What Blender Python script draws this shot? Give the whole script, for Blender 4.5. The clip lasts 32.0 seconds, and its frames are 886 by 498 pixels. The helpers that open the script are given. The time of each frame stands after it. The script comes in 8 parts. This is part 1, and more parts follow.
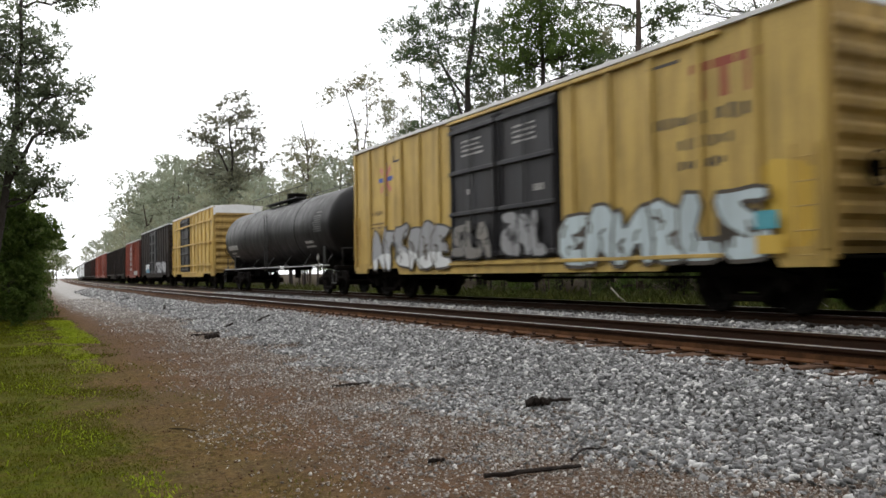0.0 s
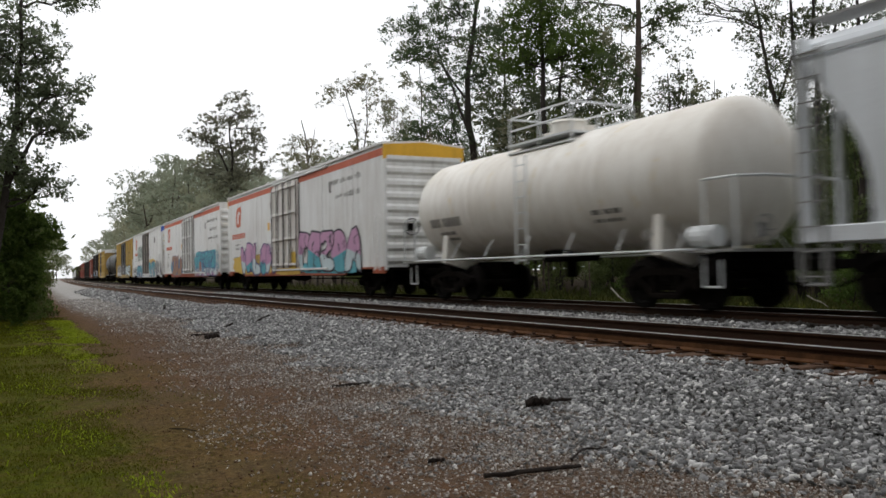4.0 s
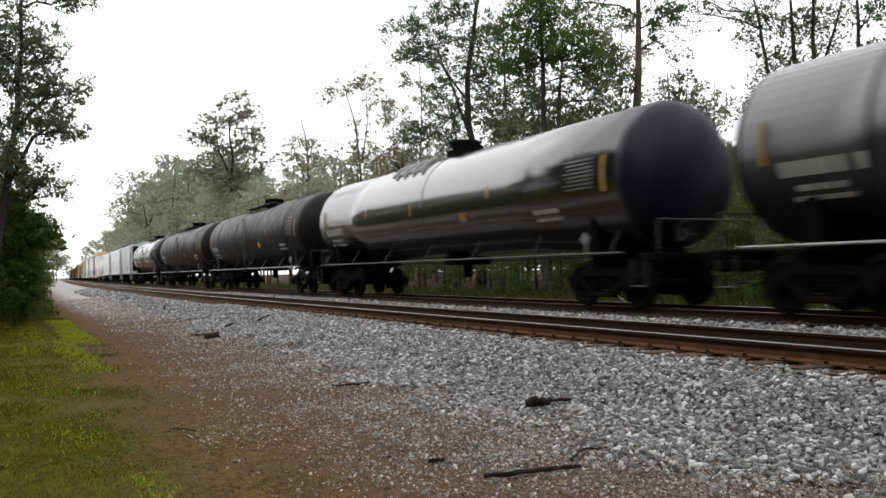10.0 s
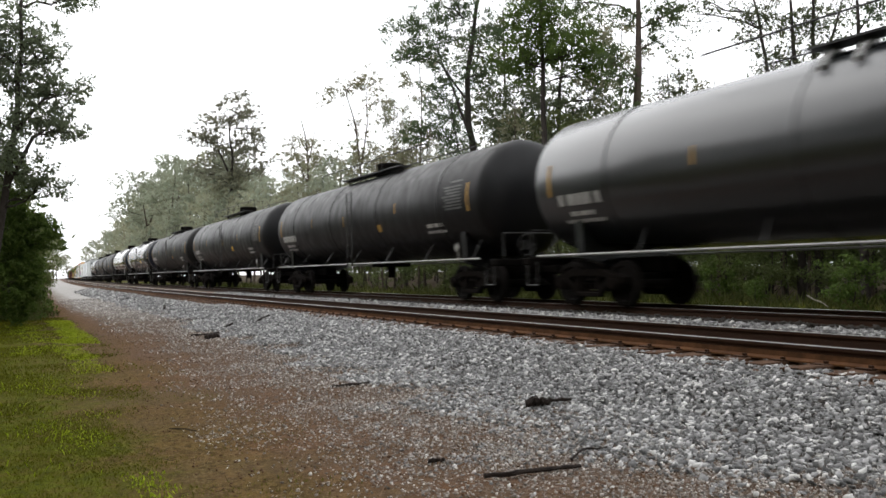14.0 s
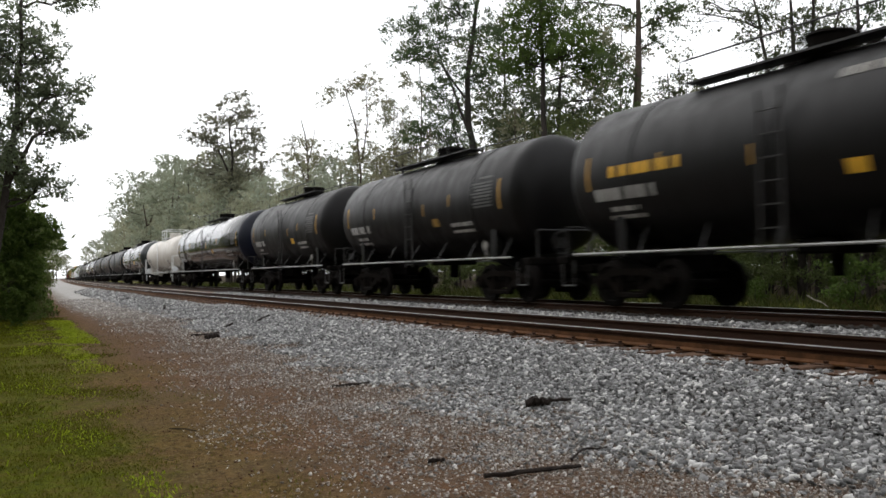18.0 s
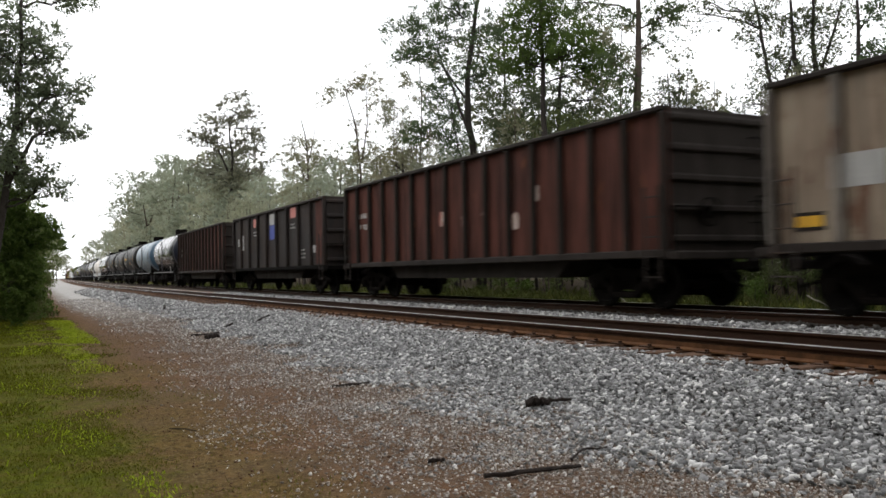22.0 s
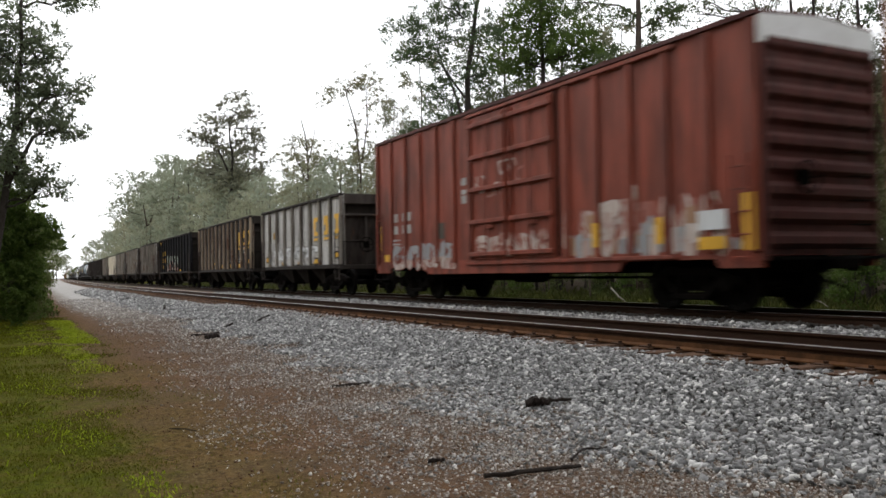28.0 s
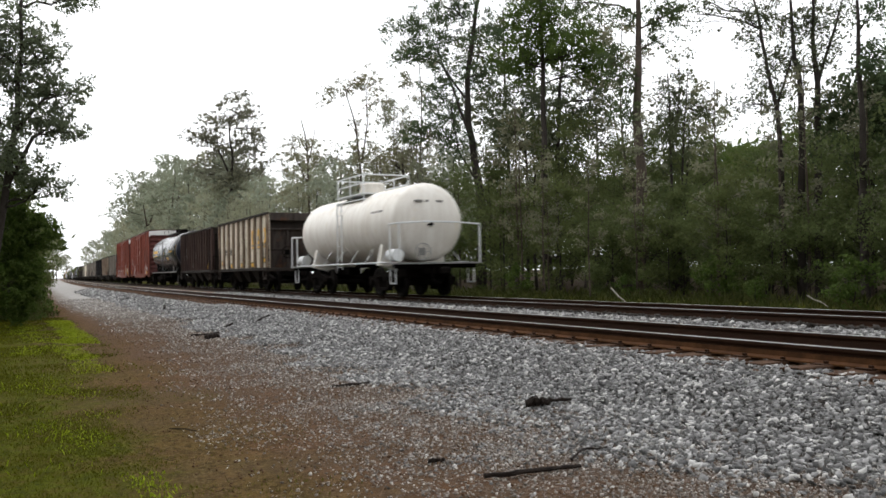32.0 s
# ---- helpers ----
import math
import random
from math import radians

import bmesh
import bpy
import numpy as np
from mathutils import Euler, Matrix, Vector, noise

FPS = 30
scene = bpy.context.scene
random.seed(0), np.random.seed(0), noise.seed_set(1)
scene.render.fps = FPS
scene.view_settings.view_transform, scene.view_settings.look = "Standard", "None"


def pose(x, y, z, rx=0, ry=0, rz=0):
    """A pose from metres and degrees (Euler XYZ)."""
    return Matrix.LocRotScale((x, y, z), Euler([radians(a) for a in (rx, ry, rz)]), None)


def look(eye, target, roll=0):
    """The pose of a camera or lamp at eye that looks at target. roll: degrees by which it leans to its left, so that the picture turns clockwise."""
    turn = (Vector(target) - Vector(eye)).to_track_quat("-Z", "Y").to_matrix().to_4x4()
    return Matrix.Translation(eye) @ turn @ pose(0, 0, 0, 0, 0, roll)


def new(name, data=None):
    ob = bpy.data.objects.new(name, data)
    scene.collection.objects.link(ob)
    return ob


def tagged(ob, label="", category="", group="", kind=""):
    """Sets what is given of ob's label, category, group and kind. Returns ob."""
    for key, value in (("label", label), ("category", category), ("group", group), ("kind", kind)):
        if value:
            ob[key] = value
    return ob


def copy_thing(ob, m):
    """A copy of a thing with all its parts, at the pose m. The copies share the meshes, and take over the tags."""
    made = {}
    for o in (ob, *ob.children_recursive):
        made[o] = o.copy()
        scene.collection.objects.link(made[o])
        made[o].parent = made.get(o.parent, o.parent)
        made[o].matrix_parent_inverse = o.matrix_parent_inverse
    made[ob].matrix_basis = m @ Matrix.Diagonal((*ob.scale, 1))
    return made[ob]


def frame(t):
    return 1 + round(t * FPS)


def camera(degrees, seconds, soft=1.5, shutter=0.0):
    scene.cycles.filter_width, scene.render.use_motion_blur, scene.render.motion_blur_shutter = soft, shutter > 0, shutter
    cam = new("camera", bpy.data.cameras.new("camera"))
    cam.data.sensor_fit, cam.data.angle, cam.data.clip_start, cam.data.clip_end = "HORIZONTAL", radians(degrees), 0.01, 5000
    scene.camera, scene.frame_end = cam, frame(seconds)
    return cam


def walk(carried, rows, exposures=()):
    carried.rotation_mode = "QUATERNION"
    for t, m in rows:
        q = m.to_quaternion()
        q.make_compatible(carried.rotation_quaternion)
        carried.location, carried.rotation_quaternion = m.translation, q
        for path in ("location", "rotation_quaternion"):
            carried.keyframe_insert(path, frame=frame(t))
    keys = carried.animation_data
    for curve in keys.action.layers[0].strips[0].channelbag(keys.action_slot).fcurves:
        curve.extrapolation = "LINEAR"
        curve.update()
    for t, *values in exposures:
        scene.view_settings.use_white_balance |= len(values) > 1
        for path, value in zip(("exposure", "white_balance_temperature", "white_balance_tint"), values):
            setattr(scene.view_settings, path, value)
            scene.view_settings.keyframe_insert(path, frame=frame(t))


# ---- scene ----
SECONDS = 32.0
cam = camera(55.995, SECONDS, soft=1.6, shutter=0.3)
EYE = Vector((0.0, 0.0, 0.841))
YAW, PITCH, ROLL = 28.749, 1.54, -1.011
AIM = EYE + Vector((math.sin(radians(YAW)) * math.cos(radians(PITCH)), math.cos(radians(YAW)) * math.cos(radians(PITCH)), math.sin(radians(PITCH)))) * 20
walk(cam, [(0.0, look(EYE, AIM, ROLL)), (SECONDS, look(EYE, AIM, ROLL))],
     exposures=[(0.0, 0.29), (1.0, 0.19), (2.0, -0.01), (3.0, -0.19), (5.5, -0.41), (6.0, -0.41), (7.0, -0.29), (8.0, -0.01), (9.0, 0.16), (10.0, 0.24), (12.0, 0.24), (14.0, 0.37), (17.0, -0.11), (18.0, 0.11), (19.0, 0.19), (22.0, 0.26), (25.0, 0.24), (28.0, 0.15), (29.0, 0.39), (30.0, 0.49), (31.0, 0.39), (32.0, 0.14)])

# ---- the line of the railway: rail top of the near track is z = 0, it runs along +y, bent gently to +x to fit the camera's view
NEAR_RAIL = 7.555
GAUGE = 1.435
FAR_RAIL = NEAR_RAIL + 4.259
FAR_UP = 0.032
TRAIN_X = FAR_RAIL + GAUGE / 2
BEND, BEND_L = 0.0681, 80.0


def bend(y):
    """Sideways shift of the whole right of way at y."""
    return BEND * (y - BEND_L * (1 - math.exp(-y / BEND_L))) if y > 0 else 0.0


def heading(y):
    return math.degrees(math.atan(BEND * (1 - math.exp(-y / BEND_L)))) if y > 0 else 0.0


def travelled(t):
    """How far the train has gone at t seconds."""
    x = (t - 16) / 16
    return 353.764 * x + 1.169 * x ** 2 - 2.218 * x ** 3 + 0.580 * x ** 4


# ---- light: a bright overcast sky, with a soft broad sun behind the cloud
SUN_EL, SUN_AZ = 52.0, -25.0
world = bpy.data.worlds.new("overcast_sky")
scene.world = world
world.use_nodes = True
wn, wl = world.node_tree.nodes, world.node_tree.links
wn.clear()
sky = wn.new("ShaderNodeTexSky")
sky.sky_type, sky.sun_disc = "NISHITA", False
sky.sun_elevation, sky.sun_rotation = radians(SUN_EL), radians(SUN_AZ)
sky.dust_density, sky.air_density = 4.0, 1.0
grey = wn.new("ShaderNodeHueSaturation")
grey.inputs["Saturation"].default_value = 0.12
cloud = wn.new("ShaderNodeMix")
cloud.data_type = "RGBA"
cloud.inputs[0].default_value = 0.75
cloud.inputs[7].default_value = (15.6, 15.8, 16.3, 1)
bg = wn.new("ShaderNodeBackground")
bg.inputs["Strength"].default_value = 0.11
wo = wn.new("ShaderNodeOutputWorld")
wl.new(sky.outputs[0], grey.inputs["Color"])
wl.new(grey.outputs[0], cloud.inputs[6])
wl.new(cloud.outputs[2], bg.inputs["Color"])
wl.new(bg.outputs[0], wo.inputs["Surface"])
sun = new("sun", bpy.data.lights.new("sun", "SUN"))
sun.data.energy, sun.data.angle, sun.data.color = 0.6, radians(80), (1.0, 0.97, 0.92)
sun.matrix_world = look((math.sin(radians(SUN_AZ)) * 50, math.cos(radians(SUN_AZ)) * 50, 50 * math.tan(radians(SUN_EL))), (0, 0, 0))


# ---- materials
def node_mat(name):
    m = bpy.data.materials.new(name)
    m.use_nodes = True
    nt = m.node_tree
    b = nt.nodes["Principled BSDF"]
    return m, nt, b


def rgba(c):
    return (c[0], c[1], c[2], 1)


def coords(nt, scale, jitter=True):
    """Object coordinates, shifted at random from object to object, scaled per axis."""
    tc = nt.nodes.new("ShaderNodeTexCoord")
    mp = nt.nodes.new("ShaderNodeMapping")
    mp.inputs["Scale"].default_value = scale
    if jitter:
        oi = nt.nodes.new("ShaderNodeObjectInfo")
        mul = nt.nodes.new("ShaderNodeMath")
        mul.operation = "MULTIPLY"
        mul.inputs[1].default_value = 37.0
        nt.links.new(oi.outputs["Random"], mul.inputs[0])
        add = nt.nodes.new("ShaderNodeVectorMath")
        nt.links.new(tc.outputs["Object"], add.inputs[0])
        nt.links.new(mul.outputs[0], add.inputs[1])
        nt.links.new(add.outputs[0], mp.inputs["Vector"])
    else:
        nt.links.new(tc.outputs["Object"], mp.inputs["Vector"])
    return mp.outputs[0]


def noise_of(nt, vec, scale, detail=4.0, rough=0.6):
    n = nt.nodes.new("ShaderNodeTexNoise")
    n.inputs["Scale"].default_value, n.inputs["Detail"].default_value, n.inputs["Roughness"].default_value = scale, detail, rough
    nt.links.new(vec, n.inputs["Vector"])
    return n.outputs["Fac"]


def ramp(nt, fac, a, b, lo=0.0, hi=1.0):
    """fac mapped from a..b to lo..hi."""
    m = nt.nodes.new("ShaderNodeMapRange")
    for i, v in enumerate((a, b, lo, hi)):
        m.inputs[i + 1].default_value = v
    nt.links.new(fac, m.inputs[0])
    return m.outputs[0]


def mixed(nt, fac, a, b):
    m = nt.nodes.new("ShaderNodeMix")
    m.data_type = "RGBA"
    for sock, v in ((0, fac), (6, a), (7, b)):
        if isinstance(v, (tuple, list)):
            m.inputs[sock].default_value = rgba(v)
        elif isinstance(v, float):
            m.inputs[sock].default_value = v
        else:
            nt.links.new(v, m.inputs[sock])
    return m.outputs[2]


def bumped(nt, b, fac, strength, dist):
    bp = nt.nodes.new("ShaderNodeBump")
    bp.inputs["Strength"].default_value, bp.inputs["Distance"].default_value = strength, dist
    nt.links.new(fac, bp.inputs["Height"])
    nt.links.new(bp.outputs[0], b.inputs["Normal"])


def paint(name, col, dirt=(0.05, 0.04, 0.03), amount=0.5, rough=0.5, metal=0.0, streaks=True, rust=None, rust_from=0.62, spec=0.4, coat=0.0, runs=0.0):
    """Weathered paint: soot and run-down streaks, blotches, optional rust patches."""
    m, nt, b = node_mat(name)
    v = coords(nt, (1, 1, 0.18 if streaks else 1))
    f1 = noise_of(nt, v, 3.2, 5, 0.65)
    f2 = noise_of(nt, coords(nt, (1, 1, 1)), 0.55, 3, 0.5)
    f3 = noise_of(nt, coords(nt, (1, 1, 1)), 26, 3, 0.6)
    c = mixed(nt, ramp(nt, f1, 0.42, 0.80, 0, amount), col, dirt)
    c = mixed(nt, ramp(nt, f2, 0.45, 0.85, 0, amount * 0.9), c, dirt)
    c = mixed(nt, ramp(nt, f3, 0.35, 0.75, 0, 0.18), c, dirt)
    if runs:
        f5 = noise_of(nt, coords(nt, (1, 1, 0.045)), 5.5, 4, 0.6)
        c = mixed(nt, ramp(nt, f5, 0.50, 0.70, 0, runs), c, tuple(x * 0.55 for x in dirt))
    if rust:
        f4 = noise_of(nt, coords(nt, (1, 1, 0.5)), 1.6, 6, 0.7)
        c = mixed(nt, ramp(nt, f4, rust_from, rust_from + 0.08, 0, 0.9), c, rust)
    nt.links.new(c, b.inputs["Base Color"])
    if coat:
        b.inputs["Roughness"].default_value = rough
    else:
        nt.links.new(ramp(nt, f1, 0.3, 0.8, rough - 0.08, min(1, rough + 0.25)), b.inputs["Roughness"])
    b.inputs["Metallic"].default_value = metal
    b.inputs["Specular IOR Level"].default_value = spec
    b.inputs["Coat Weight"].default_value, b.inputs["Coat Roughness"].default_value = coat, 0.12
    if coat:
        b.inputs["Coat Roughness"].default_value, b.inputs["Coat IOR"].default_value = (0.15, 2.1) if coat > 0.95 else (0.24, 1.62)
    else:
        bumped(nt, b, f3, 0.15, 0.01)
    return m


M = {
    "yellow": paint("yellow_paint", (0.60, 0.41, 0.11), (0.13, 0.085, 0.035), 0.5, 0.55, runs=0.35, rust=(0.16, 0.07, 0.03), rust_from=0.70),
    # the yellow again, darkened for the shade between coupled cars
    "yellow_end": paint("shaded_yellow_end_paint", (0.42, 0.27, 0.07), (0.06, 0.04, 0.025), 0.6, 0.6),
    "black_door": paint("black_paint", (0.012, 0.012, 0.017), (0.05, 0.045, 0.04), 0.4, 0.5),
    "reefer": paint("aged_white_paint", (0.80, 0.81, 0.80), (0.42, 0.36, 0.30), 0.36, 0.5, runs=0.28),
    "reefer_door": paint("stained_white_paint", (0.78, 0.76, 0.73), (0.36, 0.28, 0.21), 0.38, 0.55),
    "reefer_rust": paint("rust_stained_white_paint", (0.56, 0.49, 0.44), (0.20, 0.12, 0.08), 0.7, 0.55, rust=(0.20, 0.10, 0.055), rust_from=0.62, runs=0.6),
    "orange": paint("faded_orange_paint", (0.56, 0.105, 0.040), (0.30, 0.10, 0.06), 0.4, 0.55),
    "orange_dirty": paint("grimy_orange_paint", (0.42, 0.085, 0.03), (0.10, 0.04, 0.025), 0.8, 0.6, runs=0.5),
    "gold_dim": paint("grimy_yellow_paint", (0.40, 0.22, 0.03), (0.08, 0.05, 0.02), 0.6, 0.6),
    "stain": paint("yellowed_paint", (0.55, 0.47, 0.27), (0.68, 0.66, 0.60), 0.7, 0.5),
    "blue_band": paint("blue_paint", (0.05, 0.10, 0.42), (0.05, 0.05, 0.06), 0.3, 0.5),
    "gold": paint("gold_paint", (0.80, 0.44, 0.03), (0.20, 0.12, 0.03), 0.35, 0.55),
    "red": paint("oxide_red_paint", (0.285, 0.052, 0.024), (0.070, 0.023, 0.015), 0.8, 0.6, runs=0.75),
    # darker red for roofs and ends, the ends with their shade painted in
    "red_end": paint("shaded_oxide_red_paint", (0.10, 0.022, 0.016), (0.026, 0.013, 0.011), 0.8, 0.7, runs=0.5),
    "grey_hopper": paint("light_grey_paint", (0.74, 0.77, 0.80), (0.36, 0.36, 0.36), 0.3, 0.42),
    "cream_hopper": paint("dull_grey_paint", (0.53, 0.565, 0.575), (0.30, 0.285, 0.24), 0.42, 0.40, rust=(0.50, 0.46, 0.24), rust_from=0.74),
    "tank_black": paint("black_tank_paint", (0.0042, 0.0042, 0.005), (0.009, 0.008, 0.0075), 0.5, 0.42, spec=0.24),
    "tank_gloss": paint("glossy_black_tank_paint", (0.003, 0.0035, 0.005), (0.006, 0.005, 0.005), 0.35, 0.50, spec=0.1, coat=1.0),
    "tank_brown": paint("sooty_black_tank_paint", (0.0045, 0.0042, 0.0042), (0.009, 0.0075, 0.007), 0.5, 0.44, spec=0.20),
    "tank_grey": paint("dark_grey_tank_paint", (0.006, 0.0075, 0.009), (0.005, 0.005, 0.005), 0.4, 0.45, spec=0.15, coat=0.9),
    "tank_blue": paint("blue_grey_tank_paint", (0.21, 0.265, 0.31), (0.085, 0.095, 0.105), 0.45, 0.38, runs=0.35),
    "tank_blue_end": paint("deep_blue_tank_paint", (0.03, 0.075, 0.12), (0.02, 0.03, 0.04), 0.4, 0.4),
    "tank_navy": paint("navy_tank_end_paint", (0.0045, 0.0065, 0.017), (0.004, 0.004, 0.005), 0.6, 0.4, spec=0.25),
    "tank_white": paint("white_tank_paint", (0.80, 0.775, 0.72), (0.44, 0.36, 0.27), 0.42, 0.42, rust=(0.66, 0.56, 0.38), rust_from=0.60, runs=0.14),
    "tank_dirty": paint("stained_white_tank_paint", (0.60, 0.58, 0.54), (0.30, 0.22, 0.15), 0.6, 0.45, rust=(0.22, 0.12, 0.06), rust_from=0.66),
    "rust_gon": paint("rusty_brown_paint", (0.105, 0.036, 0.025), (0.012, 0.007, 0.006), 0.75, 0.8, rust=(0.15, 0.055, 0.022), rust_from=0.62, runs=0.95, spec=0.15),
    "black_gon": paint("sooty_black_paint", (0.017, 0.015, 0.015), (0.045, 0.032, 0.025), 0.9, 0.75, rust=(0.060, 0.026, 0.014), rust_from=0.62, runs=0.6, spec=0.2),
    "brown_rib": paint("lighter_brown_paint", (0.085, 0.055, 0.046), (0.022, 0.014, 0.012), 0.7, 0.75, runs=0.6, spec=0.2),
    "brown_gon": paint("dark_brown_paint", (0.048, 0.022, 0.018), (0.012, 0.008, 0.007), 0.7, 0.75, runs=0.9, spec=0.2),
    "csx_light": paint("chalky_cream_paint", (0.80, 0.74, 0.60), (0.24, 0.16, 0.10), 0.5, 0.65, rust=(0.16, 0.075, 0.035), rust_from=0.64, runs=0.8),
    "csx_grey": paint("weathered_grey_paint", (0.60, 0.59, 0.56), (0.15, 0.125, 0.105), 0.65, 0.65, rust=(0.12, 0.065, 0.04), rust_from=0.68, runs=0.85),
    "csx_dirty": paint("sooty_grey_paint", (0.44, 0.425, 0.40), (0.13, 0.095, 0.075), 0.75, 0.7, rust=(0.13, 0.075, 0.045), rust_from=0.60, runs=0.9),
    "csx_rust": paint("rust_streaked_grey_paint", (0.32, 0.255, 0.185), (0.10, 0.052, 0.032), 0.75, 0.75, rust=(0.12, 0.05, 0.026), rust_from=0.55, runs=0.95),
    "csx_post": paint("grimy_post_paint", (0.26, 0.235, 0.20), (0.06, 0.042, 0.032), 0.8, 0.75, rust=(0.09, 0.04, 0.022), rust_from=0.55, runs=0.7),
    # hopper ends: grime, and the shade of the gap between cars
    "csx_grime": paint("grimy_shaded_end_paint", (0.068, 0.055, 0.048), (0.018, 0.013, 0.011), 0.85, 0.75, rust=(0.10, 0.05, 0.03), rust_from=0.56, runs=0.7, spec=0.2),
    # soot, and a colour for shaded ends, chutes, gaps and post shadows
    "csx_end": paint("soot_and_shade_paint", (0.030, 0.024, 0.020), (0.012, 0.009, 0.008), 0.7, 0.8, spec=0.15),
    "g_faded": paint("worn_pale_spray_paint", (0.62, 0.57, 0.52), (0.30, 0.12, 0.08), 0.8, 0.65, rust=(0.27, 0.06, 0.035), rust_from=0.50, runs=0.6),
    "csx_black": paint("dull_black_paint", (0.009, 0.0095, 0.013), (0.022, 0.018, 0.016), 0.8, 0.65, runs=0.5, spec=0.15),
    # running gear: grime, with the shade under the cars put into the colour
    "frame": paint("grimy_shaded_steel", (0.0045, 0.004, 0.0035), (0.009, 0.007, 0.0058), 0.6, 0.9, streaks=False, spec=0.04),
    "truck": paint("rust_brown_shaded_steel", (0.006, 0.005, 0.0042), (0.012, 0.0085, 0.0065), 0.7, 0.9, streaks=False, spec=0.04),
    "wheel": paint("worn_shaded_wheel_steel", (0.010, 0.008, 0.007), (0.005, 0.0045, 0.004), 0.6, 0.8, 0.0, streaks=False, spec=0.08),
    "roof": paint("galvanised_roof", (0.52, 0.53, 0.54), (0.25, 0.23, 0.21), 0.5, 0.45, 0.3, streaks=False),
    "roof_white": paint("white_roof_paint", (0.72, 0.72, 0.71), (0.40, 0.38, 0.35), 0.4, 0.45, streaks=False),
    "rail_pipe": paint("grey_handrail_steel", (0.30, 0.30, 0.29), (0.12, 0.10, 0.09), 0.4, 0.45, 0.2, streaks=False),
    "pipe_black": paint("black_handrail_steel", (0.014, 0.014, 0.014), (0.035, 0.031, 0.028), 0.5, 0.5, streaks=False),
    "white_mark": paint("white_stencil_paint", (0.46, 0.45, 0.43), (0.14, 0.13, 0.12), 0.6, 0.6),
    "panel_mark": paint("grimy_data_panel_paint", (0.085, 0.085, 0.082), (0.02, 0.02, 0.02), 0.6, 0.6),
    "grey_mark": paint("grey_stencil_paint", (0.17, 0.165, 0.155), (0.30, 0.27, 0.23), 0.5, 0.6),
    "dark_mark": paint("dark_stencil_and_shade_paint", (0.05, 0.045, 0.04), (0.16, 0.12, 0.08), 0.4, 0.6),
    "faded_mark": paint("faded_brown_stencil_paint", (0.085, 0.06, 0.04), (0.36, 0.24, 0.07), 0.55, 0.6),
    "red_mark": paint("dark_red_stencil_paint", (0.28, 0.05, 0.03), (0.3, 0.15, 0.06), 0.4, 0.6),
    "blue_mark": paint("blue_sign_paint", (0.04, 0.07, 0.36), (0.08, 0.08, 0.1), 0.3, 0.6),
    "pink_mark": paint("faded_red_sign_paint", (0.60, 0.20, 0.17), (0.3, 0.15, 0.12), 0.3, 0.6),
    "g_ice": paint("pale_blue_spray_paint", (0.56, 0.66, 0.68), (0.34, 0.40, 0.42), 0.5, 0.6, runs=0.3),
    "g_white": paint("white_spray_paint", (0.70, 0.72, 0.72), (0.42, 0.42, 0.42), 0.4, 0.6),
    "g_grey": paint("grey_spray_paint", (0.34, 0.35, 0.36), (0.2, 0.19, 0.19), 0.6, 0.6),
    "g_teal": paint("teal_spray_paint", (0.10, 0.40, 0.46), (0.05, 0.22, 0.30), 0.6, 0.55),
    "g_blue": paint("blue_spray_paint", (0.08, 0.28, 0.42), (0.05, 0.13, 0.24), 0.6, 0.55),
    "g_mint": paint("pale_green_spray_paint", (0.40, 0.46, 0.40), (0.26, 0.30, 0.27), 0.5, 0.55),
    "g_pink": paint("pink_spray_paint", (0.55, 0.30, 0.45), (0.40, 0.18, 0.36), 0.5, 0.55),
    "g_brown": paint("tan_spray_paint", (0.38, 0.22, 0.13), (0.2, 0.11, 0.07), 0.5, 0.55),
    "g_yellow": paint("yellow_spray_paint", (0.66, 0.44, 0.07), (0.42, 0.25, 0.05), 0.4, 0.55),
    "g_black": paint("black_spray_paint", (0.022, 0.02, 0.03), (0.06, 0.05, 0.07), 0.4, 0.55),
    "g_navy": paint("violet_spray_paint", (0.07, 0.05, 0.16), (0.05, 0.04, 0.1), 0.4, 0.55),
}


def plain_mat(name, col, rough, scale=3.0, dark=0.55, metal=0.0, bump=0.3, dist=0.02, random_amount=0.0):
    """Natural surface: two scales of variation and relief."""
    m, nt, b = node_mat(name)
    v = coords(nt, (1, 1, 1))
    f1, f2 = noise_of(nt, v, scale, 5), noise_of(nt, v, scale * 9, 4)
    c = mixed(nt, ramp(nt, f1, 0.35, 0.7), col, tuple(x * dark for x in col))
    c = mixed(nt, ramp(nt, f2, 0.35, 0.75, 0, 0.5), c, tuple(x * dark for x in col))
    if random_amount:
        g = nt.nodes.new("ShaderNodeNewGeometry")
        c = mixed(nt, ramp(nt, g.outputs["Random Per Island"], 0.2, 1, 0, random_amount), c, tuple(x * 0.14 for x in col))
        c = mixed(nt, ramp(nt, g.outputs["Random Per Island"], 0.22, 0.0, 0, 0.8), c, (0.66, 0.65, 0.62))
    nt.links.new(c, b.inputs["Base Color"])
    b.inputs["Roughness"].default_value, b.inputs["Metallic"].default_value = rough, metal
    b.inputs["Specular IOR Level"].default_value = 0.5 if metal else 0.15
    bumped(nt, b, f2, bump, dist)
    return m


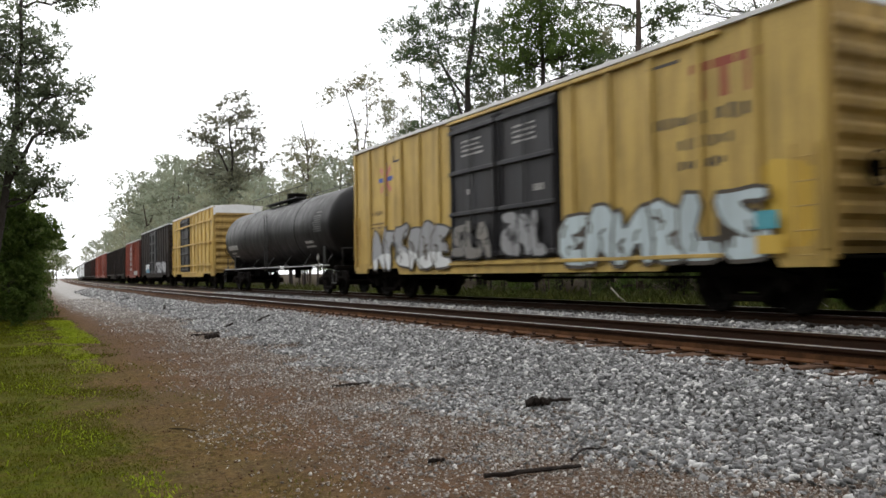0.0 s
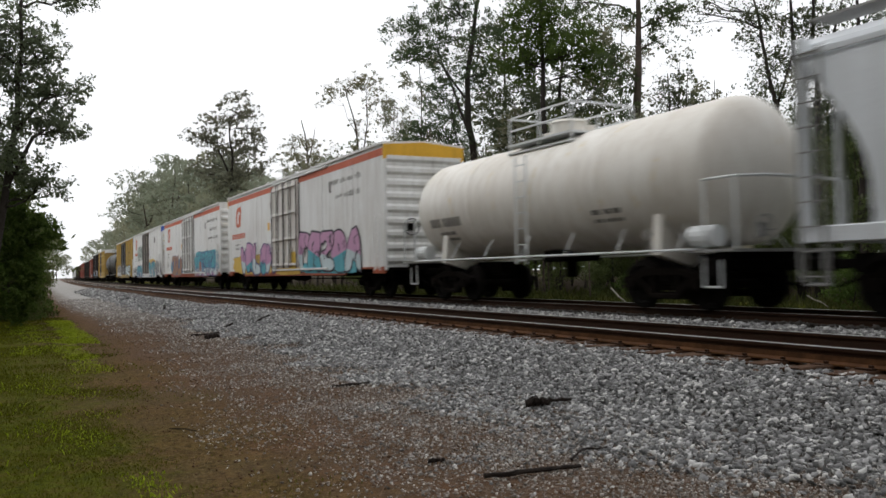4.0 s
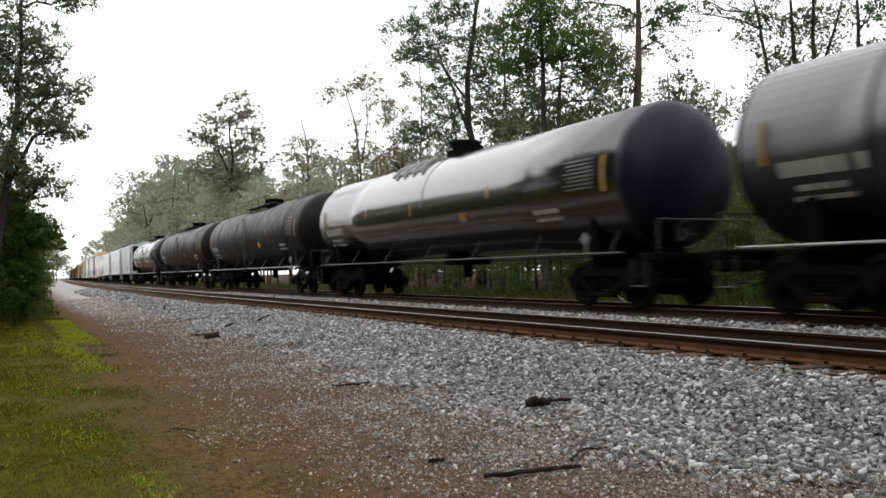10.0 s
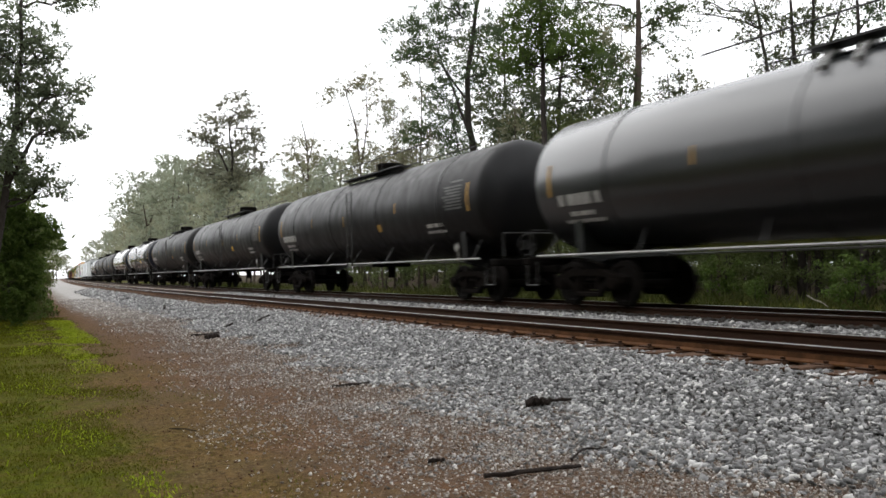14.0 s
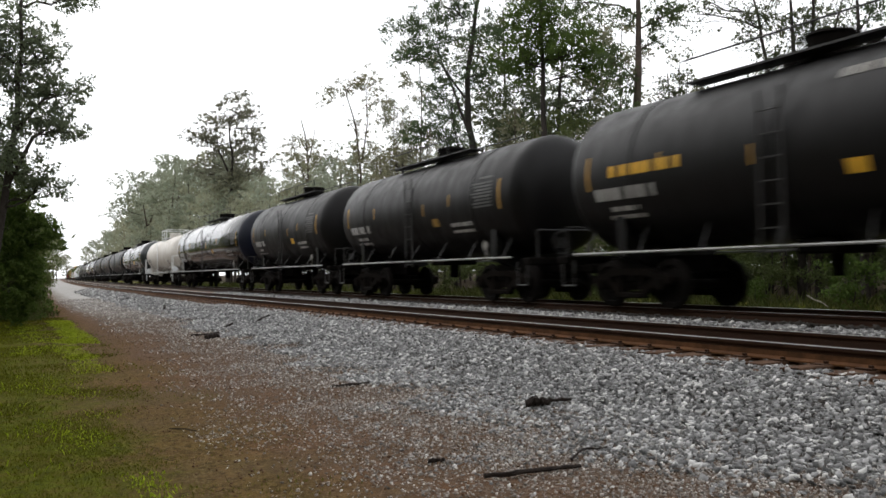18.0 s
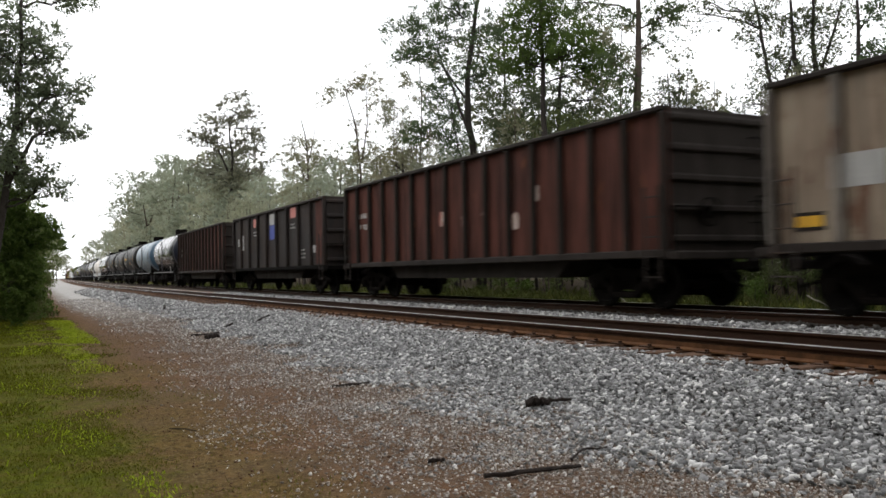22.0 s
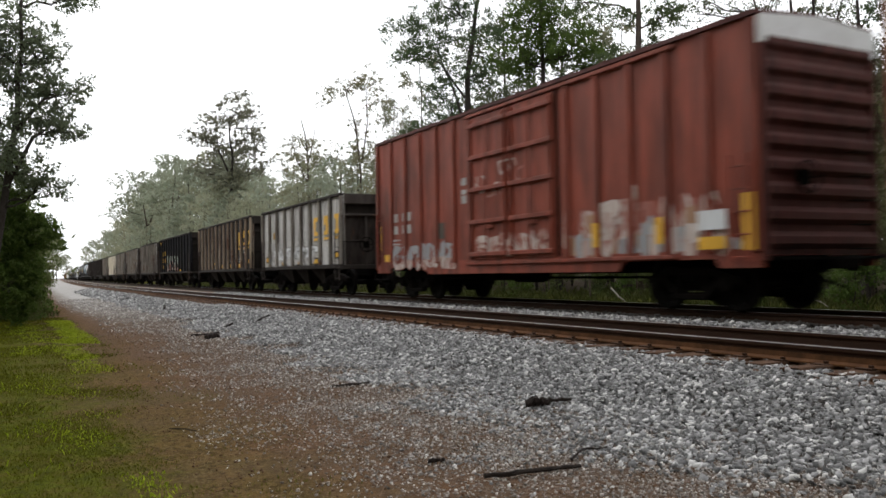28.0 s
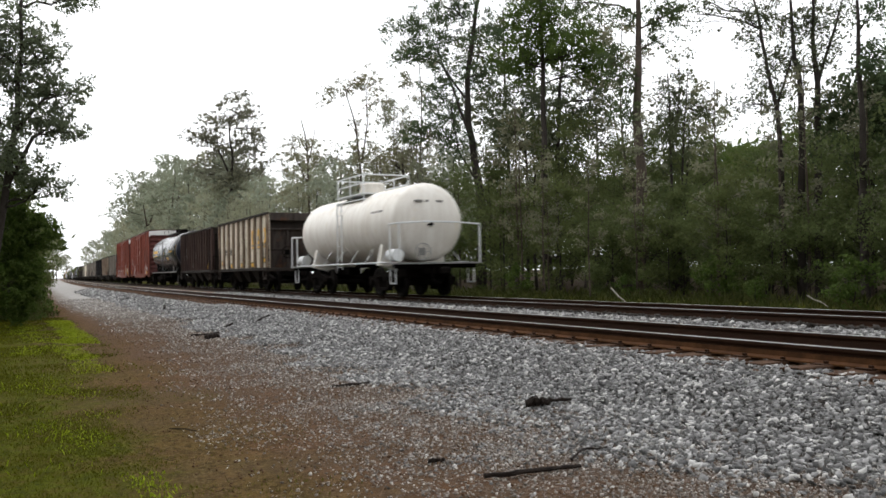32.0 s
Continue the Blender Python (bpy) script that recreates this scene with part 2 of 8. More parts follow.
def leaf_mat(name, a, c, thin=0.35):
    """Leaves: colour changes from leaf to leaf, some light passes through."""
    m, nt, b = node_mat(name)
    g = nt.nodes.new("ShaderNodeNewGeometry")
    oi = nt.nodes.new("ShaderNodeObjectInfo")
    col = mixed(nt, g.outputs["Random Per Island"], a, c)
    f = noise_of(nt, coords(nt, (1, 1, 1)), 0.5, 3)
    col = mixed(nt, ramp(nt, f, 0.4, 0.75, 0, 0.55), col, tuple(x * 0.5 for x in a))
    col = mixed(nt, ramp(nt, oi.outputs["Random"], 0, 1, 0, 0.35), col, (a[0] * 1.5, a[1] * 1.1, a[2] * 0.8))
    nt.links.new(col, b.inputs["Base Color"])
    b.inputs["Roughness"].default_value = 0.65
    b.inputs["Specular IOR Level"].default_value = 0.12
    tr = nt.nodes.new("ShaderNodeBsdfTranslucent")
    nt.links.new(col, tr.inputs["Color"])
    mx = nt.nodes.new("ShaderNodeMixShader")
    mx.inputs[0].default_value = thin
    out = nt.nodes["Material Output"]
    nt.links.new(b.outputs[0], mx.inputs[1])
    nt.links.new(tr.outputs[0], mx.inputs[2])
    nt.links.new(mx.outputs[0], out.inputs["Surface"])
    return m


M["pine"] = leaf_mat("pine_needles", (0.062, 0.100, 0.046), (0.105, 0.138, 0.070), 0.5)
M["broad"] = leaf_mat("broad_leaves", (0.060, 0.105, 0.022), (0.110, 0.155, 0.040), 0.5)
M["shrub"] = leaf_mat("undergrowth_leaves", (0.095, 0.132, 0.048), (0.140, 0.168, 0.070), 0.55)
# needles greyed and lightened, haze put into the colour
M["far_pine"] = leaf_mat("pine_needles_haze_tint", (0.150, 0.166, 0.128), (0.205, 0.216, 0.168), 0.5)
M["broad_dark"] = leaf_mat("dark_broad_leaves", (0.062, 0.090, 0.040), (0.110, 0.140, 0.066), 0.5)
# grey-green, lightened for the sky's glare around the verge tree
M["verge_leaf"] = leaf_mat("leaves_glare_tint", (0.125, 0.155, 0.092), (0.200, 0.228, 0.145), 0.62)
M["wood_leaf"] = leaf_mat("shaded_wood_leaves", (0.076, 0.100, 0.054), (0.128, 0.150, 0.082), 0.55)
# both leaf colours lightened for the haze over distant trees
M["dry"] = leaf_mat("sparse_leaves_haze_tint", (0.165, 0.180, 0.120), (0.240, 0.245, 0.170), 0.55)
M["pale"] = leaf_mat("far_leaves_haze_tint", (0.24, 0.275, 0.20), (0.32, 0.35, 0.27), 0.65)
M["grass"] = leaf_mat("grass_blades", (0.075, 0.090, 0.006), (0.130, 0.135, 0.012), 0.4)
M["grass_bright"] = leaf_mat("fresh_grass_blades", (0.26, 0.38, 0.025), (0.40, 0.50, 0.04), 0.35)
M["grass_dry"] = leaf_mat("dry_grass_blades", (0.16, 0.12, 0.05), (0.26, 0.20, 0.09), 0.2)
M["weeds"] = leaf_mat("tall_weed_leaves", (0.055, 0.074, 0.018), (0.115, 0.122, 0.042), 0.3)
M["bark"] = plain_mat("grey_brown_bark", (0.105, 0.082, 0.065), 0.9, 1.5, 0.5, bump=0.8, dist=0.05)
M["bark_dark"] = plain_mat("dark_bark", (0.055, 0.046, 0.040), 0.9, 1.5, 0.5, bump=0.8, dist=0.05)
M["stone"] = plain_mat("limestone_ballast", (0.455, 0.45, 0.445), 0.85, 14, 0.40, bump=0.3, dist=0.005, random_amount=0.9)
# stones darkened for the shadow beside and under the train
M["shaded_stone"] = plain_mat("ballast_train_shade", (0.042, 0.037, 0.032), 0.9, 14, 0.55, bump=0.3, dist=0.005)
M["pebble"] = plain_mat("brown_gravel", (0.47, 0.42, 0.375), 0.9, 14, 0.6, bump=0.3, dist=0.005, random_amount=0.8)
M["tie"] = plain_mat("weathered_oak_sleeper", (0.105, 0.058, 0.034), 0.9, 5, 0.4, bump=0.6, dist=0.01)
M["rail_side"] = plain_mat("rusty_rail", (0.046, 0.022, 0.012), 0.8, 3, 0.55, bump=0.3, dist=0.004)
M["rail_foot"] = plain_mat("orange_rust", (0.125, 0.056, 0.022), 0.85, 4, 0.45, bump=0.4, dist=0.004)
M["rail_head"] = plain_mat("worn_rail_head", (0.50, 0.49, 0.48), 0.32, 2, 0.8, metal=0.95, bump=0.05, dist=0.002)
M["litter"] = plain_mat("dead_leaves_and_bark", (0.13, 0.075, 0.042), 0.9, 14, 0.5, bump=0.3, dist=0.005)
M["stick"] = plain_mat("wet_dark_wood", (0.026, 0.018, 0.014), 0.75, 12, 0.5, bump=0.8, dist=0.008)
M["dead_wood"] = plain_mat("bleached_dead_wood", (0.36, 0.33, 0.29), 0.85, 8, 0.6, bump=0.6, dist=0.01)
M["forest_floor"] = plain_mat("leaf_litter", (0.06, 0.045, 0.028), 0.95, 2, 0.5)


# ---- mesh helpers
class Geo:
    """Collects vertices and faces of one mesh."""

    def __init__(self):
        self.v, self.f = [], []

    def add(self, verts, faces):
        n = len(self.v)
        self.v.extend(verts)
        self.f.extend([tuple(i + n for i in f) for f in faces])
        return self

    def box(self, x0, x1, y0, y1, z0, z1, c=0.0):
        """A box, its edges chamfered by c."""
        if c <= 0:
            vs = [(x, y, z) for x in (x0, x1) for y in (y0, y1) for z in (z0, z1)]
            return self.add(vs, [(0, 1, 3, 2), (4, 6, 7, 5), (0, 4, 5, 1), (2, 3, 7, 6), (0, 2, 6, 4), (1, 5, 7, 3)])
        c = min(c, (x1 - x0) * 0.45, (y1 - y0) * 0.45, (z1 - z0) * 0.45)
        pts = []
        lo, hi = (x0, y0, z0), (x1, y1, z1)
        for i in range(8):
            s = [(i >> k) & 1 for k in range(3)]
            for a in range(3):
                pts.append(tuple((hi[k] if s[k] else lo[k]) + (0 if k == a else (-c if s[k] else c)) for k in range(3)))
        faces = []
        for a in range(3):
            b, d = (a + 1) % 3, (a + 2) % 3
            for side in (0, 1):
                ring = []
                for sb, sd in ((0, 0), (1, 0), (1, 1), (0, 1)):
                    ring.append(((side << a) | (sb << b) | (sd << d)) * 3 + a)
                faces.append(tuple(ring if side else ring[::-1]))
            for sb in (0, 1):
                for sd in (0, 1):
                    i0 = (sb << b) | (sd << d)
                    i1 = i0 | (1 << a)
                    q = (i0 * 3 + b, i1 * 3 + b, i1 * 3 + d, i0 * 3 + d)
                    faces.append(q if (sb != sd) else q[::-1])
        for i in range(8):
            faces.append((i * 3, i * 3 + 1, i * 3 + 2))
        return self.add(pts, faces)

    def beam(self, p, q, w, h=None):
        """A square bar from p to q."""
        h = h or w
        p, q = Vector(p), Vector(q)
        d = (q - p).normalized()
        up = Vector((0, 0, 1)) if abs(d.z) < 0.9 else Vector((1, 0, 0))
        a = d.cross(up).normalized()
        b = a.cross(d)
        vs = [tuple(o + a * (sa * w / 2) + b * (sb * h / 2)) for o in (p, q) for sa, sb in ((-1, -1), (1, -1), (1, 1), (-1, 1))]
        return self.add(vs, [(0, 1, 2, 3), (7, 6, 5, 4), (0, 4, 5, 1), (1, 5, 6, 2), (2, 6, 7, 3), (3, 7, 4, 0)])

    def tube(self, p, q, r0, r1=None, n=8, caps=True):
        """A round bar from p to q, tapering from r0 to r1."""
        r1 = r0 if r1 is None else r1
        p, q = Vector(p), Vector(q)
        d = (q - p).normalized()
        up = Vector((0, 0, 1)) if abs(d.z) < 0.9 else Vector((1, 0, 0))
        a = d.cross(up).normalized()
        b = a.cross(d)
        vs = []
        for o, r in ((p, r0), (q, r1)):
            vs += [tuple(o + (a * math.cos(k * math.tau / n) + b * math.sin(k * math.tau / n)) * r) for k in range(n)]
        fs = [(k, n + k, n + (k + 1) % n, (k + 1) % n) for k in range(n)]
        if caps:
            fs += [tuple(range(n)), tuple(range(2 * n - 1, n - 1, -1))]
        return self.add(vs, fs)

    def pipe(self, pts, r, n=6):
        for p, q in zip(pts, pts[1:]):
            self.tube(p, q, r, r, n)
        return self

    def prism(self, outline, y0, y1):
        """An outline of (x, z) drawn out from y0 to y1; these may be lists, one value a corner."""
        n = len(outline)
        ya = y0 if isinstance(y0, (list, tuple)) else [y0] * n
        yb = y1 if isinstance(y1, (list, tuple)) else [y1] * n
        vs = [(x, y, z) for (x, z), y in zip(outline, ya)] + [(x, y, z) for (x, z), y in zip(outline, yb)]
        fs = [(i, (i + 1) % n, n + (i + 1) % n, n + i) for i in range(n)]
        return self.add(vs, fs + [tuple(range(n - 1, -1, -1)), tuple(range(n, 2 * n))])

    def slab(self, outline, x0, x1):
        """An outline of (y, z) drawn out from x0 to x1."""
        n = len(outline)
        vs = [(x0, y, z) for y, z in outline] + [(x1, y, z) for y, z in outline]
        fs = [(i, (i + 1) % n, n + (i + 1) % n, n + i) for i in range(n)]
        return self.add(vs, fs + [tuple(range(n - 1, -1, -1)), tuple(range(n, 2 * n))])

    def lathe(self, rings, cx, cz, n=32):
        """Rings of (y, radius) round an axis along y through (cx, cz)."""
        vs = [(cx + r * math.cos(k * math.tau / n), y, cz + r * math.sin(k * math.tau / n)) for y, r in rings for k in range(n)]
        fs = [(i * n + k, i * n + (k + 1) % n, (i + 1) * n + (k + 1) % n, (i + 1) * n + k) for i in range(len(rings) - 1) for k in range(n)]
        fs += [tuple(range(n - 1, -1, -1)), tuple((len(rings) - 1) * n + k for k in range(n))]
        return self.add(vs, fs)

    def mesh(self, name, material, smooth=False):
        me = bpy.data.meshes.new(name)
        me.from_pydata(self.v, [], self.f)
        me.materials.append(material)
        if smooth:
            me.polygons.foreach_set("use_smooth", [len(p.vertices) <= 4 for p in me.polygons])
        me.update()
        return me


def part(name, geo, material, parent, label="", smooth=False):
    """One mesh object under a thing or a part."""
    ob = new(name, geo.mesh(name, material, smooth) if isinstance(geo, Geo) else geo)
    ob.parent = parent
    if label:
        ob["label"] = label
    return ob


def thing(name, label, category, group="", kind=""):
    return tagged(new(name), label, category, group, kind)


def mesh_from_arrays(name, verts, tris, material, size=3):
    """A mesh from numpy arrays of vertices and equal-sized faces."""
    me = bpy.data.meshes.new(name)
    nv, nf = len(verts), len(tris)
    me.vertices.add(nv)
    me.vertices.foreach_set("co", np.asarray(verts, np.float32).ravel())
    me.loops.add(nf * size)
    me.loops.foreach_set("vertex_index", np.asarray(tris, np.int32).ravel())
    me.polygons.add(nf)
    me.polygons.foreach_set("loop_start", np.arange(0, nf * size, size, dtype=np.int32))
    me.materials.append(material)
    me.update(calc_edges=True)
    return me


# ---- ground: one sheet across the right of way, from the verge to the horizon
PROFILE = [(-3000, -0.3), (-60, -0.4), (-8, -0.55), (-2, -0.62), (0.4, -0.64), (2.8, -0.63), (4.6, -0.58), (5.6, -0.50), (6.45, -0.29), (6.9, -0.215), (9.5, -0.222),
           (9.75, -0.19), (10.05, -0.10), (10.6, -0.075), (11.0, -0.11), (11.3, -0.135), (14.1, -0.135), (14.5, -0.2), (16.0, -0.62), (18.5, -0.60), (22, -0.42), (30, -0.3), (60, 0.0), (3000, 0.5)]


def ground_z(x):
    return float(np.interp(x, [p[0] for p in PROFILE], [p[1] for p in PROFILE]))


def rough_at(x, y):
    """Unevenness of the dirt away from the tracks."""
    return np.array([0.0 if 6.6 < a < 14.3 or abs(a) > 30 or b > 120 else (0.02 * noise.noise(Vector((a * 0.9, b * 0.9, 0))) + 0.03 * noise.noise(Vector((a * 0.25, b * 0.25, 7)))) * min(1.0, abs(6.6 - a) / 1.5) for a, b in zip(x, y)])


def make_ground():
    xs = sorted(set([p[0] for p in PROFILE] + list(np.arange(-8, 24, 0.4).round(2)) + list(np.arange(-60, -8, 6.0)) + list(np.arange(24, 62, 4.0))))
    ys = sorted(set(list(np.arange(-4, 30, 0.5)) + list(np.arange(30, 120, 4.0)) + list(np.arange(120, 420, 20.0)) + [-3000, -500, -100, -40, -15, -8, 500, 700, 1000, 1500, 3000]))
    verts, offs = [], []
    for y in ys:
        for x in xs:
            verts.append((x + bend(min(y, 1500)), y, ground_z(x) + float(rough_at([x], [y])[0])))
            offs.append(x)
    n = len(xs)
    faces = [(j * n + i, j * n + i + 1, (j + 1) * n + i + 1, (j + 1) * n + i) for j in range(len(ys) - 1) for i in range(n - 1)]
    m, nt, b = node_mat("ground_soil_gravel_grass")
    at = nt.nodes.new("ShaderNodeAttribute")
    at.attribute_name = "across"
    v = coords(nt, (1, 1, 1), False)
    wob = ramp(nt, noise_of(nt, v, 0.9, 8, 0.75), 0.25, 0.75, -0.9, 0.9)
    add = nt.nodes.new("ShaderNodeMath")
    nt.links.new(at.outputs["Fac"], add.inputs[0])
    nt.links.new(wob, add.inputs[1])
    off = add.outputs[0]
    fine, mid, big = noise_of(nt, v, 30, 5, 0.7), noise_of(nt, v, 4, 5), noise_of(nt, v, 0.5, 3)
    cell = nt.nodes.new("ShaderNodeTexVoronoi")
    cell.inputs["Scale"].default_value = 17
    nt.links.new(v, cell.inputs["Vector"])
    speck, clod = noise_of(nt, v, 75, 3, 0.7), noise_of(nt, v, 13, 6, 0.75)
    soil = mixed(nt, ramp(nt, clod, 0.43, 0.56), (0.150, 0.078, 0.038), (0.058, 0.029, 0.014))
    soil = mixed(nt, ramp(nt, mid, 0.44, 0.60, 0, 0.6), soil, (0.078, 0.046, 0.019))
    soil = mixed(nt, ramp(nt, fine, 0.53, 0.63, 0, 0.85), soil, (0.215, 0.140, 0.092))
    soil = mixed(nt, ramp(nt, speck, 0.55, 0.66, 0, 0.8), soil, (0.022, 0.012, 0.007))
    soil = mixed(nt, ramp(nt, big, 0.45, 0.65, 0, 0.5), soil, (0.098, 0.066, 0.045))
    turf = mixed(nt, ramp(nt, clod, 0.40, 0.60), (0.088, 0.098, 0.007), (0.030, 0.034, 0.003))
    turf = mixed(nt, ramp(nt, mid, 0.46, 0.62, 0, 0.75), turf, (0.085, 0.058, 0.017))
    turf = mixed(nt, ramp(nt, fine, 0.50, 0.62, 0, 0.7), turf, (0.115, 0.130, 0.010))
    turf = mixed(nt, ramp(nt, speck, 0.52, 0.64, 0, 0.7), turf, (0.014, 0.017, 0.003))
    sep = nt.nodes.new("ShaderNodeSeparateColor")
    nt.links.new(cell.outputs["Color"], sep.inputs[0])
    # ground below the ballast darkened, as shade in the gaps between stones
    shaded_rock = mixed(nt, sep.outputs[0], (0.018, 0.016, 0.015), (0.075, 0.070, 0.066))
    shaded_rock = mixed(nt, ramp(nt, cell.outputs["Distance"], 0.35, 0.75, 0, 0.7), shaded_rock, (0.07, 0.06, 0.055))
    rusty = mixed(nt, ramp(nt, mid, 0.3, 0.7), (0.17, 0.10, 0.06), (0.10, 0.06, 0.04))
    col = mixed(nt, ramp(nt, off, 0.7, 1.35, 0, 0.66), turf, soil)
    col = mixed(nt, ramp(nt, off, 1.5, 2.6), col, soil)
    col = mixed(nt, ramp(nt, off, 2.1, 4.0, 0, 0.72), col, mixed(nt, ramp(nt, clod, 0.40, 0.60), (0.044, 0.030, 0.022), mixed(nt, ramp(nt, fine, 0.46, 0.58), (0.080, 0.058, 0.045), (0.26, 0.22, 0.19))))
    place = nt.nodes.new("ShaderNodeSeparateXYZ")
    nt.links.new(v, place.inputs[0])
    both = nt.nodes.new("ShaderNodeMath")
    both.operation = "MULTIPLY"
    nt.links.new(ramp(nt, place.outputs[1], 26.0, 46.0), both.inputs[0])
    nt.links.new(ramp(nt, off, 2.6, 4.0), both.inputs[1])
    col = mixed(nt, ramp(nt, off, 4.6, 5.7), col, shaded_rock)
    # gravel farther along painted paler, partly for its sheen at low angles
    col = mixed(nt, both.outputs[0], col, mixed(nt, fine, (0.24, 0.23, 0.215), (0.40, 0.385, 0.365)))
    col = mixed(nt, ramp(nt, at.outputs["Fac"], 6.55, 6.95, 0, 0.75), col, rusty)
    # dark ground by the far track stands for the train's shadow
    train_shade = mixed(nt, sep.outputs[0], (0.016, 0.014, 0.012), (0.042, 0.036, 0.031))
    col = mixed(nt, ramp(nt, at.outputs["Fac"], 10.35, 10.6), col, train_shade)
    col = mixed(nt, ramp(nt, off, 14.6, 15.6), col, turf)
    col = mixed(nt, ramp(nt, off, 22.0, 25.0), col, (0.045, 0.035, 0.022))
    nt.links.new(col, b.inputs["Base Color"])
    b.inputs["Roughness"].default_value = 0.95
    b.inputs["Specular IOR Level"].default_value = 0.03
    bumped(nt, b, fine, 0.6, 0.03)
    me = bpy.data.meshes.new("ground")
    me.from_pydata(verts, [], faces)
    me.materials.append(m)
    a = me.attributes.new("across", "FLOAT", "POINT")
    a.data.foreach_set("value", offs)
    me.polygons.foreach_set("use_smooth", [True] * len(me.polygons))
    me.update()
    tagged(new("ground", me), "brown dirt, gravel shoulder and grass verge beside the tracks", "ground", kind="structure")


make_ground()


# ---- the two tracks
def along(y0, y1):
    ys, y = [], y0
    while y < y1:
        ys.append(y)
        y += 3 if y < 60 else 8 if y < 200 else 40
    return ys + [y1]


def rail_geo(x, up, head):
    """One rail swept along the bend: the foot and web, or the worn head."""
    if head:
        out = [(-0.033, -0.0025), (-0.027, 0.0), (0.027, 0.0), (0.033, -0.0025), (0.033, -0.005), (-0.033, -0.005)]
    else:
        out = [(-0.075, -0.178), (0.075, -0.178), (0.075, -0.168), (0.014, -0.148), (0.010, -0.06), (0.036, -0.036), (0.037, -0.004), (-0.037, -0.004), (-0.036, -0.036), (-0.010, -0.06), (-0.014, -0.148), (-0.075, -0.168)]
    g = Geo()
    ys = along(-60, 1400)
    n = len(out)
    vs = [(x + bend(y) + px, y, up + pz) for y in ys for px, pz in out]
    fs = [(j * n + i, j * n + (i + 1) % n, (j + 1) * n + (i + 1) % n, (j + 1) * n + i) for j in range(len(ys) - 1) for i in range(n)]
    return g.add(vs, fs)


FOOT = [(-0.080, -0.180), (0.080, -0.180), (0.080, -0.164), (0.020, -0.142), (0.014, -0.085), (-0.014, -0.085), (-0.020, -0.142), (-0.080, -0.164)]


def make_track(name, x, up, label):
    tr = thing(name, label, "railway track", kind="structure")
    for k in (0, 1):
        web = part("rail", rail_geo(x + k * GAUGE, up, False), M["rail_side"], tr, "rusty steel rail")
        # only the nearest foot is orange; the others dark, for rail-head shadow
        part("rail_foot", Geo().add([(x + k * GAUGE + bend(y) + px, y, up + pz) for y in along(-60, 1400) for px, pz in FOOT], [(j * 8 + i, j * 8 + (i + 1) % 8, j * 8 + 8 + (i + 1) % 8, j * 8 + 8 + i) for j in range(len(along(-60, 1400)) - 1) for i in range(8)]), M["rail_foot" if k == 0 and up == 0 else "rail_side"], web, "rust on the rail foot")
        part("rail_head", rail_geo(x + k * GAUGE, up, True), M["rail_head"], web, "worn shiny running surface")
    return tr


near_track = make_track("railway_track", NEAR_RAIL, 0.0, "empty track with rusty rails on weathered wooden sleepers")
far_track = make_track("railway_track", FAR_RAIL, FAR_UP, "track carrying the freight train, dark rails on ballast")


def tie_mesh(seed):
    rnd = random.Random(seed)
    g = Geo().box(-1.3, 1.3, -0.115, 0.115, -0.17, 0.0, 0.012)
    g.v = [(x + rnd.uniform(-0.02, 0.02), y + rnd.uniform(-0.008, 0.008), z + rnd.uniform(-0.006, 0.006)) for x, y, z in g.v]
    return g.mesh("sleeper", M["tie"])


TIES = [tie_mesh(i) for i in range(5)]


def lay_ties(tr, x, up, y0, count):
    rnd = random.Random(5)
    for i in range(count):
        y = y0 + i * 0.52 + rnd.uniform(-0.03, 0.03)
        ob = part("sleeper", TIES[i % 5], None, tr)
        ob.matrix_basis = pose(x + GAUGE / 2 + bend(y) + rnd.uniform(-0.05, 0.05), y, up - 0.178 + rnd.uniform(-0.008, 0.004), 0, 0, -heading(y) + rnd.uniform(-1, 1))


def far_ties(tr, x, up, y0, y1):
    g = Geo()
    y = y0
    while y < y1:
        cx = x + GAUGE / 2 + bend(y)
        g.box(cx - 1.3, cx + 1.3, y - 0.115, y + 0.115, up - 0.33, up - 0.18)
        y += 0.52
    ob = part("sleepers", g, M["tie"], tr)
    ob["kind"] = "stuff"


def tie_plates(tr, x, up, y0, count):
    g = Geo()
    rnd = random.Random(5)
    for i in range(count):
        y = y0 + i * 0.52 + rnd.uniform(-0.03, 0.03)
        rnd.random(), rnd.random(), rnd.random()
        for k in (0, 1):
            cx = x + k * GAUGE + bend(y)
            g.box(cx - 0.17, cx + 0.17, y - 0.09, y + 0.09, up - 0.180, up - 0.164)
            for sx in (-0.09, 0.09):
                g.box(cx + sx - 0.018, cx + sx + 0.018, y - 0.055, y - 0.02, up - 0.165, up - 0.138)
    part("tie_plates", g, M["rail_side"], tr, "rusty tie plates with spikes")["kind"] = "stuff"


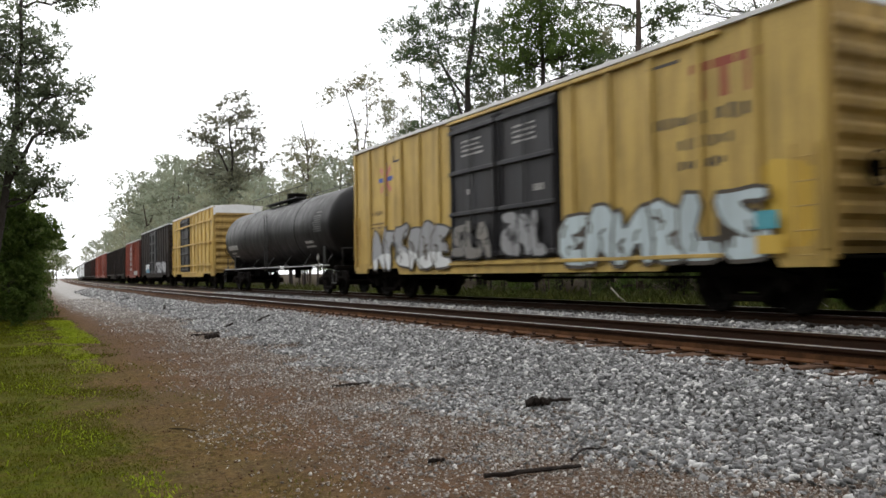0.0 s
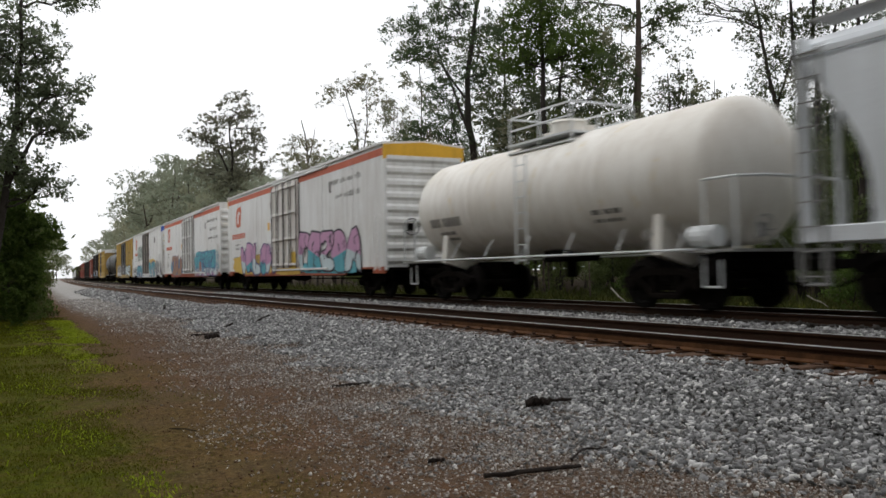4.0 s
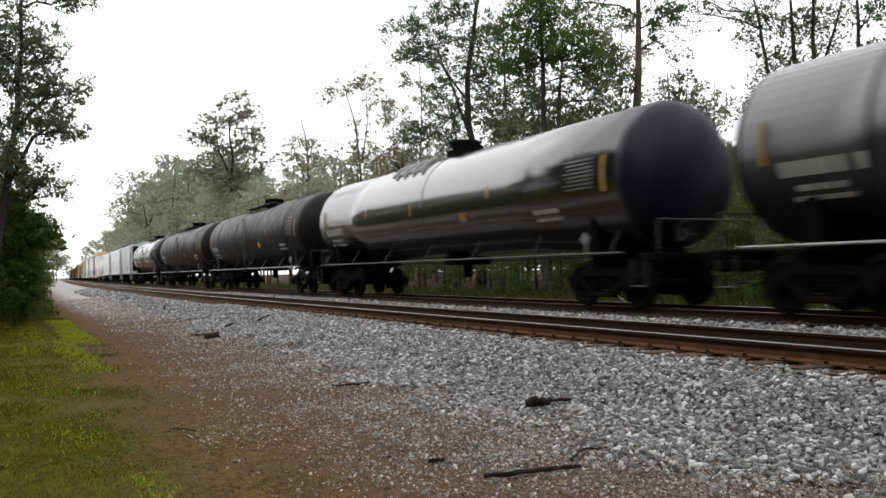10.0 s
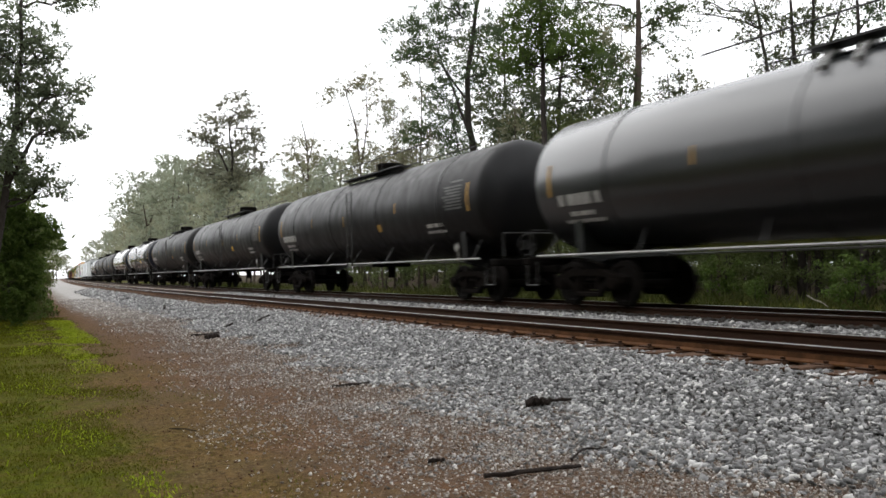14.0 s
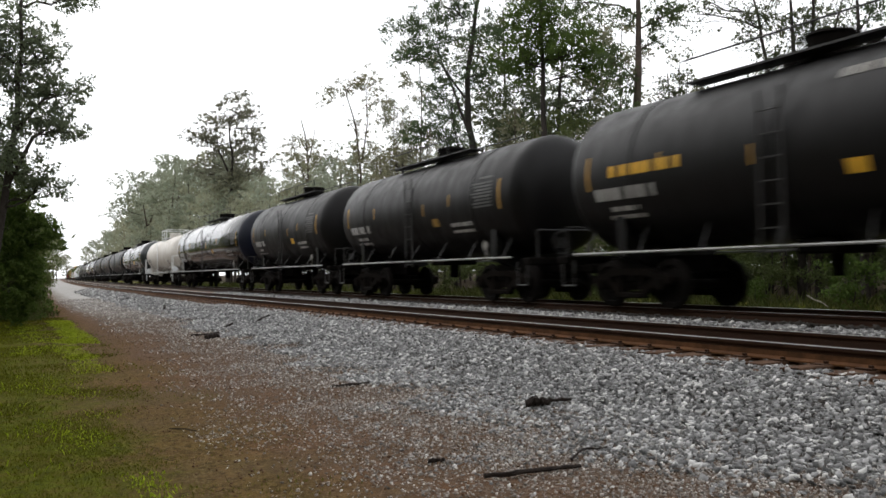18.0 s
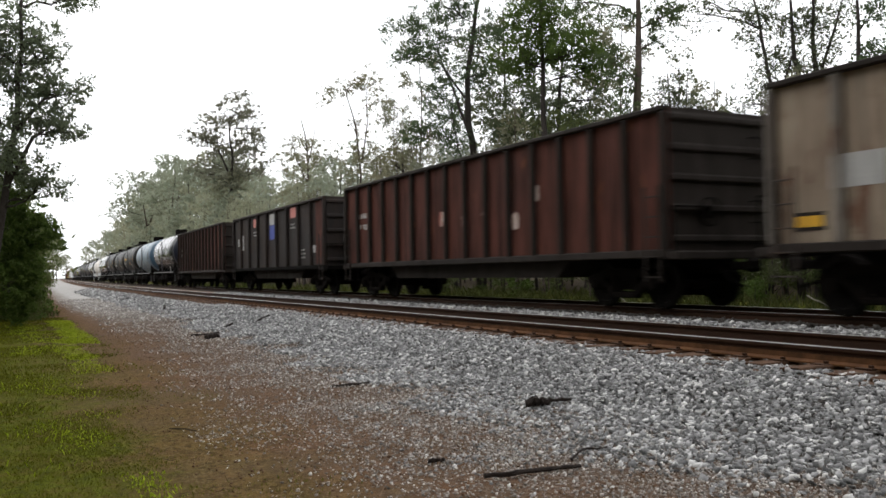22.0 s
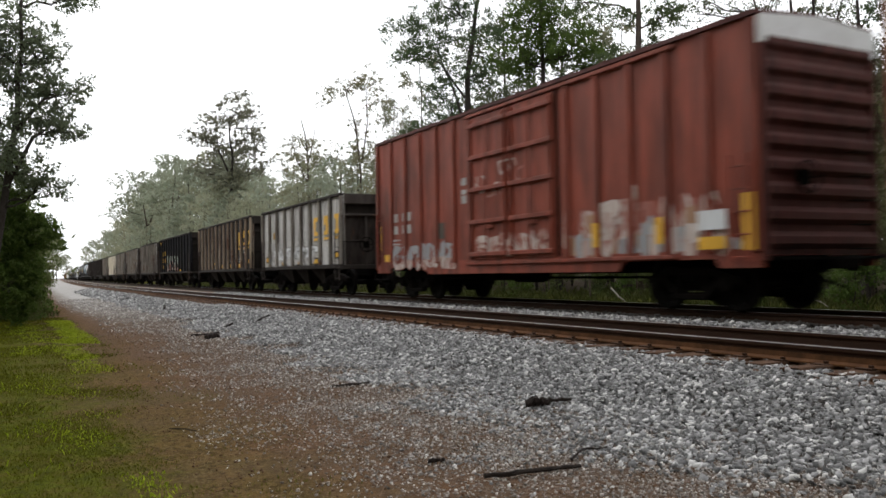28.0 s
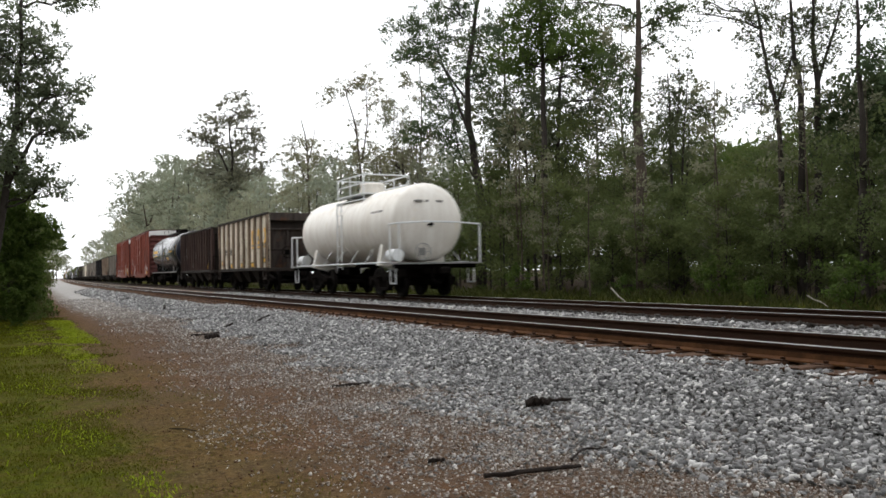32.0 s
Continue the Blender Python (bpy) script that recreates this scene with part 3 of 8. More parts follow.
# ---- ballast stones and loose gravel, denser close by
def stone_field(name, label, material, boxes, seed):
    """Angular stones scattered on the ground; boxes: x0, x1, y0, y1, stones per square metre, size, edge softness."""
    rng = np.random.default_rng(seed)
    ico = np.array([(x, y, z) for x in (-0.75, 0.75) for y in (-0.75, 0.75) for z in (-0.75, 0.75)])
    tri = np.array([(0, 1, 3), (0, 3, 2), (4, 6, 7), (4, 7, 5), (0, 4, 5), (0, 5, 1), (2, 3, 7), (2, 7, 6), (1, 5, 7), (1, 7, 3)])
    px, pz = [p[0] for p in PROFILE], [p[1] for p in PROFILE]
    allv, allf, base = [], [], 0
    for x0, x1, y0, y1, dens, size, edge in boxes:
        n = int((x1 - x0) * (y1 - y0) * dens)
        x, y = rng.uniform(x0, x1, n), rng.uniform(y0, y1, n)
        if edge < 0:
            wob = np.array([noise.noise(Vector((a * 1.1, b * 0.8, 21.0))) + 0.6 * noise.noise(Vector((a * 3.1, b * 2.4, 5.0))) for a, b in zip(x, y)])
            keep = rng.uniform(0, 1, n) < np.clip((wob + 0.05) * 1.6, 0.05, 1) * np.clip((x - x0) / -edge, 0, 1)
            x, y = x[keep], y[keep]
        elif edge:
            wob = np.array([noise.noise(Vector((a * 0.8, b * 0.8, 3.0))) for a, b in zip(x, y)])
            keep = rng.uniform(0, 1, n) < np.clip((x - x0 + wob * 1.3) / edge, 0.04, 1)
            x, y = x[keep], y[keep]
        n = len(x)
        s = size * rng.uniform(0.5, 1.25, n) ** 1.2
        sh = rng.uniform(0.55, 1.3, (n, 1, 3)) * np.array((1.0, 1.0, 0.62))
        pts = (ico[None] + rng.uniform(-0.42, 0.42, (n, 8, 3))) * sh * s[:, None, None]
        a = rng.uniform(0, math.tau, n)
        ca, sa = np.cos(a)[:, None], np.sin(a)[:, None]
        X, Y = pts[:, :, 0] * ca - pts[:, :, 1] * sa, pts[:, :, 0] * sa + pts[:, :, 1] * ca
        tilt = rng.uniform(-0.7, 0.7, (n, 1))
        Z = pts[:, :, 2] + X * tilt
        bx = np.array([bend(v) for v in y])
        z = np.interp(x, px, pz) + rough_at(x, y) + s * 0.42
        v = np.stack([X + (x + bx)[:, None], Y + y[:, None], Z + z[:, None]], -1).reshape(-1, 3)
        allv.append(v)
        allf.append((tri[None] + (np.arange(n) * 8)[:, None, None]).reshape(-1, 3) + base)
        base += n * 8
    ob = new(name, mesh_from_arrays(name, np.concatenate(allv), np.concatenate(allf), material))
    tagged(ob, label, "gravel", kind="stuff")


stone_field("ballast", "grey limestone ballast stones along the track", M["stone"],
            [(3.9, 6.75, 2.5, 8.5, 1080, 0.0225, 1.5), (4.1, 6.75, 8.5, 13, 760, 0.0265, 1.3), (4.5, 6.75, 13, 24, 520, 0.034, 0.9), (4.9, 6.75, 24, 45, 170, 0.049, 0.8), (5.0, 6.75, 45, 90, 42, 0.08, 0.8), (2.6, 4.7, 2.5, 8.5, 500, 0.0125, -0.9), (3.2, 4.7, 8.5, 16, 200, 0.016, -0.9),
             (6.7, 7.25, 3, 14, 560, 0.025, 0), (6.7, 7.25, 14, 30, 240, 0.034, 0), (7.6, 9.0, 3, 14, 60, 0.026, 0), (9.10, 10.5, 3, 16, 380, 0.032, 0), (9.10, 10.5, 16, 45, 120, 0.045, 0)], 11)
stone_field("old_ballast", "ballast between the tracks, darkened for the train's shadow", M["shaded_stone"], [(10.45, 11.5, 3, 16, 150, 0.042, 0), (10.45, 11.5, 16, 45, 50, 0.055, 0)], 14)
stone_field("loose_gravel", "small loose gravel strewn on brown dirt", M["pebble"],
            [(1.6, 5.0, 3.0, 9, 1500, 0.0085, 3.2), (2.0, 5.0, 9, 15, 620, 0.0115, 3.0), (2.6, 5.2, 15, 26, 260, 0.017, 2.4), (2.6, 5.2, 26, 60, 60, 0.028, 2.2), (1.7, 5.0, 3, 13, 120, 0.0135, 2.6), (2.4, 4.8, 3.0, 10, 900, 0.0095, -0.8)], 12)
stone_field("leaf_litter", "brown leaf litter and bark chips on the dirt", M["litter"],
            [(1.3, 4.8, 3.0, 10, 60, 0.010, 0), (1.6, 5.0, 10, 24, 16, 0.015, 0)], 13)


# ---- plants
def leaf_cloud(rng, centres, radii, per, size, flat=0.6):
    """Small four-cornered leaves scattered round centres."""
    n = len(centres)
    c = np.repeat(np.asarray(centres), per, 0)
    r = np.repeat(np.asarray(radii), per)[:, None]
    d = rng.normal(0, 1, (n * per, 3))
    d /= np.linalg.norm(d, axis=1, keepdims=True)
    pos = c + d * r * rng.uniform(0.15, 1, (n * per, 1)) ** 0.6 * np.array((1, 1, flat))
    a = rng.normal(0, 1, (n * per, 3))
    a /= np.linalg.norm(a, axis=1, keepdims=True)
    b = np.cross(a, rng.normal(0, 1, (n * per, 3)))
    b /= np.linalg.norm(b, axis=1, keepdims=True) + 1e-6
    s = size * rng.uniform(0.5, 1.3, (n * per, 1))
    a, b = a * s, b * s * 0.5
    v = np.stack([pos - a, pos + b, pos + a, pos - b], 1).reshape(-1, 3)
    f = np.arange(n * per * 4).reshape(-1, 4)
    return v, f


def limb(g, p, q, r0, r1, rng, bends=3, n=6, wiggle=0.12):
    """A crooked tapering branch; returns its points."""
    p, q = Vector(p), Vector(q)
    L = (q - p).length
    pts = [p]
    for i in range(1, bends):
        w = L * wiggle
        pts.append(p.lerp(q, i / bends) + Vector((rng.uniform(-w, w), rng.uniform(-w, w), rng.uniform(-w, w) * 0.6)))
    pts.append(q)
    for i in range(bends):
        g.tube(pts[i], pts[i + 1], r0 + (r1 - r0) * i / bends, r0 + (r1 - r0) * (i + 1) / bends, n, False)
    return pts


def tree_meshes(seed, h, r, base, spread, limbs, per, leaf, kind, clump=0.75, leafless=0.0, subs=3, lean=0.04):
    """Trunk and crown meshes. base: where the crown starts, as a share of the height."""
    rnd, rng = random.Random(seed), np.random.default_rng(seed)
    g = Geo()
    top = Vector((rnd.uniform(-lean, lean) * h, rnd.uniform(-lean, lean) * h, h))
    tops = limb(g, (0, 0, -0.4), top, r, r * 0.22, rnd, 6, 7, min(0.014, lean * 0.4))

    def on_trunk(u):
        k = min(5, int(u * 6))
        return tops[k].lerp(tops[k + 1], u * 6 - k)

    centres, radii = [], []
    for i in range(limbs):
        u = base + (0.97 - base) * (i + rnd.random()) / limbs
        p = on_trunk(u)
        a = rnd.uniform(0, math.tau)
        w = (u - base) / (1 - base)
        shape = (1 - 0.62 * w) if kind == "pine" else math.sin(math.pi * (0.22 + 0.70 * w))
        reach = spread * shape * rnd.uniform(0.55, 1.15)
        rise = reach * rnd.uniform(0.05, 0.5) if kind == "pine" else reach * rnd.uniform(0.3, 0.95)
        q = p + Vector((math.cos(a) * reach, math.sin(a) * reach, rise))
        br = max(0.016, r * 0.26 * (1 - 0.6 * w))
        pts = limb(g, p, q, br, br * 0.3, rnd, 3, 4, 0.10)
        tips = [q, pts[2]]
        for _ in range(subs):
            s = pts[1].lerp(q, rnd.uniform(0.0, 0.9))
            e = s + Vector((rnd.uniform(-1, 1), rnd.uniform(-1, 1), rnd.uniform(-0.2, 0.8))) * reach * 0.42
            g.tube(s, e, br * 0.4, br * 0.14, 3, False)
            tips.append(e)
        for e in tips:
            if rnd.random() < leafless:
                continue
            centres.append(tuple(e))
            radii.append(clump * rnd.uniform(0.5, 1.25))
            if rnd.random() < 0.45:
                centres.append(tuple(e + Vector((rnd.uniform(-1, 1), rnd.uniform(-1, 1), rnd.uniform(-0.3, 0.5))) * clump))
                radii.append(clump * rnd.uniform(0.4, 0.8))
    v, f = leaf_cloud(rng, centres, radii, per, leaf, 0.6 if kind == "pine" else 0.75)
    return g, v, f


def plant(name, label, seed, h, r, base, spread, limbs, per, leaf, kind, leaves, bark, clump=0.75, leafless=0.0, category="tree", group="", subs=3, lean=0.04):
    g, v, f = tree_meshes(seed, h, r, base, spread, limbs, per, leaf, kind, clump, leafless, subs, lean)
    t = thing(name, label, category, group)
    part("trunk", g, M[bark], t, smooth=True)
    part("crown", mesh_from_arrays("crown", v, f, M[leaves], 4), None, t)
    return t


def spot(x, y, turn=0.0, s=1.0):
    m = pose(x + bend(y), y, ground_z(x) - 0.05, 0, 0, turn)
    return m @ Matrix.Diagonal((s, s, s, 1))


class Wood:
    """Keeps one plant of each kind and copies it to further spots."""

    def __init__(self):
        self.kept, self.used = {}, set()

    def put(self, key, x, y, turn=0.0, s=1.0, **k):
        if key not in self.kept:
            self.kept[key] = plant(**k)
        src = self.kept[key]
        if key not in self.used:
            self.used.add(key)
            ob = src
        else:
            ob = copy_thing(src, Matrix())
        ob.matrix_basis = spot(x, y, turn, s)
        return ob


KINDS = {
    "oak_b": dict(name="broadleaf_tree", label="broad dark green tree in the wood", seed=32, h=10, r=0.13, base=0.15, spread=3.2, limbs=24, per=46, leaf=0.085, kind="broad", leaves="shrub", bark="bark_dark", clump=0.72, group="trees along the railway"),
    "oak_c": dict(name="broadleaf_tree", label="thin half-bare tree with sparse leaves", seed=33, h=17, r=0.11, base=0.36, spread=3.2, limbs=22, per=22, leaf=0.12, kind="broad", leaves="dry", bark="bark", clump=0.7, leafless=0.42, group="trees along the railway"),
    "oak_d": dict(name="broadleaf_tree", label="high green tree far along the line, tinted for haze", seed=34, h=24, r=0.26, base=0.20, spread=6.0, limbs=28, per=14, leaf=0.36, kind="broad", leaves="pale", bark="bark", clump=1.4, group="trees along the railway"),
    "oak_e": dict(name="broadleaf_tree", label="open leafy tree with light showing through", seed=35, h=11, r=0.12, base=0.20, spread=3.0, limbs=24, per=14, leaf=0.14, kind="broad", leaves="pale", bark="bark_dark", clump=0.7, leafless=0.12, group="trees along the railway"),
    "oak_g": dict(name="broadleaf_tree", label="open leafy tree far along the line, tinted for haze", seed=35, h=11, r=0.12, base=0.20, spread=3.0, limbs=20, per=8, leaf=0.21, kind="broad", leaves="pale", bark="bark_dark", clump=0.75, leafless=0.1, subs=2, group="trees along the railway"),
    "oak_f": dict(name="broadleaf_tree", label="full green tree of the wood by the verge", seed=36, h=15, r=0.2, base=0.12, spread=5.0, limbs=20, per=9, leaf=0.55, kind="broad", leaves="broad", bark="bark_dark", clump=1.4, subs=2, group="trees along the railway"),
    "bush_a": dict(name="bush", label="dense undergrowth bush below the trees", seed=41, h=3.6, r=0.05, base=0.04, spread=2.0, limbs=14, per=44, leaf=0.072, kind="broad", leaves="shrub", bark="bark_dark", clump=0.55, category="bush", group="undergrowth along the railway"),
    "bush_b": dict(name="bush", label="leafy light green bush at the wood's edge", seed=42, h=2.4, r=0.04, base=0.04, spread=1.4, limbs=14, per=18, leaf=0.10, kind="broad", leaves="broad", bark="bark_dark", clump=0.45, category="bush", group="undergrowth along the railway"),
    "bush_c": dict(name="bush", label="tall tangled thicket of young trees", seed=43, h=6.5, r=0.06, base=0.05, spread=2.1, limbs=18, per=40, leaf=0.085, kind="broad", leaves="shrub", bark="bark_dark", clump=0.65, category="bush", group="undergrowth along the railway"),
    "bush_d": dict(name="bush", label="leafy bush at the end of the grass verge", seed=44, h=3.4, r=0.05, base=0.03, spread=1.9, limbs=24, per=28, leaf=0.088, kind="broad", leaves="shrub", bark="bark_dark", clump=0.5, category="bush", group="undergrowth along the railway"),
    "sapling": dict(name="sapling", label="thin upright sapling with few leaves", seed=45, h=8.5, r=0.06, base=0.3, spread=1.3, limbs=12, per=12, leaf=0.09, kind="broad", leaves="dry", bark="bark", clump=0.4, leafless=0.3, category="tree", lean=0.02, group="undergrowth along the railway"),
}
WOOD = Wood()


def put(key, x, y, turn=0.0, s=1.0):
    return WOOD.put(key, x, y, turn, s, **KINDS[key])


def grown(name, label, x, y, seed, leaves, bark, leaf, per, clump, stems, lobes, category="tree"):
    """A tree shaped to fit the camera's view and turned to face it. stems: base radius and (across, height) points;
    lobes of foliage: across, height, half width, half height, tufts.
    """
    rnd, rng = random.Random(seed), np.random.default_rng(seed)
    g = Geo()
    t = thing(name, label, category, "trees along the railway")
    lines = []
    for r0, pts in stems:
        stem = Geo()
        pts = [Vector((a, 0 if i == 0 else rnd.uniform(-0.3, 0.3), z)) for i, (a, z) in enumerate(pts)]
        if pts[0].z < 3:
            pts[0] = Vector((pts[0].x, 0, -0.4))
        n = len(pts) - 1
        for i in range(n):
            mid = pts[i].lerp(pts[i + 1], 0.5) + Vector((rnd.uniform(-1, 1), rnd.uniform(-1, 1), 0)) * r0 * 0.5
            ra, rb = r0 * (1 - 0.75 * i / n), r0 * (1 - 0.75 * (i + 1) / n)
            stem.tube(pts[i], mid, ra, (ra + rb) / 2, 8, False)
            stem.tube(mid, pts[i + 1], (ra + rb) / 2, rb, 8, False)
        part("trunk" if r0 > 0.09 else "limb", stem, M[bark], t, smooth=True)
        lines.append((r0, pts))
    spots = [(r0, p.lerp(q, k / 4)) for r0, pts in lines for p, q in zip(pts, pts[1:]) for k in range(4)]
    centres, radii = [], []
    for a, z, w, h, count in lobes:
        w, h, count = w * 1.28, h * 1.6, int(count * 1.9) + 1
        c = Vector((a, rnd.uniform(-0.7, 0.7) * w, z))
        r0, start = min(spots, key=lambda s: (s[1] - c).length + 3 * max(0, s[1].z - c.z + 0.25 * abs(s[1].x - c.x)))
        br = max(0.012, min(r0 * 0.35, 0.012 * (c - start).length + 0.02))
        pts = limb(g, start, c, br, br * 0.45, rnd, 4, 5, 0.09)
        for _ in range(count):
            d = Vector((rnd.gauss(0, 1), rnd.gauss(0, 1), rnd.gauss(0, 1))).normalized() * rnd.uniform(0.25, 1) ** 0.5
            e = c + Vector((d.x * w, d.y * w * 0.9, d.z * h))
            limb(g, pts[rnd.randrange(1, 4)], e, br * 0.4, br * 0.12, rnd, 2, 3, 0.12)
            for k in range(4):
                centres.append(tuple(e + Vector((rnd.uniform(-1, 1), rnd.uniform(-1, 1), rnd.uniform(-0.8, 0.8))) * clump))
                radii.append(clump * rnd.uniform(0.25, 0.75))
    v, f = leaf_cloud(rng, centres, radii, per // 4, leaf, 0.75)
    part("branch_work", g, M[bark], t, smooth=True)["kind"] = "stuff"
    part("crown", mesh_from_arrays("crown", v, f, M[leaves], 4), None, t)
    t.matrix_basis = pose(x + bend(y), y, 0, 0, 0, -math.degrees(math.atan2(x + bend(y), y)))
    return t


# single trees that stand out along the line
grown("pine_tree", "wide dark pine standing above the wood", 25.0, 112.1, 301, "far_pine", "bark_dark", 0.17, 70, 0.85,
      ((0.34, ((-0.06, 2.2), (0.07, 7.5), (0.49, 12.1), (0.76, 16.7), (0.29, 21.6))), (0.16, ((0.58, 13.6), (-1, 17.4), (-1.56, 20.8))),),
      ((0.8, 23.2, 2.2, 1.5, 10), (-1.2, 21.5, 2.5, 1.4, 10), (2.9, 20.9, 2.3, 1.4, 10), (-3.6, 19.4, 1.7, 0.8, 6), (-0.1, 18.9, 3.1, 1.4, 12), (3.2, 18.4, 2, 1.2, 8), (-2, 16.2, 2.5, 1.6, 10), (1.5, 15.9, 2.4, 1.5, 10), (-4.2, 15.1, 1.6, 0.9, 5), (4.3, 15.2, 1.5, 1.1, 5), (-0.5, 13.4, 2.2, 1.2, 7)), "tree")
grown("broadleaf_tree", "tall leafy tree leaning over the verge", 0.6, 25.0, 302, "verge_leaf", "bark_dark", 0.055, 72, 0.36,
      ((0.13, ((-1.09, -1), (-0.69, 1.1), (-0.36, 3.3), (-0.09, 5.3), (0.02, 7), (0.09, 9.3))), (0.07, ((-0.36, 3.3), (0.26, 4.6), (0.75, 5.1))), (0.06, ((-0.15, 4.8), (0.54, 5.7), (1.25, 6))),),
      ((-0.3, 7.7, 0.6, 0.6, 14), (0.4, 7.5, 0.4, 0.4, 8), (0.7, 6.9, 0.2, 0.3, 4), (0.1, 6.3, 0.6, 0.3, 14), (0.8, 6, 0.5, 0.3, 10), (1.4, 6.1, 0.2, 0.2, 3), (0.4, 5.3, 0.6, 0.3, 10), (1, 4.9, 0.4, 0.2, 7), (-0.1, 5.1, 0.5, 0.3, 10), (-0.5, 6.9, 0.5, 0.6, 10), (-0.3, 4.2, 0.4, 0.3, 8), (0.1, 3.7, 0.3, 0.2, 6), (0.5, 3.3, 0.3, 0.2, 4), (0.8, 3.2, 0.1, 0.2, 2), (1.4, 8.5, 0.3, 0.2, 4), (0.3, 9.4, 1.1, 0.7, 12), (-1.1, 5.5, 0.7, 1.8, 20)), "tree")
grown("broadleaf_tree", "low bushy tree with dense foliage down to the grass", -0.3, 28.0, 303, "broad", "bark_dark", 0.055, 130, 0.36,
      ((0.12, ((-0.51, -0.9), (-0.36, 1.1), (0.08, 2.8), (0.38, 4.3))), (0.06, ((-0.36, 0.8), (0.52, 1.6), (0.97, 2.1))), (0.05, ((-0.44, 0.1), (0.51, 0.4), (0.97, 0.7))),),
      ((0.4, 3.9, 0.6, 0.5, 12), (0.8, 2.9, 0.5, 0.6, 14), (1.1, 2, 0.4, 0.5, 12), (0.4, 1.9, 0.6, 0.7, 18), (0.5, 0.7, 0.7, 0.6, 18), (1.1, 1.2, 0.3, 0.4, 10), (1.6, 2, 0.2, 0.2, 3), (-0.4, 1.6, 0.7, 2, 20), (1, 0.2, 0.5, 0.4, 8), (1.4, 2.5, 0.2, 0.2, 3)), "tree")
grown("pine_tree", "tall pine with a crooked trunk and an open ragged crown", 25.0, 42.1, 304, "pine", "bark_dark", 0.085, 95, 0.62,
      ((0.3, ((0, 0.2), (0.02, 2.8), (0.01, 5.8), (-0.37, 8.5), (-0.6, 10.9), (-0.41, 13.6), (-0.03, 16.3), (0.29, 19))), (0.11, ((-0.37, 8.5), (-1.52, 11.9), (-2.49, 14.3))), (0.08, ((-0.6, 10.9), (-2.17, 13.3), (-4.02, 14.1))), (0.07, ((0.01, 5.8), (-1.19, 7.9), (-1.55, 10.3), (-1.31, 12.3))),),
      ((-4.4, 15.2, 0.7, 0.3, 5), (-3.9, 14, 1.1, 0.4, 9), (-3.3, 16.2, 1.2, 0.4, 8), (-2.3, 14.6, 1.1, 0.5, 9), (-1.5, 12.6, 0.9, 0.5, 8), (-1.8, 16.4, 1.2, 0.6, 9), (0.2, 15.3, 1.1, 0.8, 10), (-2.5, 11.4, 0.9, 0.5, 7), (-1.9, 10.1, 0.9, 0.5, 7), (0.2, 12.6, 0.9, 0.6, 8), (-2.9, 9.3, 0.9, 0.6, 6), (-1.4, 8.3, 0.8, 0.5, 6), (0.4, 17.8, 2, 0.8, 10), (-4, 9.2, 0.4, 0.4, 3)), "tree")
grown("broadleaf_tree", "tall tree with a full bright green crown", 25.5, 36.0, 305, "broad", "bark_dark", 0.085, 110, 0.62,
      ((0.24, ((0.01, -0.4), (0.02, 2.6), (-0.03, 6.2), (-0.01, 9.8), (-0.06, 13.4), (-0.11, 16.8))),),
      ((-1.6, 12.4, 0.9, 0.6, 10), (-0.7, 13.9, 1, 0.7, 12), (0.8, 13.4, 1.2, 0.8, 14), (1.6, 12.4, 1.1, 0.6, 12), (-0.3, 12.1, 1.2, 0.5, 12), (2.3, 11.4, 0.7, 0.6, 8), (0.5, 14.8, 1.1, 0.5, 10), (-0.8, 16, 1.8, 0.6, 8)), "tree")
grown("broadleaf_tree", "dark leafy tree in the wood", 28.5, 38.8, 306, "wood_leaf", "bark_dark", 0.095, 80, 0.72,
      ((0.2, ((-0.15, -0.6), (-0, 3.3), (-0.14, 7.3), (0.1, 11.2), (0.33, 14.5))), (0.12, ((-1.93, -0.5), (-1.88, 6.7), (-2.03, 10.6))),),
      ((-1.9, 11, 1.2, 0.8, 11), (-0.1, 11.2, 1.3, 0.9, 12), (1.5, 10.2, 1, 1.1, 10), (-0.9, 9.1, 1.4, 0.8, 12), (0.7, 8.1, 1.2, 0.8, 10), (-2.9, 9.5, 0.9, 0.9, 8), (2.8, 11.1, 0.6, 1.4, 7), (2.7, 13.6, 0.6, 0.9, 5), (-3.5, 11.4, 0.6, 0.8, 5), (-3.2, 8, 0.8, 0.8, 6)), "tree")
grown("pine_tree", "tall pine with a straight bare trunk and few branches", 25.0, 28.0, 307, "pine", "bark", 0.075, 80, 0.5,
      ((0.3, ((0.04, -0.8), (0.11, 5.2), (0.09, 9.7), (0.13, 14.5))), (0.05, ((0.1, 9), (-0.5, 9.7), (-1.06, 9.9))), (0.06, ((0.1, 12), (-0.68, 12.6), (-2.04, 12.9), (-3.05, 12.8))), (0.04, ((0.11, 10.5), (0.62, 10.7), (0.99, 10.9))), (0.05, ((0.08, 11.4), (0.77, 11.7), (1.58, 12.1))),),
      ((-1, 10.2, 0.5, 0.3, 4), (-0.7, 9, 0.4, 0.4, 4), (0.9, 11.9, 0.5, 0.2, 5), (1.6, 12.2, 0.4, 0.2, 4), (0.8, 10.8, 0.3, 0.2, 3), (-0.8, 11.9, 0.5, 0.2, 3), (-2, 12.8, 0.9, 0.2, 4), (-0, 14.2, 1.7, 0.6, 10), (-0.6, 7.6, 0.4, 0.5, 4)), "tree")
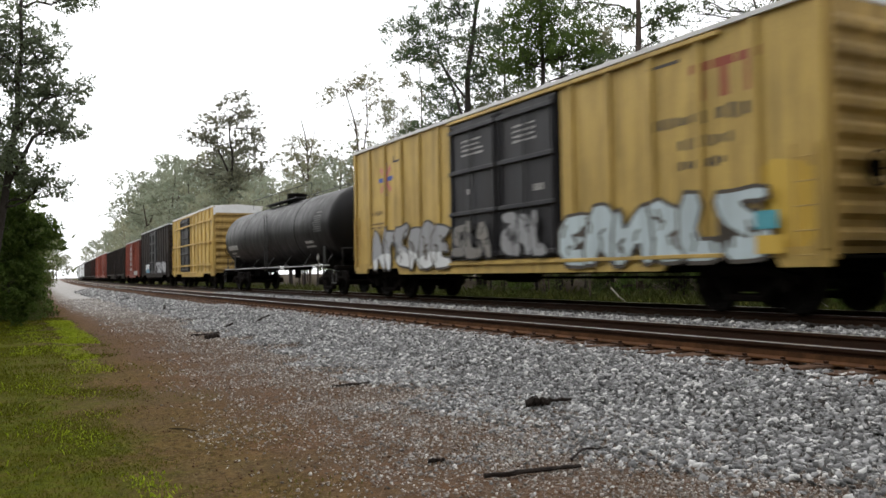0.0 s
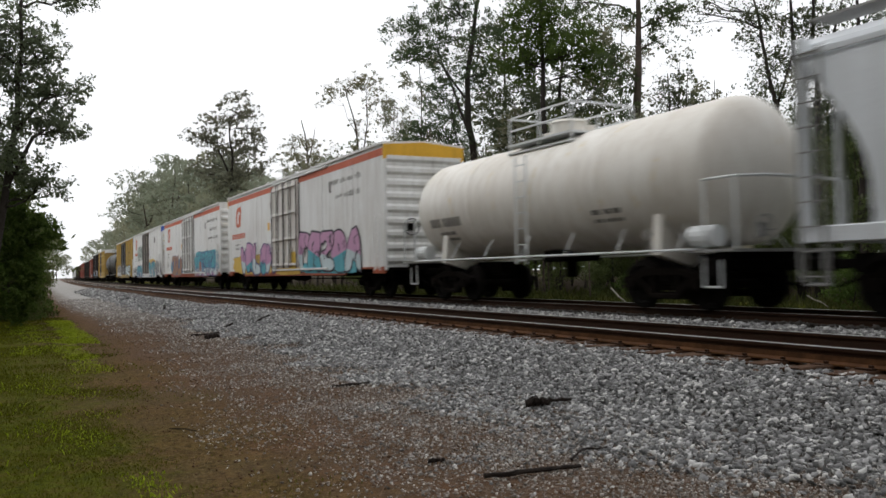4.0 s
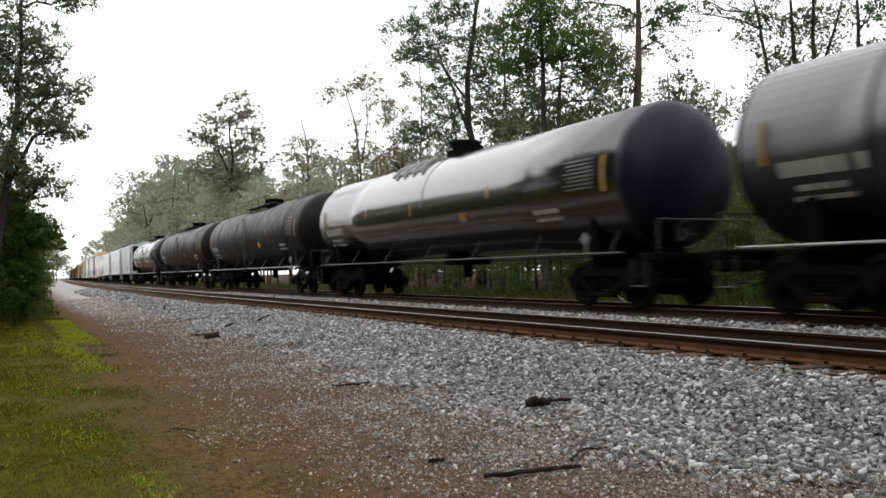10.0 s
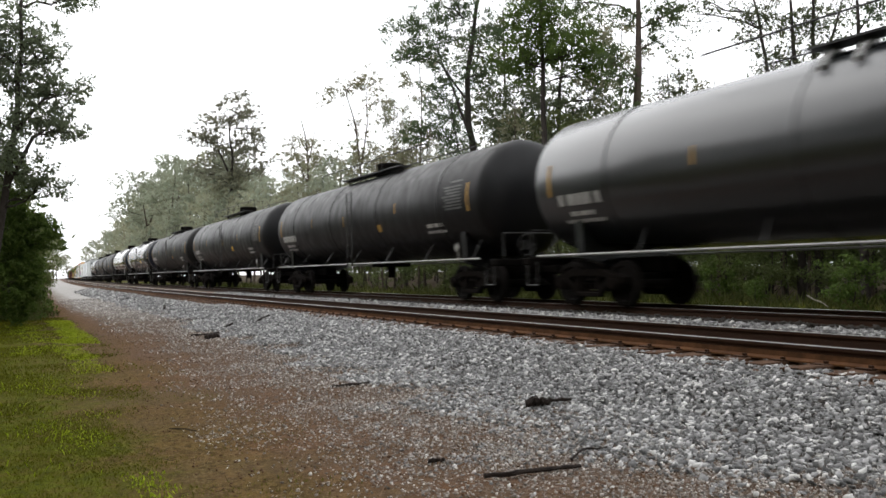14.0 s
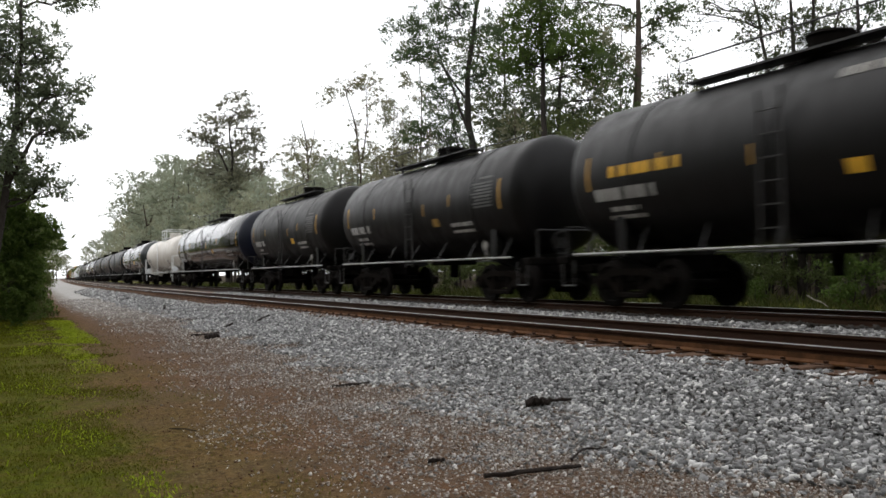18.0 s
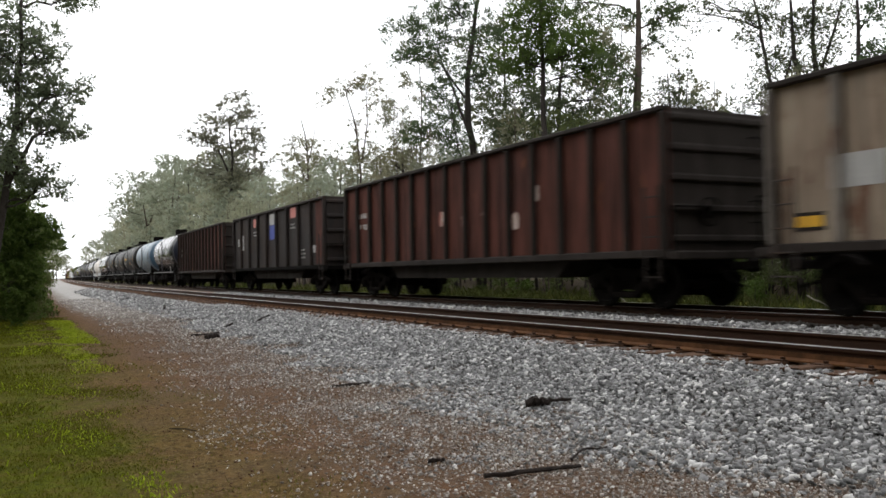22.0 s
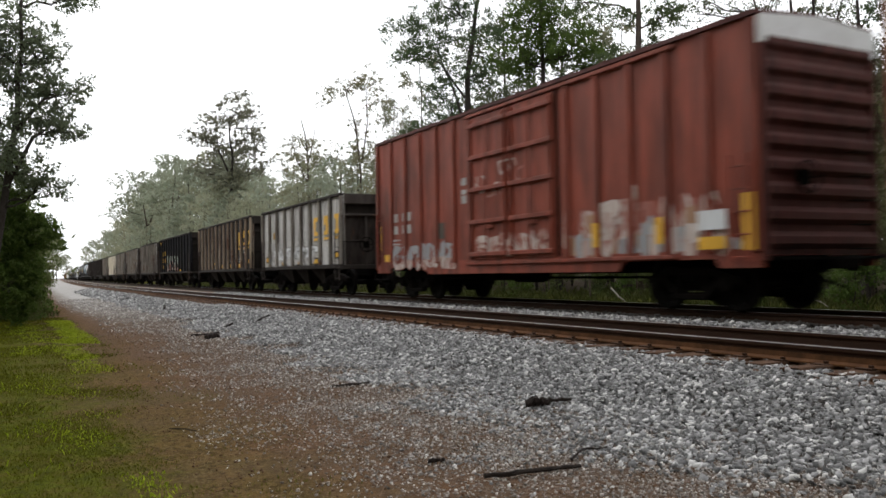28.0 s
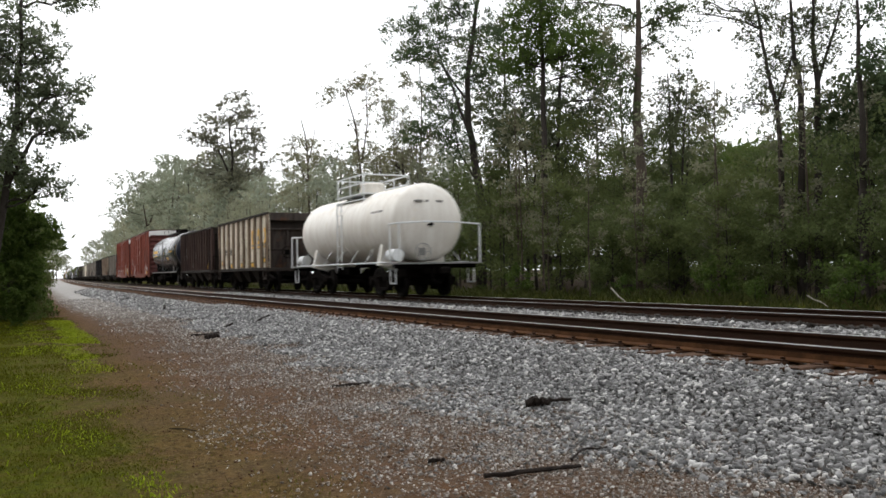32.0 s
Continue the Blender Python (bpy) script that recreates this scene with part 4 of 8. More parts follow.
grown("broadleaf_tree", "slender branching young trees at the wood's edge", 28.0, 29.1, 308, "wood_leaf", "bark_dark", 0.075, 70, 0.55,
      ((0.09, ((-0.08, -0.4), (-0.01, 4.7), (-0.04, 7.6), (-0.08, 10))), (0.07, ((0.31, -0.4), (0.45, 4.6), (0.63, 7.6), (0.84, 10))), (0.05, ((0.04, 6.5), (0.4, 8.6), (0.49, 10.5))),),
      ((-0.1, 9.5, 0.4, 0.5, 4), (0.4, 10.1, 0.3, 0.4, 3), (0.8, 9.2, 0.3, 0.4, 4), (0.1, 8, 0.9, 0.6, 10), (1.4, 8.3, 0.6, 0.4, 6), (1.8, 8, 0.3, 0.2, 3), (0.3, 6.6, 1, 0.8, 12)), "tree")
grown("broadleaf_tree", "group of dark leaning stems with fine open foliage", 25.0, 19.8, 309, "wood_leaf", "bark_dark", 0.06, 52, 0.48,
      ((0.12, ((-0.43, -0.2), (-0.45, 4.3), (-0.55, 6.5), (-0.95, 8.8), (-1.35, 11.1))), (0.14, ((0.16, -0.2), (0.26, 5.2), (0.23, 7.4), (0.04, 9.1), (-0.13, 11.3))), (0.15, ((0.66, -0.2), (0.77, 5), (0.81, 7.2), (0.69, 8.8), (0.68, 11.2))), (0.07, ((0.81, 7.2), (1.15, 8.3), (1.58, 9.7), (1.81, 10.6))), (0.05, ((-0.55, 6.5), (-0.07, 7.9), (0.18, 9))),),
      ((-1.5, 9.9, 0.4, 0.3, 5), (-1.1, 9.2, 0.4, 0.3, 6), (-0.6, 9.8, 0.4, 0.3, 6), (-0, 9.4, 0.4, 0.5, 7), (0.5, 9.4, 0.4, 0.4, 7), (1.1, 8.9, 0.4, 0.5, 6), (1.5, 9.7, 0.3, 0.3, 5), (-0.6, 8.1, 0.5, 0.3, 7), (0.1, 8, 0.4, 0.3, 6), (0.8, 7.9, 0.4, 0.3, 5), (-1, 7.4, 0.3, 0.2, 4), (-0.3, 6.9, 0.3, 0.2, 4), (-1.4, 6.7, 0.4, 0.2, 5), (0, 11, 1.6, 0.5, 14), (-3.2, 10.2, 0.3, 0.4, 3), (-2.9, 10.6, 0.4, 0.2, 3)), "tree")
grown("pine_tree", "bare straight pine trunk at the wood's edge", 23.5, 16.4, 310, "pine", "bark_dark", 0.07, 70, 0.5,
      ((0.14, ((0.19, -0.8), (0.22, 3.8), (0.17, 6.9), (0.17, 9.7))), (0.04, ((0.17, 8), (0.38, 8.3), (0.7, 8.6))),),
      ((0.7, 7.2, 0.3, 0.4, 6), (0.8, 8.4, 0.3, 0.3, 4), (0.3, 9.8, 0.6, 0.4, 6)), "tree")
grown("broadleaf_tree", "green leafy tree closing the edge of the wood", 26.0, 17.7, 311, "broad_dark", "bark_dark", 0.08, 80, 0.6,
      ((0.14, ((-0.07, -0.5), (0.11, 3.1), (0.26, 5.5), (0.21, 6.7))),),
      ((-0, 6.7, 0.6, 0.4, 10), (0.6, 6.8, 0.6, 0.5, 10), (-0.7, 6.2, 0.5, 0.5, 9), (0.1, 5.6, 0.7, 0.6, 12), (-0.9, 5.3, 0.4, 0.6, 7), (0.9, 5.5, 0.5, 1.1, 10), (-0.4, 4.6, 0.8, 0.6, 10)), "tree")
grown("broadleaf_tree", "thin half-bare tree with sparse leaves", 25.0, 75.1, 312, "dry", "bark", 0.11, 60, 0.62,
      ((0.14, ((0, 1.6), (0.05, 5.4), (-0.04, 10.7), (-0.26, 14), (-0.61, 15.4))), (0.06, ((-0.03, 11.3), (0.59, 14), (0.71, 14.8))), (0.05, ((0.05, 9.1), (-1.08, 11.8), (-1.43, 13.1))),),
      ((-1.1, 11.2, 1.4, 1, 8), (0.9, 10.7, 1.5, 1.2, 8), (-1.6, 12.8, 0.7, 0.7, 4), (0.4, 13, 0.6, 0.5, 2), (2.3, 11.3, 1.2, 1, 6), (-0.3, 9.1, 2.4, 1.2, 9)), "tree")
grown("broadleaf_tree", "tall half-bare tree with a thin airy top", 25.0, 61.5, 313, "dry", "bark", 0.09, 60, 0.5,
      ((0.12, ((0.09, 1.4), (0.09, 4.6), (0.07, 9.1), (-0.25, 12.3), (-0.76, 14.4), (-1.01, 15.5))), (0.08, ((0.16, 9.6), (0.66, 12.8), (0.61, 15.3))), (0.04, ((-0.16, 11.9), (-0.91, 13.2), (-1.29, 14.6))),),
      ((-2.1, 15.1, 0.8, 0.4, 4), (-0.6, 16.2, 1.2, 0.4, 7), (0.7, 16, 1, 0.6, 6), (1.2, 14.4, 0.8, 0.3, 4), (-0, 13, 1, 0.5, 3), (0.6, 10.4, 1.1, 1, 7), (-0.5, 9.1, 1.3, 1, 8), (-2.7, 14.7, 0.4, 0.2, 1)), "tree")
grown("broadleaf_tree", "leafy tree of middle height in the wood", 27.0, 57.4, 314, "dry", "bark_dark", 0.09, 70, 0.62,
      ((0.12, ((0.16, 0.9), (0.08, 6.6), (-0.03, 10.5))),),
      ((-1, 9.6, 1.1, 0.8, 9), (0.5, 10.4, 1, 0.7, 7), (1.7, 11.1, 0.7, 0.8, 5), (-0.4, 8.2, 1.6, 1, 12), (2, 8.7, 1.3, 1.3, 9)), "tree")
grown("broadleaf_tree", "high green tree far along the line, tinted for haze", 25.0, 210.1, 315, "pale", "bark", 0.32, 40, 1.6,
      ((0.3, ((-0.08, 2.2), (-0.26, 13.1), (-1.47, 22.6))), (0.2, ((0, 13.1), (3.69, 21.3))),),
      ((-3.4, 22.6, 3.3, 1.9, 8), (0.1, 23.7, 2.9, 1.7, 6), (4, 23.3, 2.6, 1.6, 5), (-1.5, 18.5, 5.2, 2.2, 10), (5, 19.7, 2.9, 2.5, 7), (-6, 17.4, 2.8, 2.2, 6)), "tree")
grown("broadleaf_tree", "dark leafy tree deeper in the wood", 31.0, 48.5, 320, "wood_leaf", "bark_dark", 0.11, 80, 0.8,
      ((0.16, ((0.13, 0.8), (0.13, 6.7), (-0, 11.8), (-0.07, 16.2), (-0.1, 19))), (0.12, ((6.14, 0.7), (6.19, 6.5), (6.19, 11.6), (6.12, 17.1))),),
      ((-0.3, 17.4, 1.1, 1, 8), (-1, 15.4, 1, 1, 7), (0.4, 13.8, 1.2, 1, 8), (-1.1, 11.8, 1, 1.1, 7), (0.5, 10.2, 1.3, 1, 9), (6.1, 17.9, 1.2, 1, 7), (6.5, 15.1, 1.1, 1.1, 7), (6, 11.2, 1.1, 1.2, 8), (7.3, 10, 1.2, 1.2, 8), (-1.5, 8.7, 1.4, 1, 9), (4.2, 18.8, 1.3, 0.6, 6), (-2.9, 16.3, 0.9, 0.7, 5), (-2.6, 11.9, 1, 0.8, 5)), "tree")

# the wood beyond the tracks
rnd = random.Random(77)
for x, y, k, turn, s in ((26.0, 80.0, "oak_e", 10, 1.1), (27.0, 88.0, "oak_e", 20, 1.1), (26.5, 98.0, "oak_e", 60, 1.15), (25.0, 120.0, "oak_e", 90, 1.25)):
    put(k, x, y, turn, s)
y = 9.0
while y < 34:
    low = 0.80 if 21.5 < y < 24.5 else 1.0
    put(rnd.choice(("bush_a", "bush_c", "bush_a")), rnd.uniform(23, 25), y, rnd.uniform(0, 360), rnd.uniform(0.7, 0.95) * low)
    put("bush_a", rnd.uniform(25, 27.5), y + rnd.uniform(-1, 1), rnd.uniform(0, 360), rnd.uniform(0.8, 1.1))
    put(rnd.choice(("bush_c", "oak_b", "bush_c")), rnd.uniform(26, 29), y + rnd.uniform(-1, 1), rnd.uniform(0, 360), rnd.uniform(0.68, 0.8) * low)
    put(rnd.choice(("oak_b", "oak_b", "oak_e")), rnd.uniform(30, 34), y * 1.2 + rnd.uniform(-1, 1), rnd.uniform(0, 360), rnd.uniform(0.72, 0.88) * low)
    put("bush_c", rnd.uniform(36, 42), y * 1.4 + rnd.uniform(-1, 1), rnd.uniform(0, 360), rnd.uniform(0.9, 1.1))
    put("sapling", rnd.uniform(21.8, 24.5), y + rnd.uniform(-1, 1), rnd.uniform(0, 360), rnd.uniform(0.6, 1.0))
    if rnd.random() < 0.4:
        put("bush_b", rnd.uniform(20.8, 22.5), y + rnd.uniform(-1, 1), rnd.uniform(0, 360), rnd.uniform(0.35, 0.7))
    y += rnd.uniform(1.5, 2.1)
while y < 62:
    put(rnd.choice(("bush_a", "bush_c")), rnd.uniform(23, 25), y, rnd.uniform(0, 360), rnd.uniform(0.8, 1.1))
    put(rnd.choice(("oak_b", "oak_e", "oak_e", "oak_c")), rnd.uniform(26, 31), y + rnd.uniform(-1, 1), rnd.uniform(0, 360), rnd.uniform(0.8, 1.05))
    put("bush_c", rnd.uniform(33, 40), y * 1.15, rnd.uniform(0, 360), rnd.uniform(1.0, 1.3))
    put("sapling", rnd.uniform(22, 25), y + rnd.uniform(-1, 1), rnd.uniform(0, 360), rnd.uniform(0.8, 1.3))
    y += rnd.uniform(2.1, 3.0)
while y < 110:
    put(rnd.choice(("oak_e", "oak_g", "oak_g")), rnd.uniform(23.5, 27), y, rnd.uniform(0, 360), rnd.uniform(0.85, 1.05))
    put(rnd.choice(("oak_g", "oak_c", "oak_g")), rnd.uniform(28, 34), y + rnd.uniform(-2, 2), rnd.uniform(0, 360), rnd.uniform(0.85, 1.15))
    y += rnd.uniform(3.0, 4.2)
while y < 460:
    far = min(1.0, (y - 110) / 60)
    put("oak_g", rnd.uniform(23.5, 27), y, rnd.uniform(0, 360), rnd.uniform(0.95, 1.3))
    put("oak_d", rnd.uniform(26, 34), y + rnd.uniform(-2, 2), rnd.uniform(0, 360), rnd.uniform(0.55, 0.72) + 0.36 * far)
    y += rnd.uniform(6, 8.5) if y < 220 else rnd.uniform(12, 18)
y = 8.0
while y < 95:
    put("oak_f", rnd.uniform(40, 46), y * 1.25, rnd.uniform(0, 360), rnd.uniform(0.48, 0.60))
    put("oak_f", rnd.uniform(52, 62), y * 1.5, rnd.uniform(0, 360), rnd.uniform(0.60, 0.75))
    y += rnd.uniform(2.8, 3.8)
# the trees on the near side of the line, ahead
for x, y, k, turn, s in ((-2.6, 34.5, "bush_c", 250, 1.2), (-2.0, 40.0, "bush_c", 130, 1.0), (-1.6, 50.0, "oak_b", 0, 0.8), (-0.8, 58.0, "oak_b", 0, 0.75), (-0.6, 70.0, "oak_b", 0, 0.8), (-0.5, 84.0, "oak_e", 0, 0.8),
                         (-0.3, 100.0, "oak_b", 50, 0.9), (0.0, 122.0, "oak_b", 70, 1.0), (0.6, 150.0, "oak_e", 80, 1.0), (1.5, 190.0, "oak_e", 0, 1.2), (2.5, 240.0, "oak_e", 30, 1.2), (4.0, 310.0, "oak_d", 0, 0.7), (5.0, 400.0, "oak_d", 0, 0.8), (5.0, 520.0, "oak_d", 0, 0.9), (26.0, 560.0, "oak_d", 50, 1.0), (14.0, 900.0, "oak_d", 10, 1.0), (-4.0, 800.0, "oak_d", 20, 1.1), (28.0, 760.0, "oak_d", 20, 1.1)):
    put(k, x, y, turn, s)
y = 33.0
while y < 140:
    put("bush_d" if y < 60 else "bush_a", rnd.uniform(0.2, 0.9), y, rnd.uniform(0, 360), rnd.uniform(0.5, 0.85))
    put("bush_c" if y > 60 else "bush_d", rnd.uniform(-2.5, -0.5), y + rnd.uniform(-1, 1), rnd.uniform(0, 360), rnd.uniform(0.7, 0.9) * (1.0 if y > 60 else 1.5))
    y += rnd.uniform(1.8, 2.8) if y < 60 else rnd.uniform(5, 8)
# the wood behind and beside the standpoint, out of view, added to shade the verge and the cars
y = -70.0
while y < 24:
    # taller here, to darken the cars close to the camera
    tall = 1.3 if y < 10 else 1.0
    put("oak_f", rnd.uniform(-14, -10), y, rnd.uniform(0, 360), rnd.uniform(0.9, 1.1) * tall)
    put("oak_f", rnd.uniform(-24, -17), y + rnd.uniform(-2, 2), rnd.uniform(0, 360), rnd.uniform(1.0, 1.25) * tall)
    y += rnd.uniform(3.4, 4.6)
y = 26.0
while y < 150:
    put("oak_f", rnd.uniform(-12.5, -9.5), y, rnd.uniform(0, 360), rnd.uniform(0.65, 0.8))
    y += rnd.uniform(4.5, 6.5)
y = -70.0
while y < 8:
    put("oak_f", rnd.uniform(25, 29), y, rnd.uniform(0, 360), rnd.uniform(0.75, 1.0))
    y += rnd.uniform(4, 6)


# ---- grass and weeds
def blades(name, label, material, patches, seed):
    """Thin bent blades of grass; patches: x0, x1, y0, y1, blades per square metre, height, width, softness."""
    rng = np.random.default_rng(seed)
    px, pz = [p[0] for p in PROFILE], [p[1] for p in PROFILE]
    vs, count = [], 0
    for x0, x1, y0, y1, dens, h, w, clumpy in patches:
        n = int((x1 - x0) * (y1 - y0) * dens)
        x, y = rng.uniform(x0, x1, n), rng.uniform(y0, y1, n)
        k = np.array([noise.noise(Vector((a * 0.9, b * 0.9, 11.0))) for a, b in zip(x, y)])
        keep = rng.uniform(-0.6, 0.6, n) * (1 - clumpy) + k > -0.25 + clumpy * 0.35
        if x1 < 4:
            inner = np.minimum(np.minimum(x - x0, x1 - x) / (0.4 * (x1 - x0)), np.minimum(y - y0, y1 - y) / (0.22 * (y1 - y0))) if x0 > 0.1 else (x1 - x) / (0.5 * (x1 - x0))
            keep &= rng.uniform(0, 1, n) < np.clip(inner + k * 0.9, 0, 1)
        x, y = x[keep], y[keep]
        n = len(x)
        z = np.interp(x, px, pz) + rough_at(x, y) - 0.01
        bx = np.array([bend(v) for v in y])
        a = rng.uniform(0, math.tau, n)
        hh = h * rng.uniform(0.4, 1.25, n)
        lean = hh * rng.uniform(0.1, 0.8, n)
        ww = w * rng.uniform(0.6, 1.2, n)
        o = np.stack([x + bx, y, z], -1)
        side = np.stack([-np.sin(a), np.cos(a), 0 * a], -1) * ww[:, None]
        out = np.stack([np.cos(a), np.sin(a), 0 * a], -1)
        mid = o + out * (lean * 0.35)[:, None] + np.array((0, 0, 1)) * (hh * 0.6)[:, None]
        tip = o + out * lean[:, None] + np.array((0, 0, 1)) * hh[:, None]
        vs.append(np.stack([o - side, o + side, mid + side * 0.7, tip, mid - side * 0.7], 1).reshape(-1, 3))
        count += n
    f = np.arange(count * 5).reshape(-1, 5)
    ob = new(name, mesh_from_arrays(name, np.concatenate(vs), f, material, 5))
    tagged(ob, label, "grass", kind="stuff")


blades("grass", "short green grass of the verge", M["grass"], [(-0.8, 1.5, 4, 9.5, 3600, 0.026, 0.0045, 0.35), (-0.8, 1.75, 9.5, 14, 2200, 0.032, 0.006, 0.35), (-1.5, 2.3, 14, 34, 700, 0.05, 0.009, 0.25), (0.9, 2.6, 4, 14, 160, 0.03, 0.005, 0.6), (-6, -1.5, 2, 20, 60, 0.1, 0.01, 0.3), (-6, 1.8, -6, 4, 130, 0.06, 0.009, 0.3)], 51)
blades("fresh_grass", "bright fresh grass patches on the verge", M["grass_bright"], [(1.35, 2.15, 20, 31.5, 1500, 0.05, 0.009, 0.25), (1.05, 1.75, 13.8, 22, 1500, 0.04, 0.007, 0.3), (0.2, 1.4, 17, 30, 420, 0.05, 0.008, 0.5), (0.3, 1.3, 9, 14, 500, 0.03, 0.006, 0.6), (-1, 1.0, 11, 30, 120, 0.05, 0.008, 0.8), (0.82, 1.22, 5.75, 6.75, 2200, 0.03, 0.009, 0.1), (0.50, 0.98, 7.8, 8.9, 1100, 0.025, 0.008, 0.2), (-0.3, 0.8, 5, 12, 90, 0.06, 0.007, 0.8)], 52)
blades("dry_grass", "sparse dry grass on the dirt", M["grass_dry"], [(0.6, 3.6, 4, 12, 200, 0.026, 0.0028, 0.4), (0.9, 3.6, 12, 28, 90, 0.04, 0.0045, 0.4)], 53)
blades("weeds", "tall pale weeds between track and wood", M["weeds"], [(15.5, 23, 4, 40, 30, 0.45, 0.016, 0.35), (15.5, 23, 40, 120, 9, 0.5, 0.03, 0.3), (-1, 2.0, 33, 60, 70, 0.32, 0.012, 0.2)], 54)


# ---- rolling stock; a car's own y runs forward, its near side is -x, z = 0 is the rail top
WHEEL_R = 0.483
SHARED = {}


def shared(key, make):
    if key not in SHARED:
        SHARED[key] = make()
    return SHARED[key]


def wheelset_mesh():
    g = Geo()
    for s in (-1, 1):
        x = s * 0.7525
        prof = [(0.0, 0.10), (0.09, 0.10), (0.09, 0.16), (0.05, 0.22), (0.05, 0.36), (0.10, 0.39), (0.10, 0.483), (0.0, 0.489), (-0.02, 0.515), (-0.035, 0.515), (-0.035, 0.39), (0.0, 0.36), (0.0, 0.22), (-0.03, 0.16)]
        n = 12
        vs = [(x + s * a, r * math.cos(k * math.tau / n), r * math.sin(k * math.tau / n)) for a, r in prof for k in range(n)]
        m = len(prof)
        g.add(vs, [(i * n + k, i * n + (k + 1) % n, ((i + 1) % m) * n + (k + 1) % n, ((i + 1) % m) * n + k) for i in range(m) for k in range(n)])
        for k in range(4):
            a = k * math.tau / 4
            g.tube((x + s * 0.045, math.cos(a) * 0.29, math.sin(a) * 0.29), (x + s * 0.056, math.cos(a) * 0.29, math.sin(a) * 0.29), 0.045, 0.045, 8)
    g.tube((-1.02, 0, 0), (1.02, 0, 0), 0.085, 0.085, 10)
    return g.mesh("wheelset", M["wheel"])


def side_frame_mesh():
    g = Geo()
    top = [(-1.18, 0.50), (-1.18, 0.62), (-0.75, 0.72), (-0.42, 0.80), (0.42, 0.80), (0.75, 0.72), (1.18, 0.62), (1.18, 0.50), (1.06, 0.50), (0.98, 0.58), (0.72, 0.58), (0.45, 0.66), (-0.45, 0.66), (-0.72, 0.58), (-0.98, 0.58), (-1.06, 0.50)]
    g.slab(top, -0.09, 0.09)
    g.slab([(-0.80, 0.60), (-0.66, 0.62), (-0.32, 0.36), (-0.32, 0.24), (-0.40, 0.24)], -0.085, 0.085)
    g.slab([(0.80, 0.60), (0.40, 0.24), (0.32, 0.24), (0.32, 0.36), (0.66, 0.62)], -0.085, 0.085)
    g.box(-0.10, 0.10, -0.42, 0.42, 0.20, 0.31, 0.02)
    for s in (-1, 1):
        g.box(-0.08, 0.08, s * 0.33 - 0.05, s * 0.33 + 0.05, 0.28, 0.70)
        g.box(-0.11, 0.11, s * 0.89 - 0.14, s * 0.89 + 0.14, 0.36, 0.60, 0.03)
        g.tube((-0.17, s * 0.89, 0.483), (0.12, s * 0.89, 0.483), 0.115, 0.115, 12)
    for a in (-0.17, 0.0, 0.17):
        for k in range(4):
            g.tube((0.0, a, 0.31 + k * 0.055), (0.0, a, 0.34 + k * 0.055), 0.075, 0.075, 6, False)
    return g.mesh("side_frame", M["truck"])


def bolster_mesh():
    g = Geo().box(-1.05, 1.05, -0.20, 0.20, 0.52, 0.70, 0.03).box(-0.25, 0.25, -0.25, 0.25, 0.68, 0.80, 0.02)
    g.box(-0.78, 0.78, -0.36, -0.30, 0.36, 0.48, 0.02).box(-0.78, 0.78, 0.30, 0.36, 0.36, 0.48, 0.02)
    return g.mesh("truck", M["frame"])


WHEELS = []


def trucks(car, centre):
    """The two four-wheeled trucks under a car, at +-centre."""
    for s in (-1, 1):
        t = part("truck", shared("bolster", bolster_mesh), None, car)
        t.location.y = s * centre
        for side in (-1, 1):
            f = part("side_frame", shared("side_frame", side_frame_mesh), None, t)
            f.matrix_basis = pose(side * 1.0, 0, 0, 0, 0, 0 if side < 0 else 180)
        for a in (-0.89, 0.89):
            w = part("wheelset", shared("wheelset", wheelset_mesh), None, t)
            w.location = (0, a, WHEEL_R)
            WHEELS.append((car, w, a))


def coupler_mesh():
    g = Geo().box(-0.20, 0.20, -0.9, 0.0, 0.68, 0.98, 0.03).box(-0.07, 0.07, 0.0, 0.45, 0.74, 0.90, 0.02)
    g.box(-0.16, 0.12, 0.42, 0.68, 0.70, 0.96, 0.05).box(0.02, 0.16, 0.55, 0.78, 0.72, 0.94, 0.04)
    g.pipe([(0.22, 0.0, 0.80), (0.26, 0.25, 0.55), (0.20, 0.60, 0.42)], 0.025)
    return g.mesh("coupler", M["frame"])


def couplers(car, half):
    for s in (-1, 1):
        c = part("coupler", shared("coupler", coupler_mesh), None, car)
        c.matrix_basis = pose(0, s * half, 0, 0, 0, 0 if s > 0 else 180)


def ladder(car, x, y, z0, z1, w, mat, along_y=True, name="ladder", step=0.38):
    g = Geo()
    for k in (-1, 1):
        a = (x, y + k * w / 2) if along_y else (x + k * w / 2, y)
        g.beam((a[0], a[1], z0), (a[0], a[1], z1), 0.035)
    z = z0 + 0.08
    while z < z1:
        p, q = ((x, y - w / 2, z), (x, y + w / 2, z)) if along_y else ((x - w / 2, y, z), (x + w / 2, y, z))
        g.tube(p, q, 0.014, 0.014, 5)
        z += step
    return part(name, g, mat, car)


